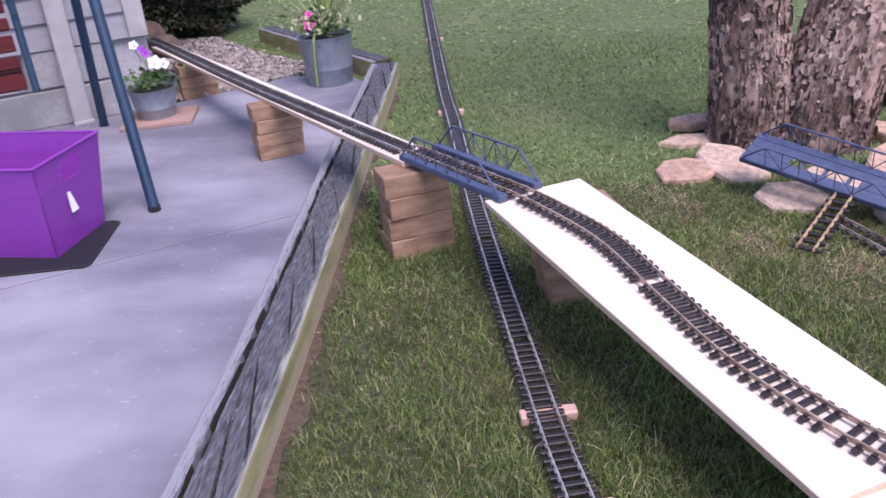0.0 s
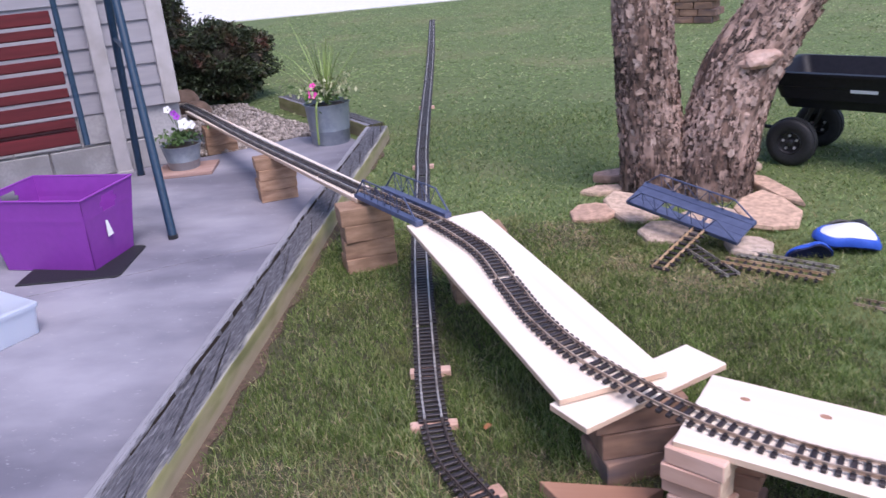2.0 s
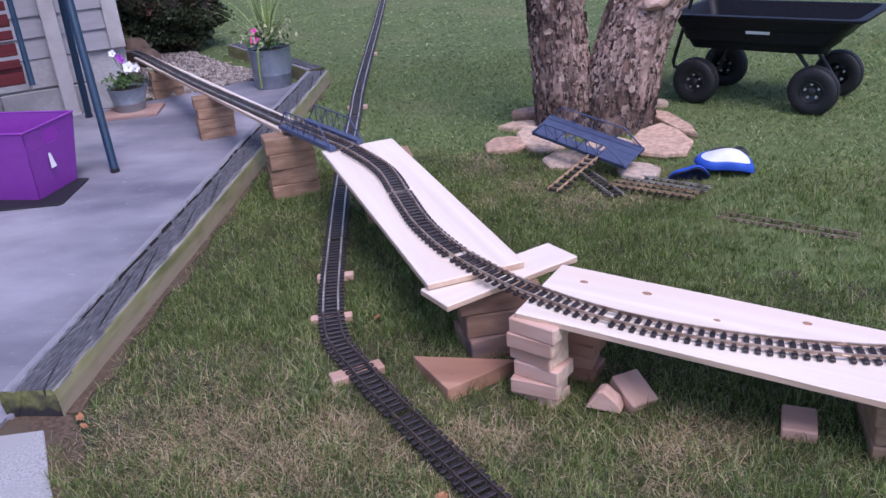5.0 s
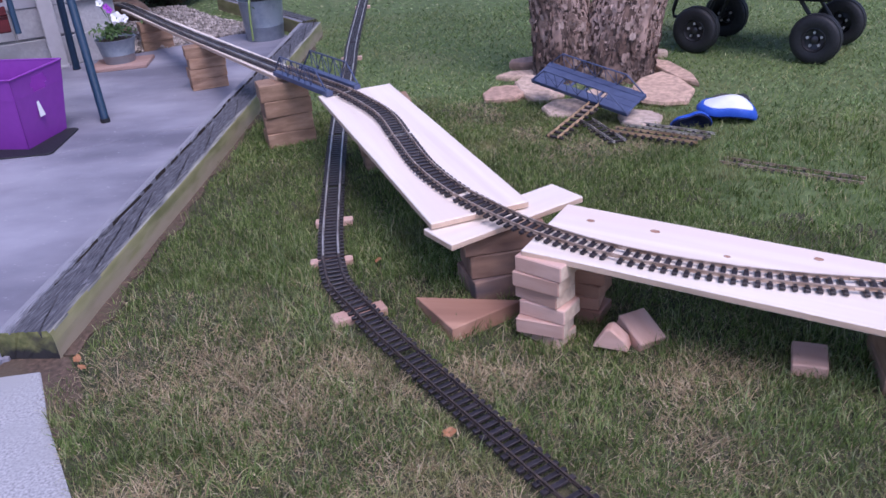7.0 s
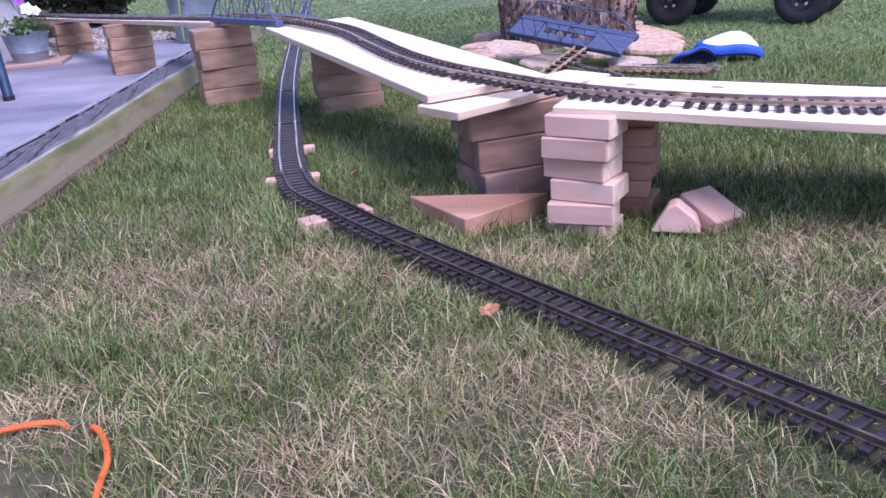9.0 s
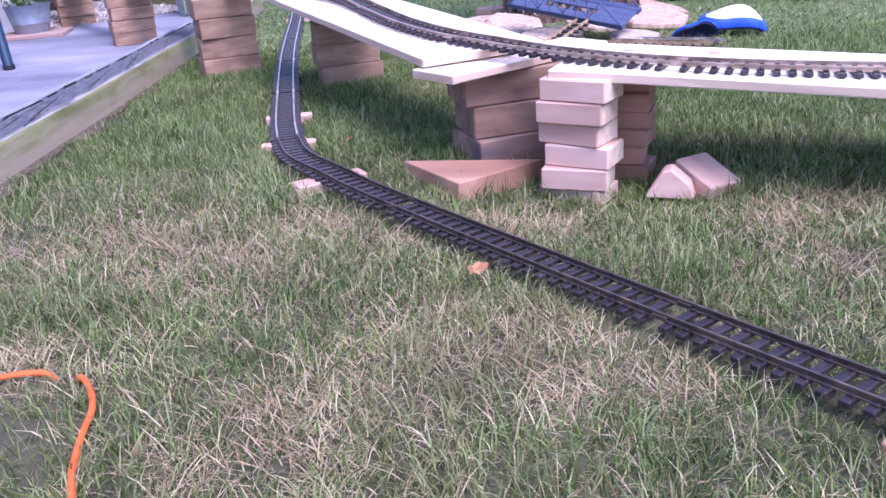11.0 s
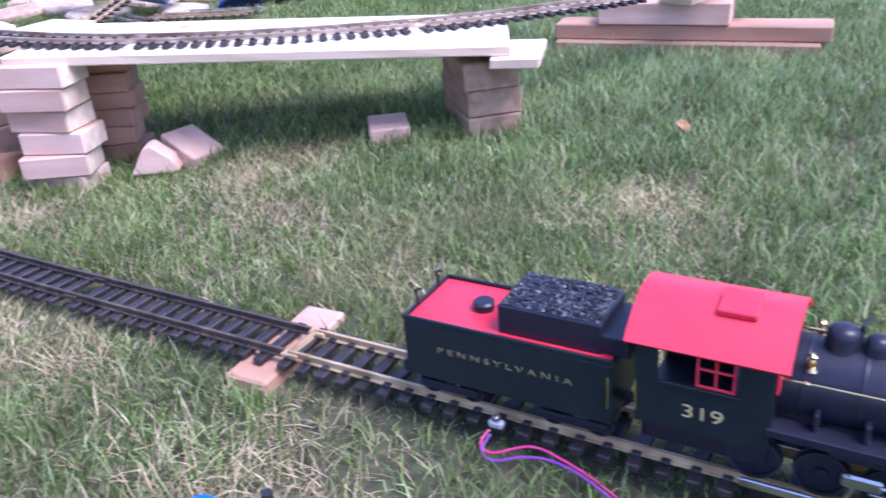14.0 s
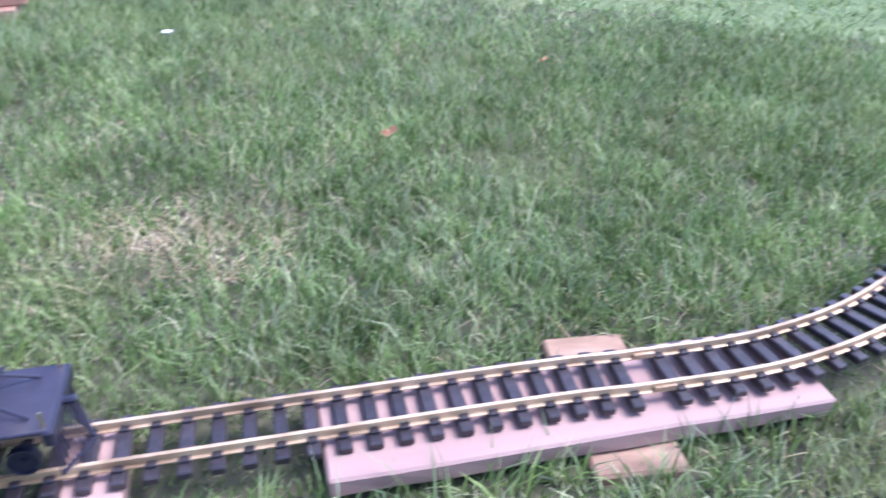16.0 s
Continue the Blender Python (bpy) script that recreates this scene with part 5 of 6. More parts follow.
def knee_pad(m, label):
    """A thin domed shell, waisted, with a padded rim and a dark lining."""
    k = thing("knee_pad", label, "knee pad", m, "knee pads by the tree")

    def sheet(r0, r1, lift, fat, rings):
        bm = bmesh.new()
        grid = []
        for i in range(rings + 1):
            r = r0 + (r1 - r0) * i / rings
            row = []
            for j in range(36):
                a = 2 * math.pi * j / 36
                u, v = r * math.cos(a), r * math.sin(a)
                waist = 1 - 0.20 * math.exp(-(u / 0.32) ** 2)
                z = 0.062 * (1 - 0.85 * u * u) * (1 - 0.8 * v * v) + 0.010 * math.sin(3.2 * u + 0.6) + lift
                edge = fat * math.sin(math.pi * i / rings) if r0 > 0 else 0.0
                row.append((0.118 * u, 0.078 * v * waist, z + edge))
            grid.append(row)
        top = [[bm.verts.new(p) for p in row] for row in grid]
        low = [[bm.verts.new((x, y, z - 0.010)) for x, y, z in row] for row in grid]
        for lay, flip in ((top, False), (low, True)):
            for a, b in zip(lay, lay[1:]):
                for j in range(36):
                    q = (a[j], a[(j + 1) % 36], b[(j + 1) % 36], b[j])
                    bm.faces.new(q[::-1] if flip else q)
        for a, b in ((top[-1], low[-1]), (low[0], top[0])):
            for j in range(36):
                bm.faces.new((a[j], a[(j + 1) % 36], b[(j + 1) % 36], b[j]))
        return bm

    part("shell", sheet(0.02, 0.80, 0.004, 0.0, 8), WHITECLOTH, k, smooth=True)
    part("rim", sheet(0.79, 1.0, 0.0, 0.008, 5), BLUECLOTH, k, "padded blue rim", smooth=True)
    part("lining", sheet(0.02, 0.93, -0.014, 0.0, 8), NAVY, k, "dark navy lining", smooth=True)
    part("strap", tube(spline([(-0.09, 0.05, 0.0), (-0.03, 0.11, 0.02), (0.05, 0.10, 0.02), (0.09, 0.05, 0.0)], 0.02), 0.008, 6), BLACK, k, "black elastic strap")
    return k


knee_pad(pose(1.665, 2.02, 0.020, -62, -10, -10) @ Matrix.Scale(0.74, 4), "white and blue knee pad on grass")
knee_pad(pose(1.838, 2.12, 0.036, 6, 9, -16) @ Matrix.Scale(1.08, 4), "white and blue knee pad on another")
chunk("strap_bundle", (0.13, 0.07, 0.05), pose(1.92, 2.28, 0.03, 8, 0, 20), BLACK, "bundle of black straps on the grass", "strap", bevel=0.02)

# ---- garden cart ----
U = Vector((0.808, -0.59, 0)).normalized()
CART_M = Matrix.Translation((1.969, 3.303, 0)) @ Matrix((U, Vector((-U.y, U.x, 0)), Vector((0, 0, 1)))).transposed().to_4x4()
CART = mat("black poly tub", (0.006, 0.0065, 0.012), (0.012, 0.0125, 0.020), 60, 0.5, bump=0.1)
BOLT = mat("zinc bolt", (0.45, 0.45, 0.47), (0.6, 0.6, 0.62), 60, 0.4, 0.3, bump=0.02)
RIM = mat("dark steel rim", (0.03, 0.03, 0.036), (0.06, 0.06, 0.068), 40, 0.35, 0.5, bump=0.03)
CART.node_tree.nodes["Principled BSDF"].inputs["Specular IOR Level"].default_value = 0.3
cart = thing("garden_cart", "black plastic tub garden cart on four wheels", "cart", CART_M)


def loft(sections, bm=None):
    """Skin between rounded rectangles, each (x0, x1, y0, y1, z, corner)."""
    bm = bm or bmesh.new()
    rings = []
    for x0, x1, y0, y1, z, c in sections:
        ring = []
        for cx, cy, a0 in ((x1 - c, y1 - c, 0), (x0 + c, y1 - c, 90), (x0 + c, y0 + c, 180), (x1 - c, y0 + c, 270)):
            for k in range(5):
                a = radians(a0 + 22.5 * k)
                ring.append(bm.verts.new((cx + c * math.cos(a), cy + c * math.sin(a), z)))
        rings.append(ring)
    for a, b in zip(rings, rings[1:]):
        for i in range(len(a)):
            bm.faces.new((a[i], a[(i + 1) % len(a)], b[(i + 1) % len(b)], b[i]))
    bm.faces.new(rings[0][::-1]), bm.faces.new(rings[-1])
    return bm


YC = 0.21
part("tub", loft([(-0.055, 0.64, YC - 0.18, YC + 0.18, 0.300, 0.05), (-0.075, 0.67, YC - 0.20, YC + 0.20, 0.345, 0.05), (-0.085, 0.69, YC - 0.208, YC + 0.208, 0.350, 0.05), (-0.105, 0.745, YC - 0.225, YC + 0.225, 0.412, 0.05),
                  (-0.112, 0.755, YC - 0.232, YC + 0.232, 0.416, 0.05), (-0.135, 0.81, YC - 0.25, YC + 0.25, 0.474, 0.05), (-0.158, 0.845, YC - 0.275, YC + 0.275, 0.476, 0.05), (-0.161, 0.848, YC - 0.278, YC + 0.278, 0.490, 0.05),
                  (-0.13, 0.81, YC - 0.245, YC + 0.245, 0.492, 0.05), (-0.095, 0.74, YC - 0.21, YC + 0.21, 0.40, 0.05), (-0.045, 0.63, YC - 0.17, YC + 0.17, 0.312, 0.05)]), CART, cart, "black moulded tub", smooth=True)
part("maker_mark", box(0.125, 0.002, 0.016, (0.33, YC - 0.2275, 0.404), 0.0005, m=None), WHITE, cart, "pale lettering bar")
for x in (0.0, 0.631):
    axle = part("axle", tube([(x, 0.0, 0.125), (x, 0.42, 0.125)], 0.012, 8), BLACK, cart)
    for y in (0.0, 0.42):
        w = part("wheel", lathe([(0.062, -0.036), (0.085, -0.044), (0.112, -0.041), (0.120, -0.034), (0.1215, -0.026), (0.119, -0.024), (0.1195, -0.02), (0.126, -0.018), (0.127, -0.003), (0.123, -0.001), (0.123, 0.001), (0.127, 0.003), (0.126, 0.018), (0.1195, 0.02), (0.119, 0.024), (0.1215, 0.026), (0.120, 0.034), (0.112, 0.041), (0.085, 0.044), (0.062, 0.036)], 36, cap=False,
                                m=Matrix.Translation((x, y, 0.125)) @ ROLL_Y), RUBBER, cart, "black pneumatic tyre", smooth=True)
        rim = part("rim", lathe([(0.062, -0.034), (0.058, -0.036), (0.050, -0.02), (0.024, -0.014), (0.02, -0.030), (0.014, -0.034), (0.001, -0.035)], 28, cap=False, m=Matrix.Translation((x, y, 0.125)) @ ROLL_Y @ Matrix.Diagonal((1, 1, 1 if y < 0.1 else -1, 1))), RIM, w, smooth=True)
        for k in range(5):
            a = 2 * math.pi * k / 5 + 0.4
            part("bolt", lathe([(0.0075, -0.026), (0.0075, -0.014)], 6, m=Matrix.Translation((x + 0.036 * math.cos(a), y, 0.125 + 0.036 * math.sin(a))) @ ROLL_Y), BOLT, rim)
part("chassis", box(0.62, 0.05, 0.03, (0.32, YC, 0.285), 0.004), BLACK, cart)
for x, dx in ((0.631, -0.13), (0.0, 0.07)):
    for y in (0.09, 0.33):
        part("strut", tube([(x, y, 0.13), (x + dx, y, 0.305)], 0.011, 8), BLACK, cart)
part("latch_plate", box(0.05, 0.05, 0.012, (-0.03, YC - 0.06, 0.30), 0.002), STEEL, cart)
han = part("handle", tube([(0.0, YC, 0.14), (-0.10, YC - 0.03, 0.145), (-0.20, YC - 0.06, 0.155), (-0.205, YC - 0.06, 0.19), (-0.07, YC - 0.03, 0.72), (-0.05, YC - 0.02, 0.80)], 0.011, 8), BLACK, cart, "black pull handle")
part("grip", tube([(-0.05, YC - 0.09, 0.80), (-0.05, YC + 0.05, 0.80)], 0.014, 8), RUBBER, han)

# brown crate on the far lawn
crate = thing("brick_planter", "low brown brick planter box on the lawn", "planter", pose(2.55, 9.3, 0, 0, 0, -30))
for row in range(6):
    for k in range(3):
        part("brick", box(0.21, 0.3, 0.075, (-0.22 + 0.22 * k + (0.05 if row % 2 else 0), 0, 0.04 + 0.08 * row), 0.006), DARKWOOD, crate)
tagged(part("plant_stake", tube([(2.65, 1.71, -0.02), (2.66, 1.73, 0.35)], 0.006, 8), BLUE_STEEL), "slim blue stake standing in the lawn", "stake")

# ---- patio things ----
BIN_M = pose(-1.51, 2.375, PATIO_Z, 0, 0, -8.5)
bin_ = thing("storage_bin", "open purple plastic storage bin with handle slots", "bin", BIN_M)


def bin_wall(w0, w1, d0, d1, h, slot):
    """One sloping side of the bin, with a slot for the hand where it has one; it stands in x, leaning out in -y."""
    bm = bmesh.new()
    nx, nz = 24, 14
    def at(u, v, off):
        w = w0 + (w1 - w0) * v
        rib = 0.001 if 0.36 < v < 0.42 or 0.68 < v < 0.74 else 0.0
        return Vector((u * w / 2, -(d0 + (d1 - d0) * v) / 2 + off - rib, v * h))
    cells = {}
    for i in range(nx):
        for j in range(nz):
            u, v = (i + 0.5) / nx * 2 - 1, (j + 0.5) / nz
            if slot and (abs(u) < 0.34 - 0.10 * (abs(v - 0.82) > 0.06) and 0.72 < v < 0.92):
                continue
            cells[i, j] = True
    vs = {}
    def vert(i, j, k):
        if (i, j, k) not in vs:
            vs[i, j, k] = bm.verts.new(at(2 * i / nx - 1, j / nz, 0.004 * k))
        return vs[i, j, k]
    for i, j in cells:
        for k in (0, 1):
            q = [vert(i, j, k), vert(i + 1, j, k), vert(i + 1, j + 1, k), vert(i, j + 1, k)]
            bm.faces.new(q if k == 0 else q[::-1])
        for (a, b), (ni, nj) in ((((i, j), (i + 1, j)), (i, j - 1)), (((i + 1, j), (i + 1, j + 1)), (i + 1, j)), (((i + 1, j + 1), (i, j + 1)), (i, j + 1)), (((i, j + 1), (i, j)), (i - 1, j))):
            if (ni, nj) not in cells:
                bm.faces.new((vert(*a, 0), vert(*b, 0), vert(*b, 1), vert(*a, 1)))
    return bm


BW0, BW1, BD0, BD1, BH = 0.455, 0.535, 0.30, 0.385, 0.335
for name, ang, a0, a1, c0, c1, slot in (("front_side", 0, BW0, BW1, BD0, BD1, False), ("rear_side", 180, BW0, BW1, BD0, BD1, False), ("end_side", 90, BD0, BD1, BW0, BW1, True), ("end_side", 270, BD0, BD1, BW0, BW1, True)):
    part(name, bin_wall(a0, a1, c0, c1, BH, slot), PURPLE, bin_, m=pose(0, 0, 0.008, 0, 0, ang))
part("bottom", box(BW0, BD0, 0.008, (0, 0, 0.006), 0.002), PURPLE, bin_)
for s, w_, d_, lw in ((0, 0, -BD1 / 2, BW1), (1, 0, BD1 / 2, BW1)):
    part("rim", box(lw, 0.012, 0.008, (0, d_, BH + 0.008), 0.003), PURPLE, bin_)
for s in (-1, 1):
    part("rim", box(0.012, BD1 + 0.006, 0.0082, (s * BW1 / 2, 0, BH + 0.008), 0.003), PURPLE, bin_)
lean = math.degrees(math.atan2((BW1 - BW0) / 2, BH))
part("sticker", prism([(-0.020, -0.045), (0.020, -0.045), (0.004, 0.045), (-0.004, 0.045)], 0.0, 0.0012, m=pose((BW0 + (BW1 - BW0) * 0.5) / 2 + 0.005, -0.03, 0.5 * BH + 0.008, 90 - lean, 0, 90)), WHITE, bin_, "small white triangular sticker")
tagged(part("floor_mat", prism([(-0.26, -0.17), (0.17, -0.22), (0.19, -0.2), (0.24, 0.14), (0.22, 0.16), (-0.2, 0.2)], 0.0, 0.008, 0.002), RUBBER, m=pose(-1.40, 2.29, PATIO_Z, 0, 0, 14)), "flat black rubber mat under the bin", "mat")

CLEAR = bpy.data.materials.new("clear plastic")
CLEAR.use_nodes = True
cp = CLEAR.node_tree.nodes["Principled BSDF"]
cp.inputs["Base Color"].default_value, cp.inputs["Roughness"].default_value = (0.78, 0.84, 0.95, 1), 0.3
cp.inputs["Transmission Weight"].default_value, cp.inputs["IOR"].default_value = 0.55, 1.3
cbox = thing("plastic_box", "small clear plastic box with white label", "box", pose(-1.40, 1.60, PATIO_Z, 0, 0, -28))
part("shell", loft([(-0.158, 0.138, -0.083, 0.083, 0.002, 0.012), (-0.168, 0.148, -0.092, 0.092, 0.112, 0.012), (-0.160, 0.140, -0.084, 0.084, 0.112, 0.012), (-0.150, 0.130, -0.075, 0.075, 0.006, 0.012)]), CLEAR, cbox, smooth=True)
part("lid", loft([(-0.174, 0.154, -0.098, 0.098, 0.110, 0.014), (-0.175, 0.155, -0.099, 0.099, 0.124, 0.014), (-0.168, 0.148, -0.092, 0.092, 0.129, 0.012), (-0.158, 0.138, -0.082, 0.082, 0.129, 0.010), (-0.154, 0.134, -0.078, 0.078, 0.126, 0.010)]), CLEAR, cbox, "flat clouded lid", smooth=True)
for k in range(7):
    part("packet", box(0.034, 0.12, 0.085, (-0.125 + 0.038 * k, 0, 0.050), 0.004), WHITE, cbox, "pale packet inside the box")
part("label", box(0.06, 0.001, 0.04, (-0.08, -0.088, 0.07), m=None), WHITE, cbox)

# ---- garden swing ----
swing = thing("garden_swing", "red slatted garden swing on a blue steel frame", "swing", pose(-1.45, 3.185, PATIO_Z))
SD = Vector((-0.868, -0.497, 0))      # along the top bar, away from the seen end
SN = Vector((0.497, -0.868, 0))       # towards the patio
apex = Vector((0, 0, 1.85))
for off in (0.0, 1.75):
    for s in (1, -1):
        foot = SN * (0.69 * s) + SD * off
        leg = part("leg", tube([foot, foot.lerp(apex + SD * off, 0.5), apex + SD * off], 0.0215, 12), BLUE_STEEL if s > 0 or off else BLUE_STEEL, swing, smooth=True)
        part("foot_cap", tube([foot - Vector((0, 0, 0.004)), foot + Vector((0, 0, 0.02))], 0.024, 12), RUBBER, leg)
    part("crossbar", tube([SN * 0.37 + SD * off + Vector((0, 0, 0.86)), SN * -0.37 + SD * off + Vector((0, 0, 0.86))], 0.012, 8), BLUE_STEEL, swing)
part("top_bar", tube([apex, apex + SD * 1.75], 0.024, 12), BLUE_STEEL, swing)
seat_0 = SD * 0.30 + Vector((0, 0, 0.40))
for k in range(9):
    w = (0.066, 0.048)[k % 2]
    zc = 0.028 + 0.0745 * k
    a = seat_0 + Vector((0, 0, zc)) + SN * (0.02 - 0.02 * k)
    m_, n_ = span(a, a + SD * 1.15)
    part("slat", box(n_, 0.018, w, (0, 0, 0), 0.004), RED_SLAT, swing, m=m_ @ pose(0, 0, 0, 15, 0, 0))
for off in (0.27, 1.47):
    p0 = SD * off + Vector((0, 0, 0.38)) + SN * 0.02
    part("hanger", tube([p0, p0 + Vector((0, 0, 0.75)) - SN * 0.18, apex + SD * off], 0.016, 10), BLUE_STEEL, swing, smooth=True)
    part("arm", tube([p0 + Vector((0, 0, 0.3)) - SN * 0.05, p0 + Vector((0, 0, 0.3)) - SN * 0.5], 0.014, 8), BLUE_STEEL, swing)
for k in range(5):
    a = seat_0 + Vector((0, 0, 0.02)) - SN * (0.06 + 0.09 * k)
    m_, n_ = span(a, a + SD * 1.15)
    part("seat_slat", box(n_, 0.07, 0.018, (0, 0, 0), 0.004), RED_SLAT, swing, m=m_)

# ---- planters ----
LEAF = mat("plant leaves", (0.06, 0.12, 0.03), (0.12, 0.20, 0.06), 30, 0.5, bump=0.05, island=0.3)
SPIKE = mat("spike leaves", (0.20, 0.30, 0.07), (0.32, 0.42, 0.14), 20, 0.5, bump=0.05, island=0.25)
PETAL_W = mat("white petals", (0.75, 0.75, 0.78), (0.82, 0.82, 0.84), 40, 0.6, bump=0.02)
PETAL_P = mat("purple petals", (0.30, 0.05, 0.45), (0.4, 0.08, 0.55), 40, 0.6, bump=0.02)
PETAL_K = mat("pink petals", (0.75, 0.06, 0.38), (0.82, 0.1, 0.45), 40, 0.6, bump=0.02)


def pot(parent, r0, r1, h, handles=False):
    body = part("pot", lathe([(r0, 0.0), (r0 * 1.01, 0.004), (r0 + (r1 - r0) * 0.33, h * 0.33), (r0 + (r1 - r0) * 0.35 + 0.002, h * 0.35), (r0 + (r1 - r0) * 0.37, h * 0.37), (r1 * 0.99, h * 0.97), (r1 + 0.004, h * 0.975), (r1 + 0.005, h), (r1 - 0.002, h), (r1 - 0.006, h * 0.9)], 36, cap=True), ZINC, parent, "dull galvanised pot", smooth=True)
    part("soil", lathe([(r1 * 0.93, h * 0.9), (r1 * 0.5, h * 0.93), (0.001, h * 0.94)], 24), DIRT_AND_CRACK, parent)
    return body


def flower(parent, p, r, material, face=(0, -0.7, 0.7), seed=0):
    q = random.Random(seed)
    bm = bmesh.new()
    c = bm.verts.new((0, 0, -r * 0.5))
    ring = [bm.verts.new((r * (0.86 + 0.14 * math.cos(5 * a)) * math.cos(a), r * (0.86 + 0.14 * math.cos(5 * a)) * math.sin(a), q.uniform(-0.08, 0.12) * r)) for a in np.linspace(0, 2 * math.pi, 21)[:-1]]
    mid = [bm.verts.new((v.co.x * 0.45, v.co.y * 0.45, -r * 0.12)) for v in ring]
    for i in range(20):
        j = (i + 1) % 20
        bm.faces.new((mid[i], ring[i], ring[j], mid[j]))
        bm.faces.new((c, mid[i], mid[j]))
    turn = Vector(face).to_track_quat("Z", "Y").to_matrix().to_4x4()
    part("flower", bm, material, parent, m=Matrix.Translation(p) @ turn, smooth=True)
    part("stem", tube([(p[0] * 0.4, p[1] * 0.4, p[2] - 0.09), (p[0] * 0.9, p[1] * 0.9, p[2] - 0.03), tuple(p)], 0.0025, 5), LEAF, parent)


def blades(parent, n, length, base, spread, droop, width, material, seed, name="spike_leaves"):
    """Long tapering leaves that rise from one crown and bend over."""
    q = random.Random(seed)
    bm = bmesh.new()
    for _ in range(n):
        a, ln_ = q.uniform(0, 2 * math.pi), length * q.uniform(0.7, 1.1)
        sp, dr = spread * q.uniform(0.3, 1.0), droop * q.uniform(0.6, 1.3)
        prev = None
        for k in range(9):
            t = k / 8
            r = ln_ * (sp * t)
            z = ln_ * (t - dr * t * t * sp)
            w = width * (1 - t) ** 0.7 + 0.0006
            c = Vector(base) + Vector((math.cos(a) * r, math.sin(a) * r, z))
            sd = Vector((-math.sin(a), math.cos(a), 0)) * w
            cur = (bm.verts.new(c - sd), bm.verts.new(c + Vector((0, 0, w * 0.3))), bm.verts.new(c + sd))
            if prev:
                bm.faces.new((prev[0], prev[1], cur[1], cur[0]))
                bm.faces.new((prev[1], prev[2], cur[2], cur[1]))
            prev = cur
    return part(name, bm, material, parent)


def leafage(parent, n, r, z, size, material, seed, name="foliage"):
    q = np.random.default_rng(seed)
    p = q.normal(0, 1, (n, 3)) * np.array([r, r, r * 0.45]) * 0.5 + np.array([0, 0, z])
    u = q.normal(0, 1, (n, 3))
    u /= np.linalg.norm(u, axis=1)[:, None]
    w = np.cross(u, q.normal(0, 1, (n, 3)))
    w /= np.linalg.norm(w, axis=1)[:, None]
    s = size * q.uniform(0.6, 1.3, (n, 1))
    v = np.stack([p - u * s, p + w * s * 0.5, p + u * s, p - w * s * 0.5], 1).reshape(-1, 3)
    ob = quads(name, v, n, material, parent)
    ob["kind"] = "stuff"
    return ob


small = thing("flower_pot", "small galvanised pot of white and purple petunias", "flower pot", pose(-1.52, 3.83, PATIO_Z + 0.022))
pot(small, 0.09, 0.122, 0.15)
leafage(small, 190, 0.105, 0.195, 0.019, LEAF, 2)
for i, (x, y, z, r, mt) in enumerate(((0.07, -0.06, 0.285, 0.04, PETAL_W), (0.10, -0.03, 0.27, 0.03, PETAL_W), (-0.03, -0.03, 0.37, 0.026, PETAL_W), (0.0, -0.02, 0.345, 0.022, PETAL_P), (0.02, -0.03, 0.325, 0.024, PETAL_P))):
    flower(small, (x, y, z), r, mt, (0.2 + x, -0.8, 0.5), i)
tagged(part("paver", prism([(-0.19, -0.13), (0.16, -0.17), (0.20, 0.1), (-0.15, 0.15)], 0.0, 0.022, 0.003), PINKWOOD, m=pose(-1.51, 3.82, PATIO_Z, 0, 0, 18)), "thin tan wooden board under the small pot", "board")

big = thing("flower_pot", "tall galvanised pot with spikes and pink petunia", "flower pot", pose(-0.70, 4.36, PATIO_Z))
pot(big, 0.125, 0.15, 0.27)
blades(big, 16, 0.46, (0.0, 0, 0.26), 0.32, 0.5, 0.006, SPIKE, 3)
blades(big, 24, 0.62, (0.0, 0, 0.26), 0.95, 0.62, 0.005, SPIKE, 4, "arching_leaves")
leafage(big, 170, 0.15, 0.33, 0.022, LEAF, 5)
PALELEAF = mat("variegated leaves", (0.30, 0.33, 0.18), (0.48, 0.48, 0.30), 40, 0.5, bump=0.05, island=0.3)
leafage(big, 230, 0.17, 0.37, 0.02, PALELEAF, 6, "pale_foliage")
flower(big, (-0.06, -0.11, 0.345), 0.034, PETAL_K, (0, -0.9, 0.3), 9)
flower(big, (-0.055, -0.10, 0.40), 0.022, PETAL_K, (0, -0.6, 0.6), 10)
part("hanging_stem", tube(spline([(-0.03, -0.09, 0.30), (-0.035, -0.15, 0.27), (-0.045, -0.155, 0.15), (-0.05, -0.15, 0.01)], 0.02), 0.007, 6), SPIKE, big)

# ---- shrubs, rocks and gravel ----
SHRUB = mat("shrub leaves", (0.020, 0.032, 0.014), (0.062, 0.082, 0.034), 9, 0.55, bump=0, island=0.55, world_space=True, stain=(0.10, 0.040, 0.028), stain_scale=5, stain_at=0.60)
SHRUB_INNER = mat("dark shrub core and stem", (0.02, 0.017, 0.012), (0.04, 0.033, 0.022), 40, 0.9, bump=0.5)


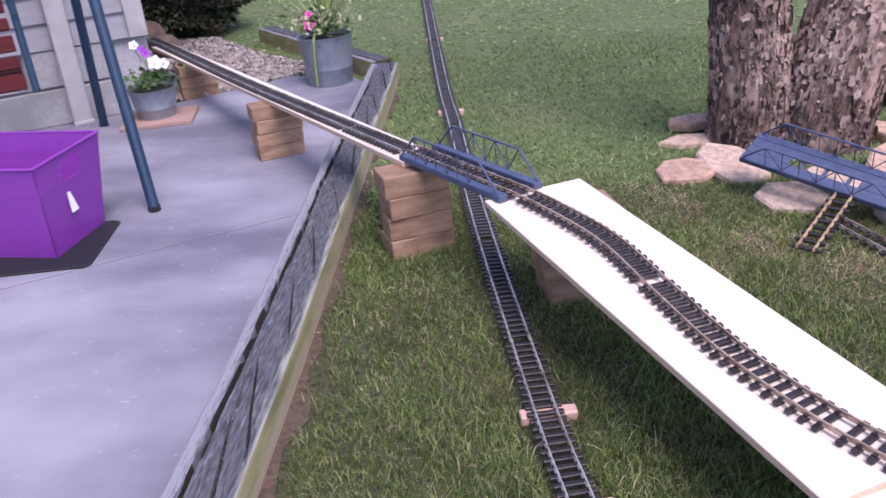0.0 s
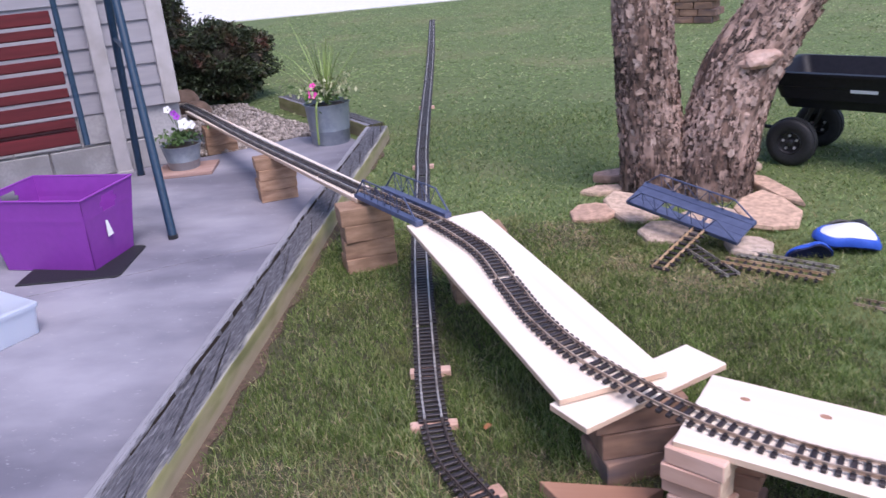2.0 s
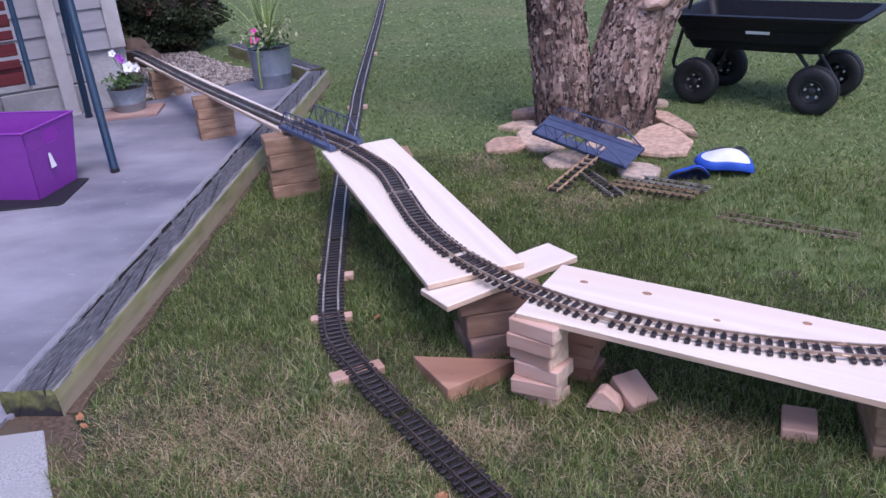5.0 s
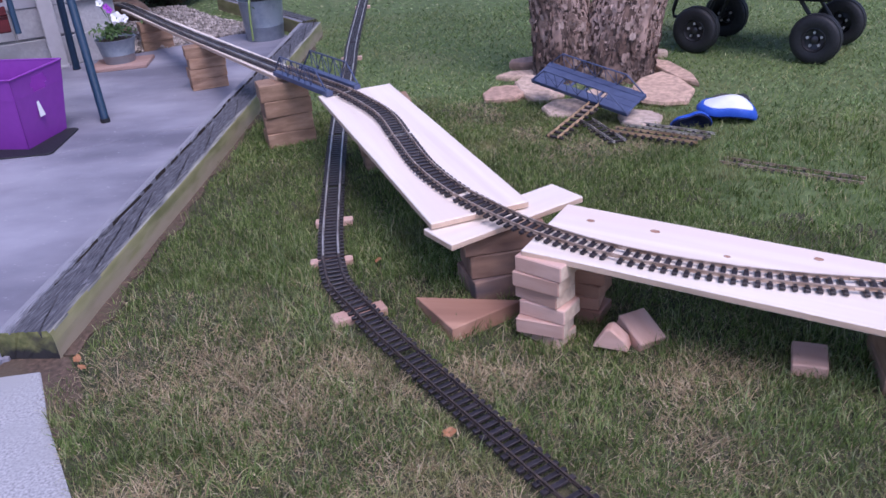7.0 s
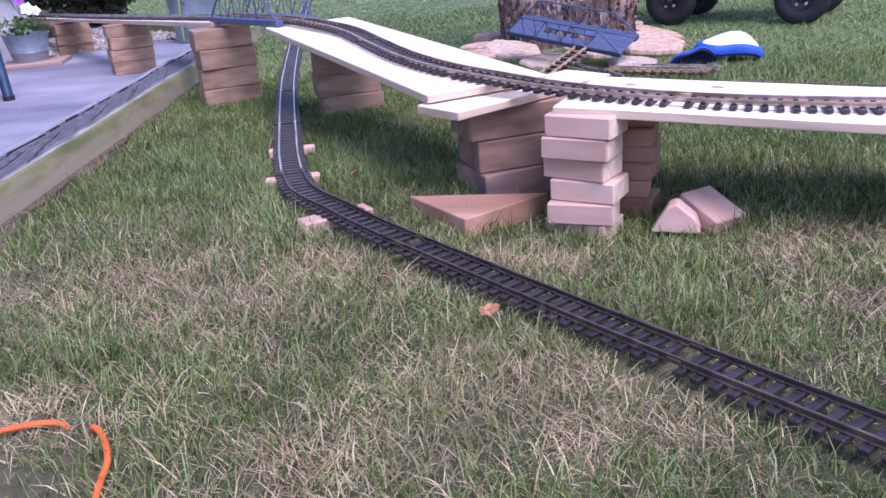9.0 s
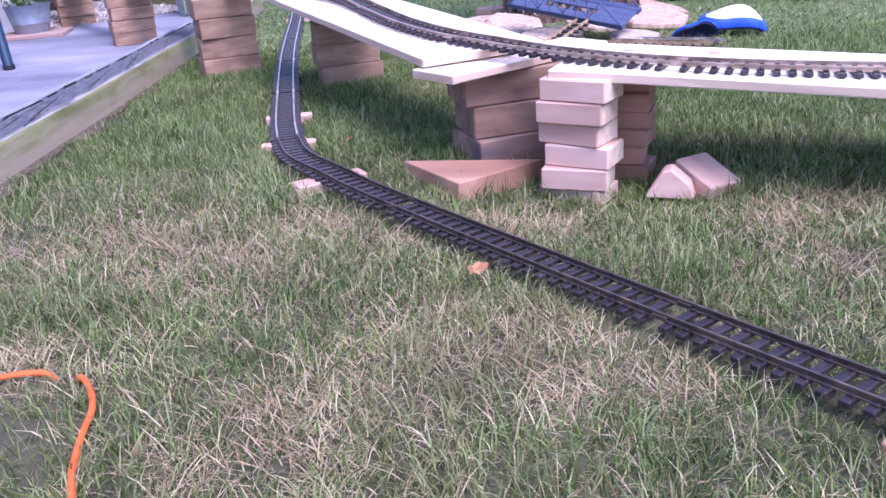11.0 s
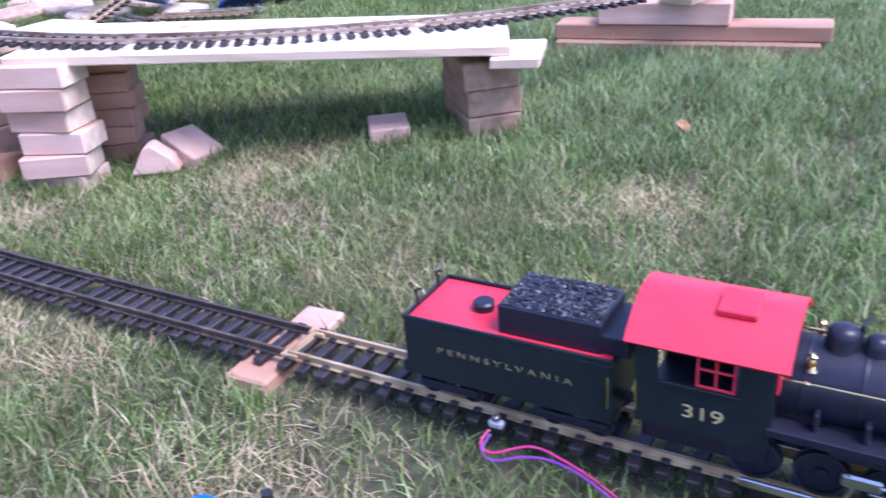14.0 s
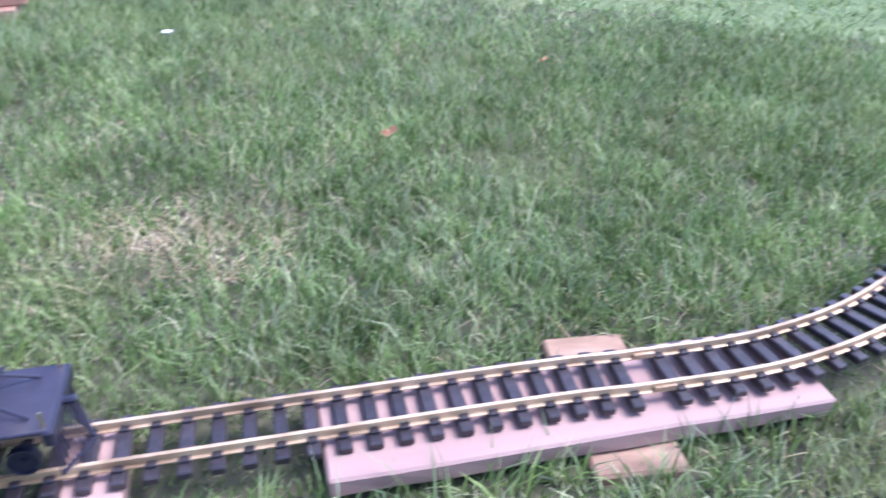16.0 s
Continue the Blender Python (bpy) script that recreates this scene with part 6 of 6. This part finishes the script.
def shrub(x, y, rx, ry, h, seed, n, label):
    """A clipped shrub: a solid dark core, added as filler, within a deep shell of single leaves."""
    g = np.random.default_rng(seed)
    s = thing("shrub", label, "shrub", pose(x, y, 0))
    part("stem", tube([(0, 0, -0.02), (0.01, 0, h * 0.4)], 0.03, 8, r_end=0.012), SHRUB_INNER, s)
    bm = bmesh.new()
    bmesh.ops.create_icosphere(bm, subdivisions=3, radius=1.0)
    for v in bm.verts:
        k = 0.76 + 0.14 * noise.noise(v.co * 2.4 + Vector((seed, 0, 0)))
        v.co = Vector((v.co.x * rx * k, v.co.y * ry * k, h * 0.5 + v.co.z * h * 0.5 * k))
    part("heart", bm, SHRUB_INNER, s)
    d = g.normal(0, 1, (n, 3))
    d /= np.linalg.norm(d, axis=1)[:, None]
    bump_ = 0.86 + 0.13 * np.sin(5 * d[:, 0] + seed) * np.sin(6 * d[:, 1]) + 0.10 * np.sin(9 * d[:, 2] + 4 * d[:, 0]) + g.normal(0, 0.06, n)
    p = d * bump_[:, None] * np.array([rx, ry, h * 0.5]) + np.array([0, 0, h * 0.5])
    p[:, 2] = np.maximum(p[:, 2], 0.03)
    u = d + g.normal(0, 0.8, (n, 3))
    u /= np.linalg.norm(u, axis=1)[:, None]
    w = np.cross(u, g.normal(0, 1, (n, 3)))
    w /= np.linalg.norm(w, axis=1)[:, None]
    sz = 0.017 * g.uniform(0.6, 1.5, (n, 1))
    v = np.stack([p - u * sz, p + w * sz * 0.5, p + u * sz, p - w * sz * 0.5], 1).reshape(-1, 3)
    ob = quads("leaves", v, n, SHRUB, s)
    ob["kind"] = "stuff"
    return s


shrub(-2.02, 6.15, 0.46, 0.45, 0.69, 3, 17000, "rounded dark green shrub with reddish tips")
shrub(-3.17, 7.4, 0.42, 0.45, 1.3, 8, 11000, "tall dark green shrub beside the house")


def rock(x, y, z, r, sq, material, label, seed):
    bm = bmesh.new()
    bmesh.ops.create_icosphere(bm, subdivisions=3, radius=1.0)
    for v in bm.verts:
        k = 1 + 0.22 * noise.noise(v.co * 1.4 + Vector((seed, 2, 0))) + 0.06 * noise.noise(v.co * 5)
        v.co = Vector((v.co.x * r * k, v.co.y * r * 0.8 * k, v.co.z * r * sq * k))
    return tagged(part("rock", bm, material, m=pose(x, y, z), smooth=True), label, "rock")


BROWNROCK = mat("brown rock", (0.13, 0.085, 0.06), (0.24, 0.16, 0.12), 14, 0.9, bump=0.6)
rock(-1.97, 5.32, 0.10, 0.100, 0.8, BROWNROCK, "brown boulder at the house corner", 2)
rock(-2.2, 5.62, 0.12, 0.13, 0.9, BROWNROCK, "tan boulder behind the house corner", 5)
rock(-1.86, 4.72, 0.05, 0.07, 0.8, BROWNROCK, "small brown rock under the track end", 6)
tagged(part("gravel_bed", prism([(-1.62, 4.16), (-1.35, 4.255), (-0.97, 4.56), (-0.62, 4.50), (-1.35, 5.35), (-1.9, 6.0), (-2.6, 6.0), (-2.0, 4.9)], -0.02, 0.006), DIRT_AND_CRACK), "dark soil bed under gravel", "bed", kind="structure")
PEBBLE = mat("gravel pebbles", (0.19, 0.16, 0.14), (0.44, 0.385, 0.35), 30, 0.8, bump=0.2, island=0.45, world_space=True)
g = np.random.default_rng(11)
bm = bmesh.new()
bmesh.ops.create_icosphere(bm, subdivisions=1, radius=1.0)
bv = np.array([v.co[:] for v in bm.verts])
bf = np.array([[v.index for v in f.verts] for f in bm.faces])
bm.free()


def inside(x, y, poly):
    k, hit = len(poly), np.zeros(len(x), bool)
    for i in range(k):
        (x0, y0), (x1, y1) = poly[i], poly[(i + 1) % k]
        c = (y0 > y) != (y1 > y)
        hit ^= c & (x < (x1 - x0) * (y - y0) / ((y1 - y0) or 1e-9) + x0)
    return hit


BED = [(-1.6, 4.2), (-1.35, 4.265), (-0.97, 4.57), (-0.64, 4.52), (-1.35, 5.3), (-1.8, 5.9), (-2.4, 5.9), (-2.0, 4.9)]
x, y = g.uniform(-2.4, -0.6, 9000), g.uniform(4.2, 5.9, 9000)
ok = inside(x, y, BED)
x, y = x[ok][:3400], y[ok][:3400]
n = len(x)
s = g.uniform(0.008, 0.02, n)
vv = bv[None] * (s[:, None, None] * g.uniform(0.6, 1.2, (n, 1, 3))) * (1 + g.uniform(-0.15, 0.15, (n, len(bv), 1)))
vv[:, :, 0] += x[:, None]
vv[:, :, 1] += y[:, None]
vv[:, :, 2] += 0.008 + g.uniform(0, 0.015, n)[:, None]
me = bpy.data.meshes.new("gravel")
me.from_pydata(vv.reshape(-1, 3).tolist(), [], (bf[None] + (np.arange(n) * len(bv))[:, None, None]).reshape(-1, 3).tolist())
me.materials.append(PEBBLE)
tagged(new("gravel", me), "mixed tan and grey pebble gravel in the bed", "gravel", kind="stuff")

# ---- grass ----
BLADE = ramp_mat("grass blades", ((0.0, (0.050, 0.078, 0.018)), (0.35, (0.112, 0.172, 0.038)), (0.66, (0.190, 0.265, 0.070)), (0.86, (0.31, 0.36, 0.145)), (1.0, (0.48, 0.43, 0.24))), 0.55, False, (0.42, 0.35, 0.18), 2.1, 0.60, 0.55, 0, 5.0, 0.32, 0.2, (0.50, 0.52, 0.34))
BLADE_LUSH = ramp_mat("fresh grass blades", ((0.0, (0.050, 0.084, 0.020)), (0.35, (0.122, 0.192, 0.046)), (0.66, (0.215, 0.305, 0.092)), (0.86, (0.33, 0.40, 0.175)), (1.0, (0.49, 0.47, 0.28))), 0.55, False, (0.38, 0.39, 0.17), 2.1, 0.60, 0.5, 0, 5.0, 0.32, 0.2, (0.52, 0.57, 0.39))
# lighter copy of the blade colours, painting in the open lawn's brighter light
BLADE_SUNLIT = ramp_mat("grass blades coloured as sunlit", ((0.0, (0.115, 0.182, 0.063)), (0.4, (0.21, 0.305, 0.115)), (0.8, (0.315, 0.405, 0.178)), (1.0, (0.48, 0.48, 0.28))), 0.55, False, (0.38, 0.37, 0.21), 0.6, 0.58, 0.5, 0, 3.0, 0.34, 0.2)
STRAW = ramp_mat("dry straw blades", ((0.0, (0.27, 0.185, 0.10)), (0.5, (0.44, 0.345, 0.20)), (1.0, (0.62, 0.52, 0.345))), 0.6, False, None, 1.0, 0.6, 0.6, 0, 5.0, 0.2, 0.2)

LINE = np.array([tuple(p)[:2] for p in spline(LOWER_A[4:], 0.03) + spline(LOWER_B, 0.03) + spline(LOWER_C, 0.03)])


def pressed(x, y):
    """How tall the grass stands: pressed down by the track that lies on it."""
    tall = np.ones(len(x))
    for k in range(0, len(x), 20000):
        d = np.min(np.hypot(x[k:k + 20000, None] - LINE[:, 0], y[k:k + 20000, None] - LINE[:, 1]), 1)
        tall[k:k + 20000] = np.clip((d - 0.030) / 0.035, 0.30, 1)
    return tall



# footprints of things that lie on the lawn, as (x, y, half length, half width, yaw)
LYING = ((1.823, -1.371, 0.235, 0.058, -53.7), (1.858, -1.396, 0.045, 0.10, -59), (1.130, -0.414, 0.028, 0.046, -52), (1.196, -0.354, 0.028, 0.042, -50), (1.575, -1.03, 0.022, 0.085, -52),
         (0.316, 0.93, 0.067, 0.017, 8), (0.276, 1.235, 0.065, 0.017, 7), (0.0, 3.62, 0.062, 0.017, 6), (0.447, 0.60, 0.077, 0.025, 27), (1.572, 0.305, 0.03, 0.052, 8),
         (0.968, 0.535, 0.065, 0.042, -32), (1.065, 0.655, 0.07, 0.042, -24), (0.86, 0.80, 0.115, 0.07, 20), (0.405, 1.83, 0.1, 0.065, 14), (-0.075, 2.165, 0.1, 0.055, 22), (1.755, 0.255, 0.095, 0.05, 78),
         (0.75, 0.595, 0.10, 0.04, 0), (2.45, 0.465, 0.32, 0.055, -47), (1.118, 0.462, 0.035, 0.02, -28), (1.19, 0.452, 0.045, 0.038, -48), (1.36, 2.97, 0.30, 0.2, 0))


def clear_of_things(x, y):
    ok = np.ones(len(x), bool)
    for cx, cy, hl, hw, yaw in LYING:
        c, s_ = math.cos(radians(yaw)), math.sin(radians(yaw))
        u, w = (x - cx) * c + (y - cy) * s_, (y - cy) * c - (x - cx) * s_
        ok &= (np.abs(u) > hl) | (np.abs(w) > hw)
    return ok


def lawn(name, n, rect, length, width, material, seed, label, keep, lie=0.9, lean=0.72, least=0.08, tuft=0):
    """Single blades of grass, each bent over once, over a stretch of ground, in tufts of so many where they grow so."""
    g = np.random.default_rng(seed)
    x, y = g.uniform(rect[0], rect[2], n), g.uniform(rect[1], rect[3], n)
    way = g.uniform(0, 2 * np.pi, n)
    tall = np.ones(n)
    if tuft:
        k = np.arange(n) // tuft
        in_tuft = g.uniform(0, 1, n) < 0.62
        x, y = np.where(in_tuft, x[k] + g.normal(0, 0.009, n), x), np.where(in_tuft, y[k] + g.normal(0, 0.009, n), y)
        way = np.where(in_tuft, way[k] + g.normal(0, 0.9, n), way)
        tall = np.where(in_tuft, g.uniform(0.75, 1.35, n)[k], 1.0)
    edge = np.minimum(np.minimum(rect[2] - x, rect[3] - y), y - rect[1]) / 0.5
    ok = keep(x, y, g) & (g.uniform(0, 1, n) < edge) & clear_of_things(x, y) & ~inside(x, y, PATIO_OUT) & ~inside(x, y, BED) & ~inside(x, y, PATH_OUT) & ~((np.abs(x + 0.405) < 0.095) & (y > 0.36) & (y < 4.4))
    x, y = x[ok], y[ok]
    n = len(x)
    a = way[ok] + 1.5 * fuzz(x, y, 5.0, 2.0)
    ln_ = length * g.uniform(0.45, 1.2, n) * (0.75 + 0.5 * fuzz(x, y, 3.1, 4.0)) * tall[ok] * pressed(x, y)
    if material is not STRAW:
        ln_ = ln_ * (1 - 0.38 * tan_patch(x, y))
    tilt = np.abs(g.normal(0, lean, n)) + least
    tilt = np.minimum(tilt, 1.35)
    bend = tilt + g.uniform(0.1, lie, n)
    dx, dy = np.cos(a), np.sin(a)
    w = width * g.uniform(0.6, 1.3, n)
    face = g.uniform(0, 2 * np.pi, n)
    sx, sy = np.cos(face) * w, np.sin(face) * w
    h1 = ln_ * 0.55
    mx, my, mz = x + dx * h1 * np.sin(tilt), y + dy * h1 * np.sin(tilt), h1 * np.cos(tilt) - 0.004
    h2 = ln_ * 0.45
    tx, ty, tz = mx + dx * h2 * np.sin(bend), my + dy * h2 * np.sin(bend), mz + h2 * np.cos(bend)
    z0 = np.full(n, -0.006)
    v = np.stack([np.stack([x - sx, y - sy, z0], 1), np.stack([x + sx, y + sy, z0], 1), np.stack([mx + sx * 0.8, my + sy * 0.8, mz], 1), np.stack([mx - sx * 0.8, my - sy * 0.8, mz], 1), np.stack([tx, ty, np.maximum(tz, 0.003)], 1)], 1).reshape(-1, 3)
    idx = (np.array([0, 1, 2, 3, 3, 2, 4])[None] + 5 * np.arange(n)[:, None]).astype(np.int32)
    v[:, 2] += np.repeat(np.where((x < 4) & (y < 3) & (y > -3), ground_z(x, y), 0.0), 5)
    me = bpy.data.meshes.new(name)
    me.vertices.add(5 * n)
    me.vertices.foreach_set("co", v.astype(np.float32).ravel())
    me.loops.add(7 * n)
    me.loops.foreach_set("vertex_index", idx.ravel())
    me.polygons.add(2 * n)
    me.polygons.foreach_set("loop_start", (np.array([0, 4])[None] + 7 * np.arange(n)[:, None]).astype(np.int32).ravel())
    me.update(calc_edges=True)
    me.materials.append(material)
    return tagged(new(name, me), label, "grass", kind="stuff")


PATIO_OUT = [(-0.47, 0.40), (-0.40, 4.3), (-0.62, 4.5), (-0.95, 4.6), (-1.35, 4.25), (-1.6, 4.1), (-3.6, 2.9), (-3.8, 0.3)]
PATH_OUT = [(-0.375, 0.40), (-0.25, 0.17), (-0.06, -0.11), (0.1, -0.34), (-0.9, -1.1), (-1.7, -0.4), (-1.7, 0.5)]


def beside(x, y):
    """A strip of grass thinned and darkened to imitate shade along the near side of the straight track."""
    off = -0.816 * (x - 1.33) - 0.578 * (y + 0.64)
    along = 0.578 * (x - 1.33) - 0.816 * (y + 0.64)
    return np.exp(-((off - 0.12) / 0.10) ** 2) * np.clip((along + 0.25) / 0.15, 0, 1) * np.clip((1.1 - along) / 0.2, 0, 1)


def worn(x, y):
    """Thin grass along the timber and round the end of the path, where bare soil shows."""
    edge = np.clip((x + 0.33) / 0.09, 0.05, 1)
    spot = 1 - 0.85 * np.exp(-((x - 0.06) / 0.22) ** 2 - ((y + 0.30) / 0.17) ** 2) - 0.8 * np.exp(-((x + 0.2) / 0.14) ** 2 - ((y - 0.38) / 0.12) ** 2)
    # beside() thins the strip by the track to imitate its shade
    return np.clip(np.where(y > 0.3, edge, 1) * spot * (1 - 0.50 * beside(x, y)), 0.05, 1)


def green_near(x, y, g):
    bare = fuzz(x, y, 2.3, 1.0)
    return g.uniform(0, 1, len(x)) < np.clip(1.5 - 1.15 * bare, 0.35, 1) * (1 - 0.62 * tan_patch(x, y)) * worn(x, y)


TAN = ((0.16, 0.36, 0.17), (0.32, 0.24, 0.18), (0.80, -0.21, 0.10), (0.62, -0.05, 0.07), (0.93, -0.24, 0.08), (0.58, 0.27, 0.08), (1.25, -0.02, 0.11), (-0.10, 0.32, 0.16), (0.40, 0.34, 0.13), (0.82, 0.30, 0.12),
       (1.75, -0.34, 0.11), (1.95, -0.82, 0.13), (1.45, -0.55, 0.12), (1.2, 1.9, 0.22), (0.1, -0.1, 0.12), (1.1, -0.62, 0.12), (0.45, -0.3, 0.14), (1.3, 0.28, 0.12), (1.05, 2.05, 0.20), (1.36, 1.86, 0.18), (0.80, 2.35, 0.16))


def tan_patch(x, y):
    """How far the grass has died back to straw: worn places in the lawn."""
    v = 0.0
    sx, sy = x + 0.10 * (fuzz(x, y, 13.0, 3.0) - 0.5), y + 0.12 * (fuzz(y, x, 11.0, 5.0) - 0.5)
    ragged = 0.55 + 0.8 * fuzz(x, y, 9.0, 1.0)
    for k, (px, py, r) in enumerate(TAN):
        v = np.maximum(v, np.exp(-((sx - px) ** 2 + ((sy - py) * (0.8 + 0.1 * (k % 5))) ** 2) / (r * ragged) ** 2))
    return v * np.clip(0.35 + 1.1 * fuzz(x, y, 31.0, 2.0), 0.3, 1)


def front_worn(x, y):
    return np.exp(-((x - 0.75) / 0.65) ** 2 - ((y + 0.05) / 0.42) ** 2)


def dry_near(x, y, g):
    tan = tan_patch(x, y)
    much = np.clip(0.08 + 0.24 * fuzz(x, y, 2.3, 1.0) * (y < 0.8) + 0.30 * front_worn(x, y) + 0.6 * tan, 0.0, 1) * (1 - 0.85 * beside(x, y))
    return g.uniform(0, 1, len(x)) < much * (1 - 0.55 * lush(x, y) * (tan < 0.3)) * worn(x, y)


def lush(x, y):
    """Where the lawn grows fresh and green, away from the worn front."""
    # beside() adds darker green blades where the strip imitates shade
    return np.clip((x - 1.45) / 0.5 + 0.4 + 1.6 * (fuzz(x, y, 2.7, 7.0) - 0.5) + 0.7 * beside(x, y), 0.12, 1)


def beyond(x, y, g):
    """The lawn past the near stretch, thinning out towards it."""
    d = np.maximum(np.maximum((y - 1.5) / 0.6, (x - 2.75) / 0.6), (-1.85 - y) / 0.6)
    return g.uniform(0, 1, len(x)) < np.clip(d, 0, 1) * np.clip((5.3 - x) / 0.6, 0, 1) * np.clip((y + 2.4) / 0.4, 0, 1)


NEAR = (-0.45, -2.1, 3.35, 1.25)


def in_walk(x, y):
    """The stretch of lawn that is seen from close by."""
    return (y > -1.0) | (x > 1.0)


lawn("grass", 430000, NEAR, 0.045, 0.00098, BLADE, 1, "short green lawn grass in uneven tufts", lambda x, y, g: in_walk(x, y) & green_near(x, y, g) & (g.uniform(0, 1, len(x)) > lush(x, y)), 1.0, 0.62, 0.08, 14)
lawn("grass", 480000, NEAR, 0.048, 0.00105, BLADE_LUSH, 12, "fresh green lawn grass in uneven tufts", lambda x, y, g: in_walk(x, y) & green_near(x, y, g) & (g.uniform(0, 1, len(x)) < lush(x, y)), 1.0, 0.62, 0.08, 14)
lawn("dry_grass", 400000, NEAR, 0.048, 0.00085, STRAW, 2, "dry straw coloured blades among the lawn", lambda x, y, g: in_walk(x, y) & dry_near(x, y, g), 0.6, 0.5, 0.65, 8)
lawn("grass", 280000, (-0.45, 0.35, 1.75, 2.75), 0.034, 0.00110, BLADE, 9, "short dense green lawn grass beside the timber", lambda x, y, g: (y > 0.8) & green_near(x, y, g), 0.9, 0.7, 0.12, 12)
lawn("grass", 55000, (1.0, 0.55, 3.3, 2.4), 0.038, 0.0014, BLADE, 13, "short green lawn grass under the boards", lambda x, y, g: (y > 0.8) & (x > 1.3) & green_near(x, y, g), 0.9, 0.6, 0.08, 12)
lawn("dry_grass", 60000, (-0.45, 0.55, 3.3, 2.3), 0.045, 0.0011, STRAW, 10, "dry blades in the lawn under the boards", lambda x, y, g: (y > 0.8) & dry_near(x, y, g), 0.6, 0.6, 0.5)
lawn("grass", 40000, (-0.45, -2.4, 3.3, -0.9), 0.042, 0.0016, BLADE, 11, "short green lawn grass before the track", lambda x, y, g: (y < -1.3) & green_near(x, y, g), 0.9, 0.6, 0.08, 12)
lawn("grass", 115000, (-0.45, -2.4, 5.2, 5.2), 0.040, 0.0022, BLADE, 3, "short green lawn grass round the tree", beyond, 0.6, 0.4, 0.55)
lawn("grass", 140000, (-0.45, -2.4, 5.2, 5.2), 0.04, 0.0030, BLADE_SUNLIT, 6, "light green blades coloured as sunlit round the tree", beyond, 0.3, 0.2, 0.95)
lawn("dry_grass", 16000, (-0.45, 2.0, 4.0, 4.5), 0.05, 0.0013, STRAW, 4, "dry blades in the lawn round the tree", dry_near, 0.6, 0.5, 0.75)
lawn("grass", 105000, (-3.5, 4.4, 7.0, 14.5), 0.042, 0.0095, BLADE_SUNLIT, 5, "short green lawn grass farther off, coloured as sunlit", lambda x, y, g: (y > 5.1) | (x > 6.3), 0.2, 0.12, 1.15)
lawn("dry_grass", 120000, (-0.35, -1.3, 2.4, 1.1), 0.052, 0.00085, STRAW, 7, "matted dead straw in the worn places", lambda x, y, g: g.uniform(0, 1, len(x)) < tan_patch(x, y) ** 1.3, 0.35, 0.22, 0.98)
lawn("grass", 45000, (-5.0, -7.0, 9.0, 4.0), 0.045, 0.0055, BLADE, 8, "lawn grass farther round the garden", lambda x, y, g: (x < -0.5) | (x > 4.9) | (y < -2.1), 0.5, 0.4, 0.6)
lawn("dry_grass", 45000, (0.55, 1.2, 2.1, 2.9), 0.045, 0.0012, STRAW, 14, "dead straw worn bare before the tree", lambda x, y, g: g.uniform(0, 1, len(x)) < tan_patch(x, y), 0.35, 0.25, 0.95)
LEAF_DRY = mat("dry leaf", (0.28, 0.115, 0.045), (0.42, 0.20, 0.095), 50, 0.7, bump=0.2)
for i, (x, y, r) in enumerate(((0.72, 0.06, 0.018), (2.01, -0.065, 0.02), (-0.28, 0.41, 0.015), (-0.25, 0.37, 0.014), (2.78, -1.04, 0.018), (2.33, -0.93, 0.018), (0.47, 0.9, 0.018), (0.04, -0.24, 0.016), (-0.02, -0.3, 0.016))):
    q = random.Random(i)
    bm = bmesh.new()
    ring = [bm.verts.new((r * (0.7 + 0.3 * abs(math.cos(2.5 * a))) * math.cos(a), 0.75 * r * (0.7 + 0.3 * abs(math.cos(2.5 * a))) * math.sin(a), q.uniform(0, 0.35) * r)) for a in np.linspace(0, 2 * math.pi, 17)[:-1]]
    c = bm.verts.new((0, 0, 0))
    for j in range(16):
        bm.faces.new((c, ring[j], ring[(j + 1) % 16]))
    tagged(part("fallen_leaf", bm, LEAF_DRY, m=pose(x, y, 0.024, 20, -15, 50 * i)), "curled orange brown fallen leaf", "leaf", "fallen leaves")
tagged(part("petal", lathe([(0.001, 0.0), (0.007, 0.003), (0.012, 0.008)], 10, cap=False), PETAL_W, m=pose(2.638, -0.242, 0.02)), "white fallen petal on the grass", "petal")
BLUE_CAP = mat("bright blue plastic", (0.01, 0.10, 0.50), (0.015, 0.14, 0.60), 40, 0.4, bump=0.03)
# unidentified round blue plastic object, shaped as a low dome
tagged(part("plastic_ball", lathe([(0.020, 0.0), (0.021, 0.010), (0.019, 0.022), (0.013, 0.029), (0.001, 0.031)], 20, m=pose(1.012, -0.632, 0.004)), BLUE_CAP, smooth=True), "unidentified round bright blue plastic dome in the grass", "ball")
tagged(part("ground_stake", tube([(1.062, -0.690, -0.03), (1.062, -0.690, 0.062), (1.063, -0.690, 0.070)], 0.007, 10, r_end=0.005), BLACK), "short black stake stuck in the grass", "stake")
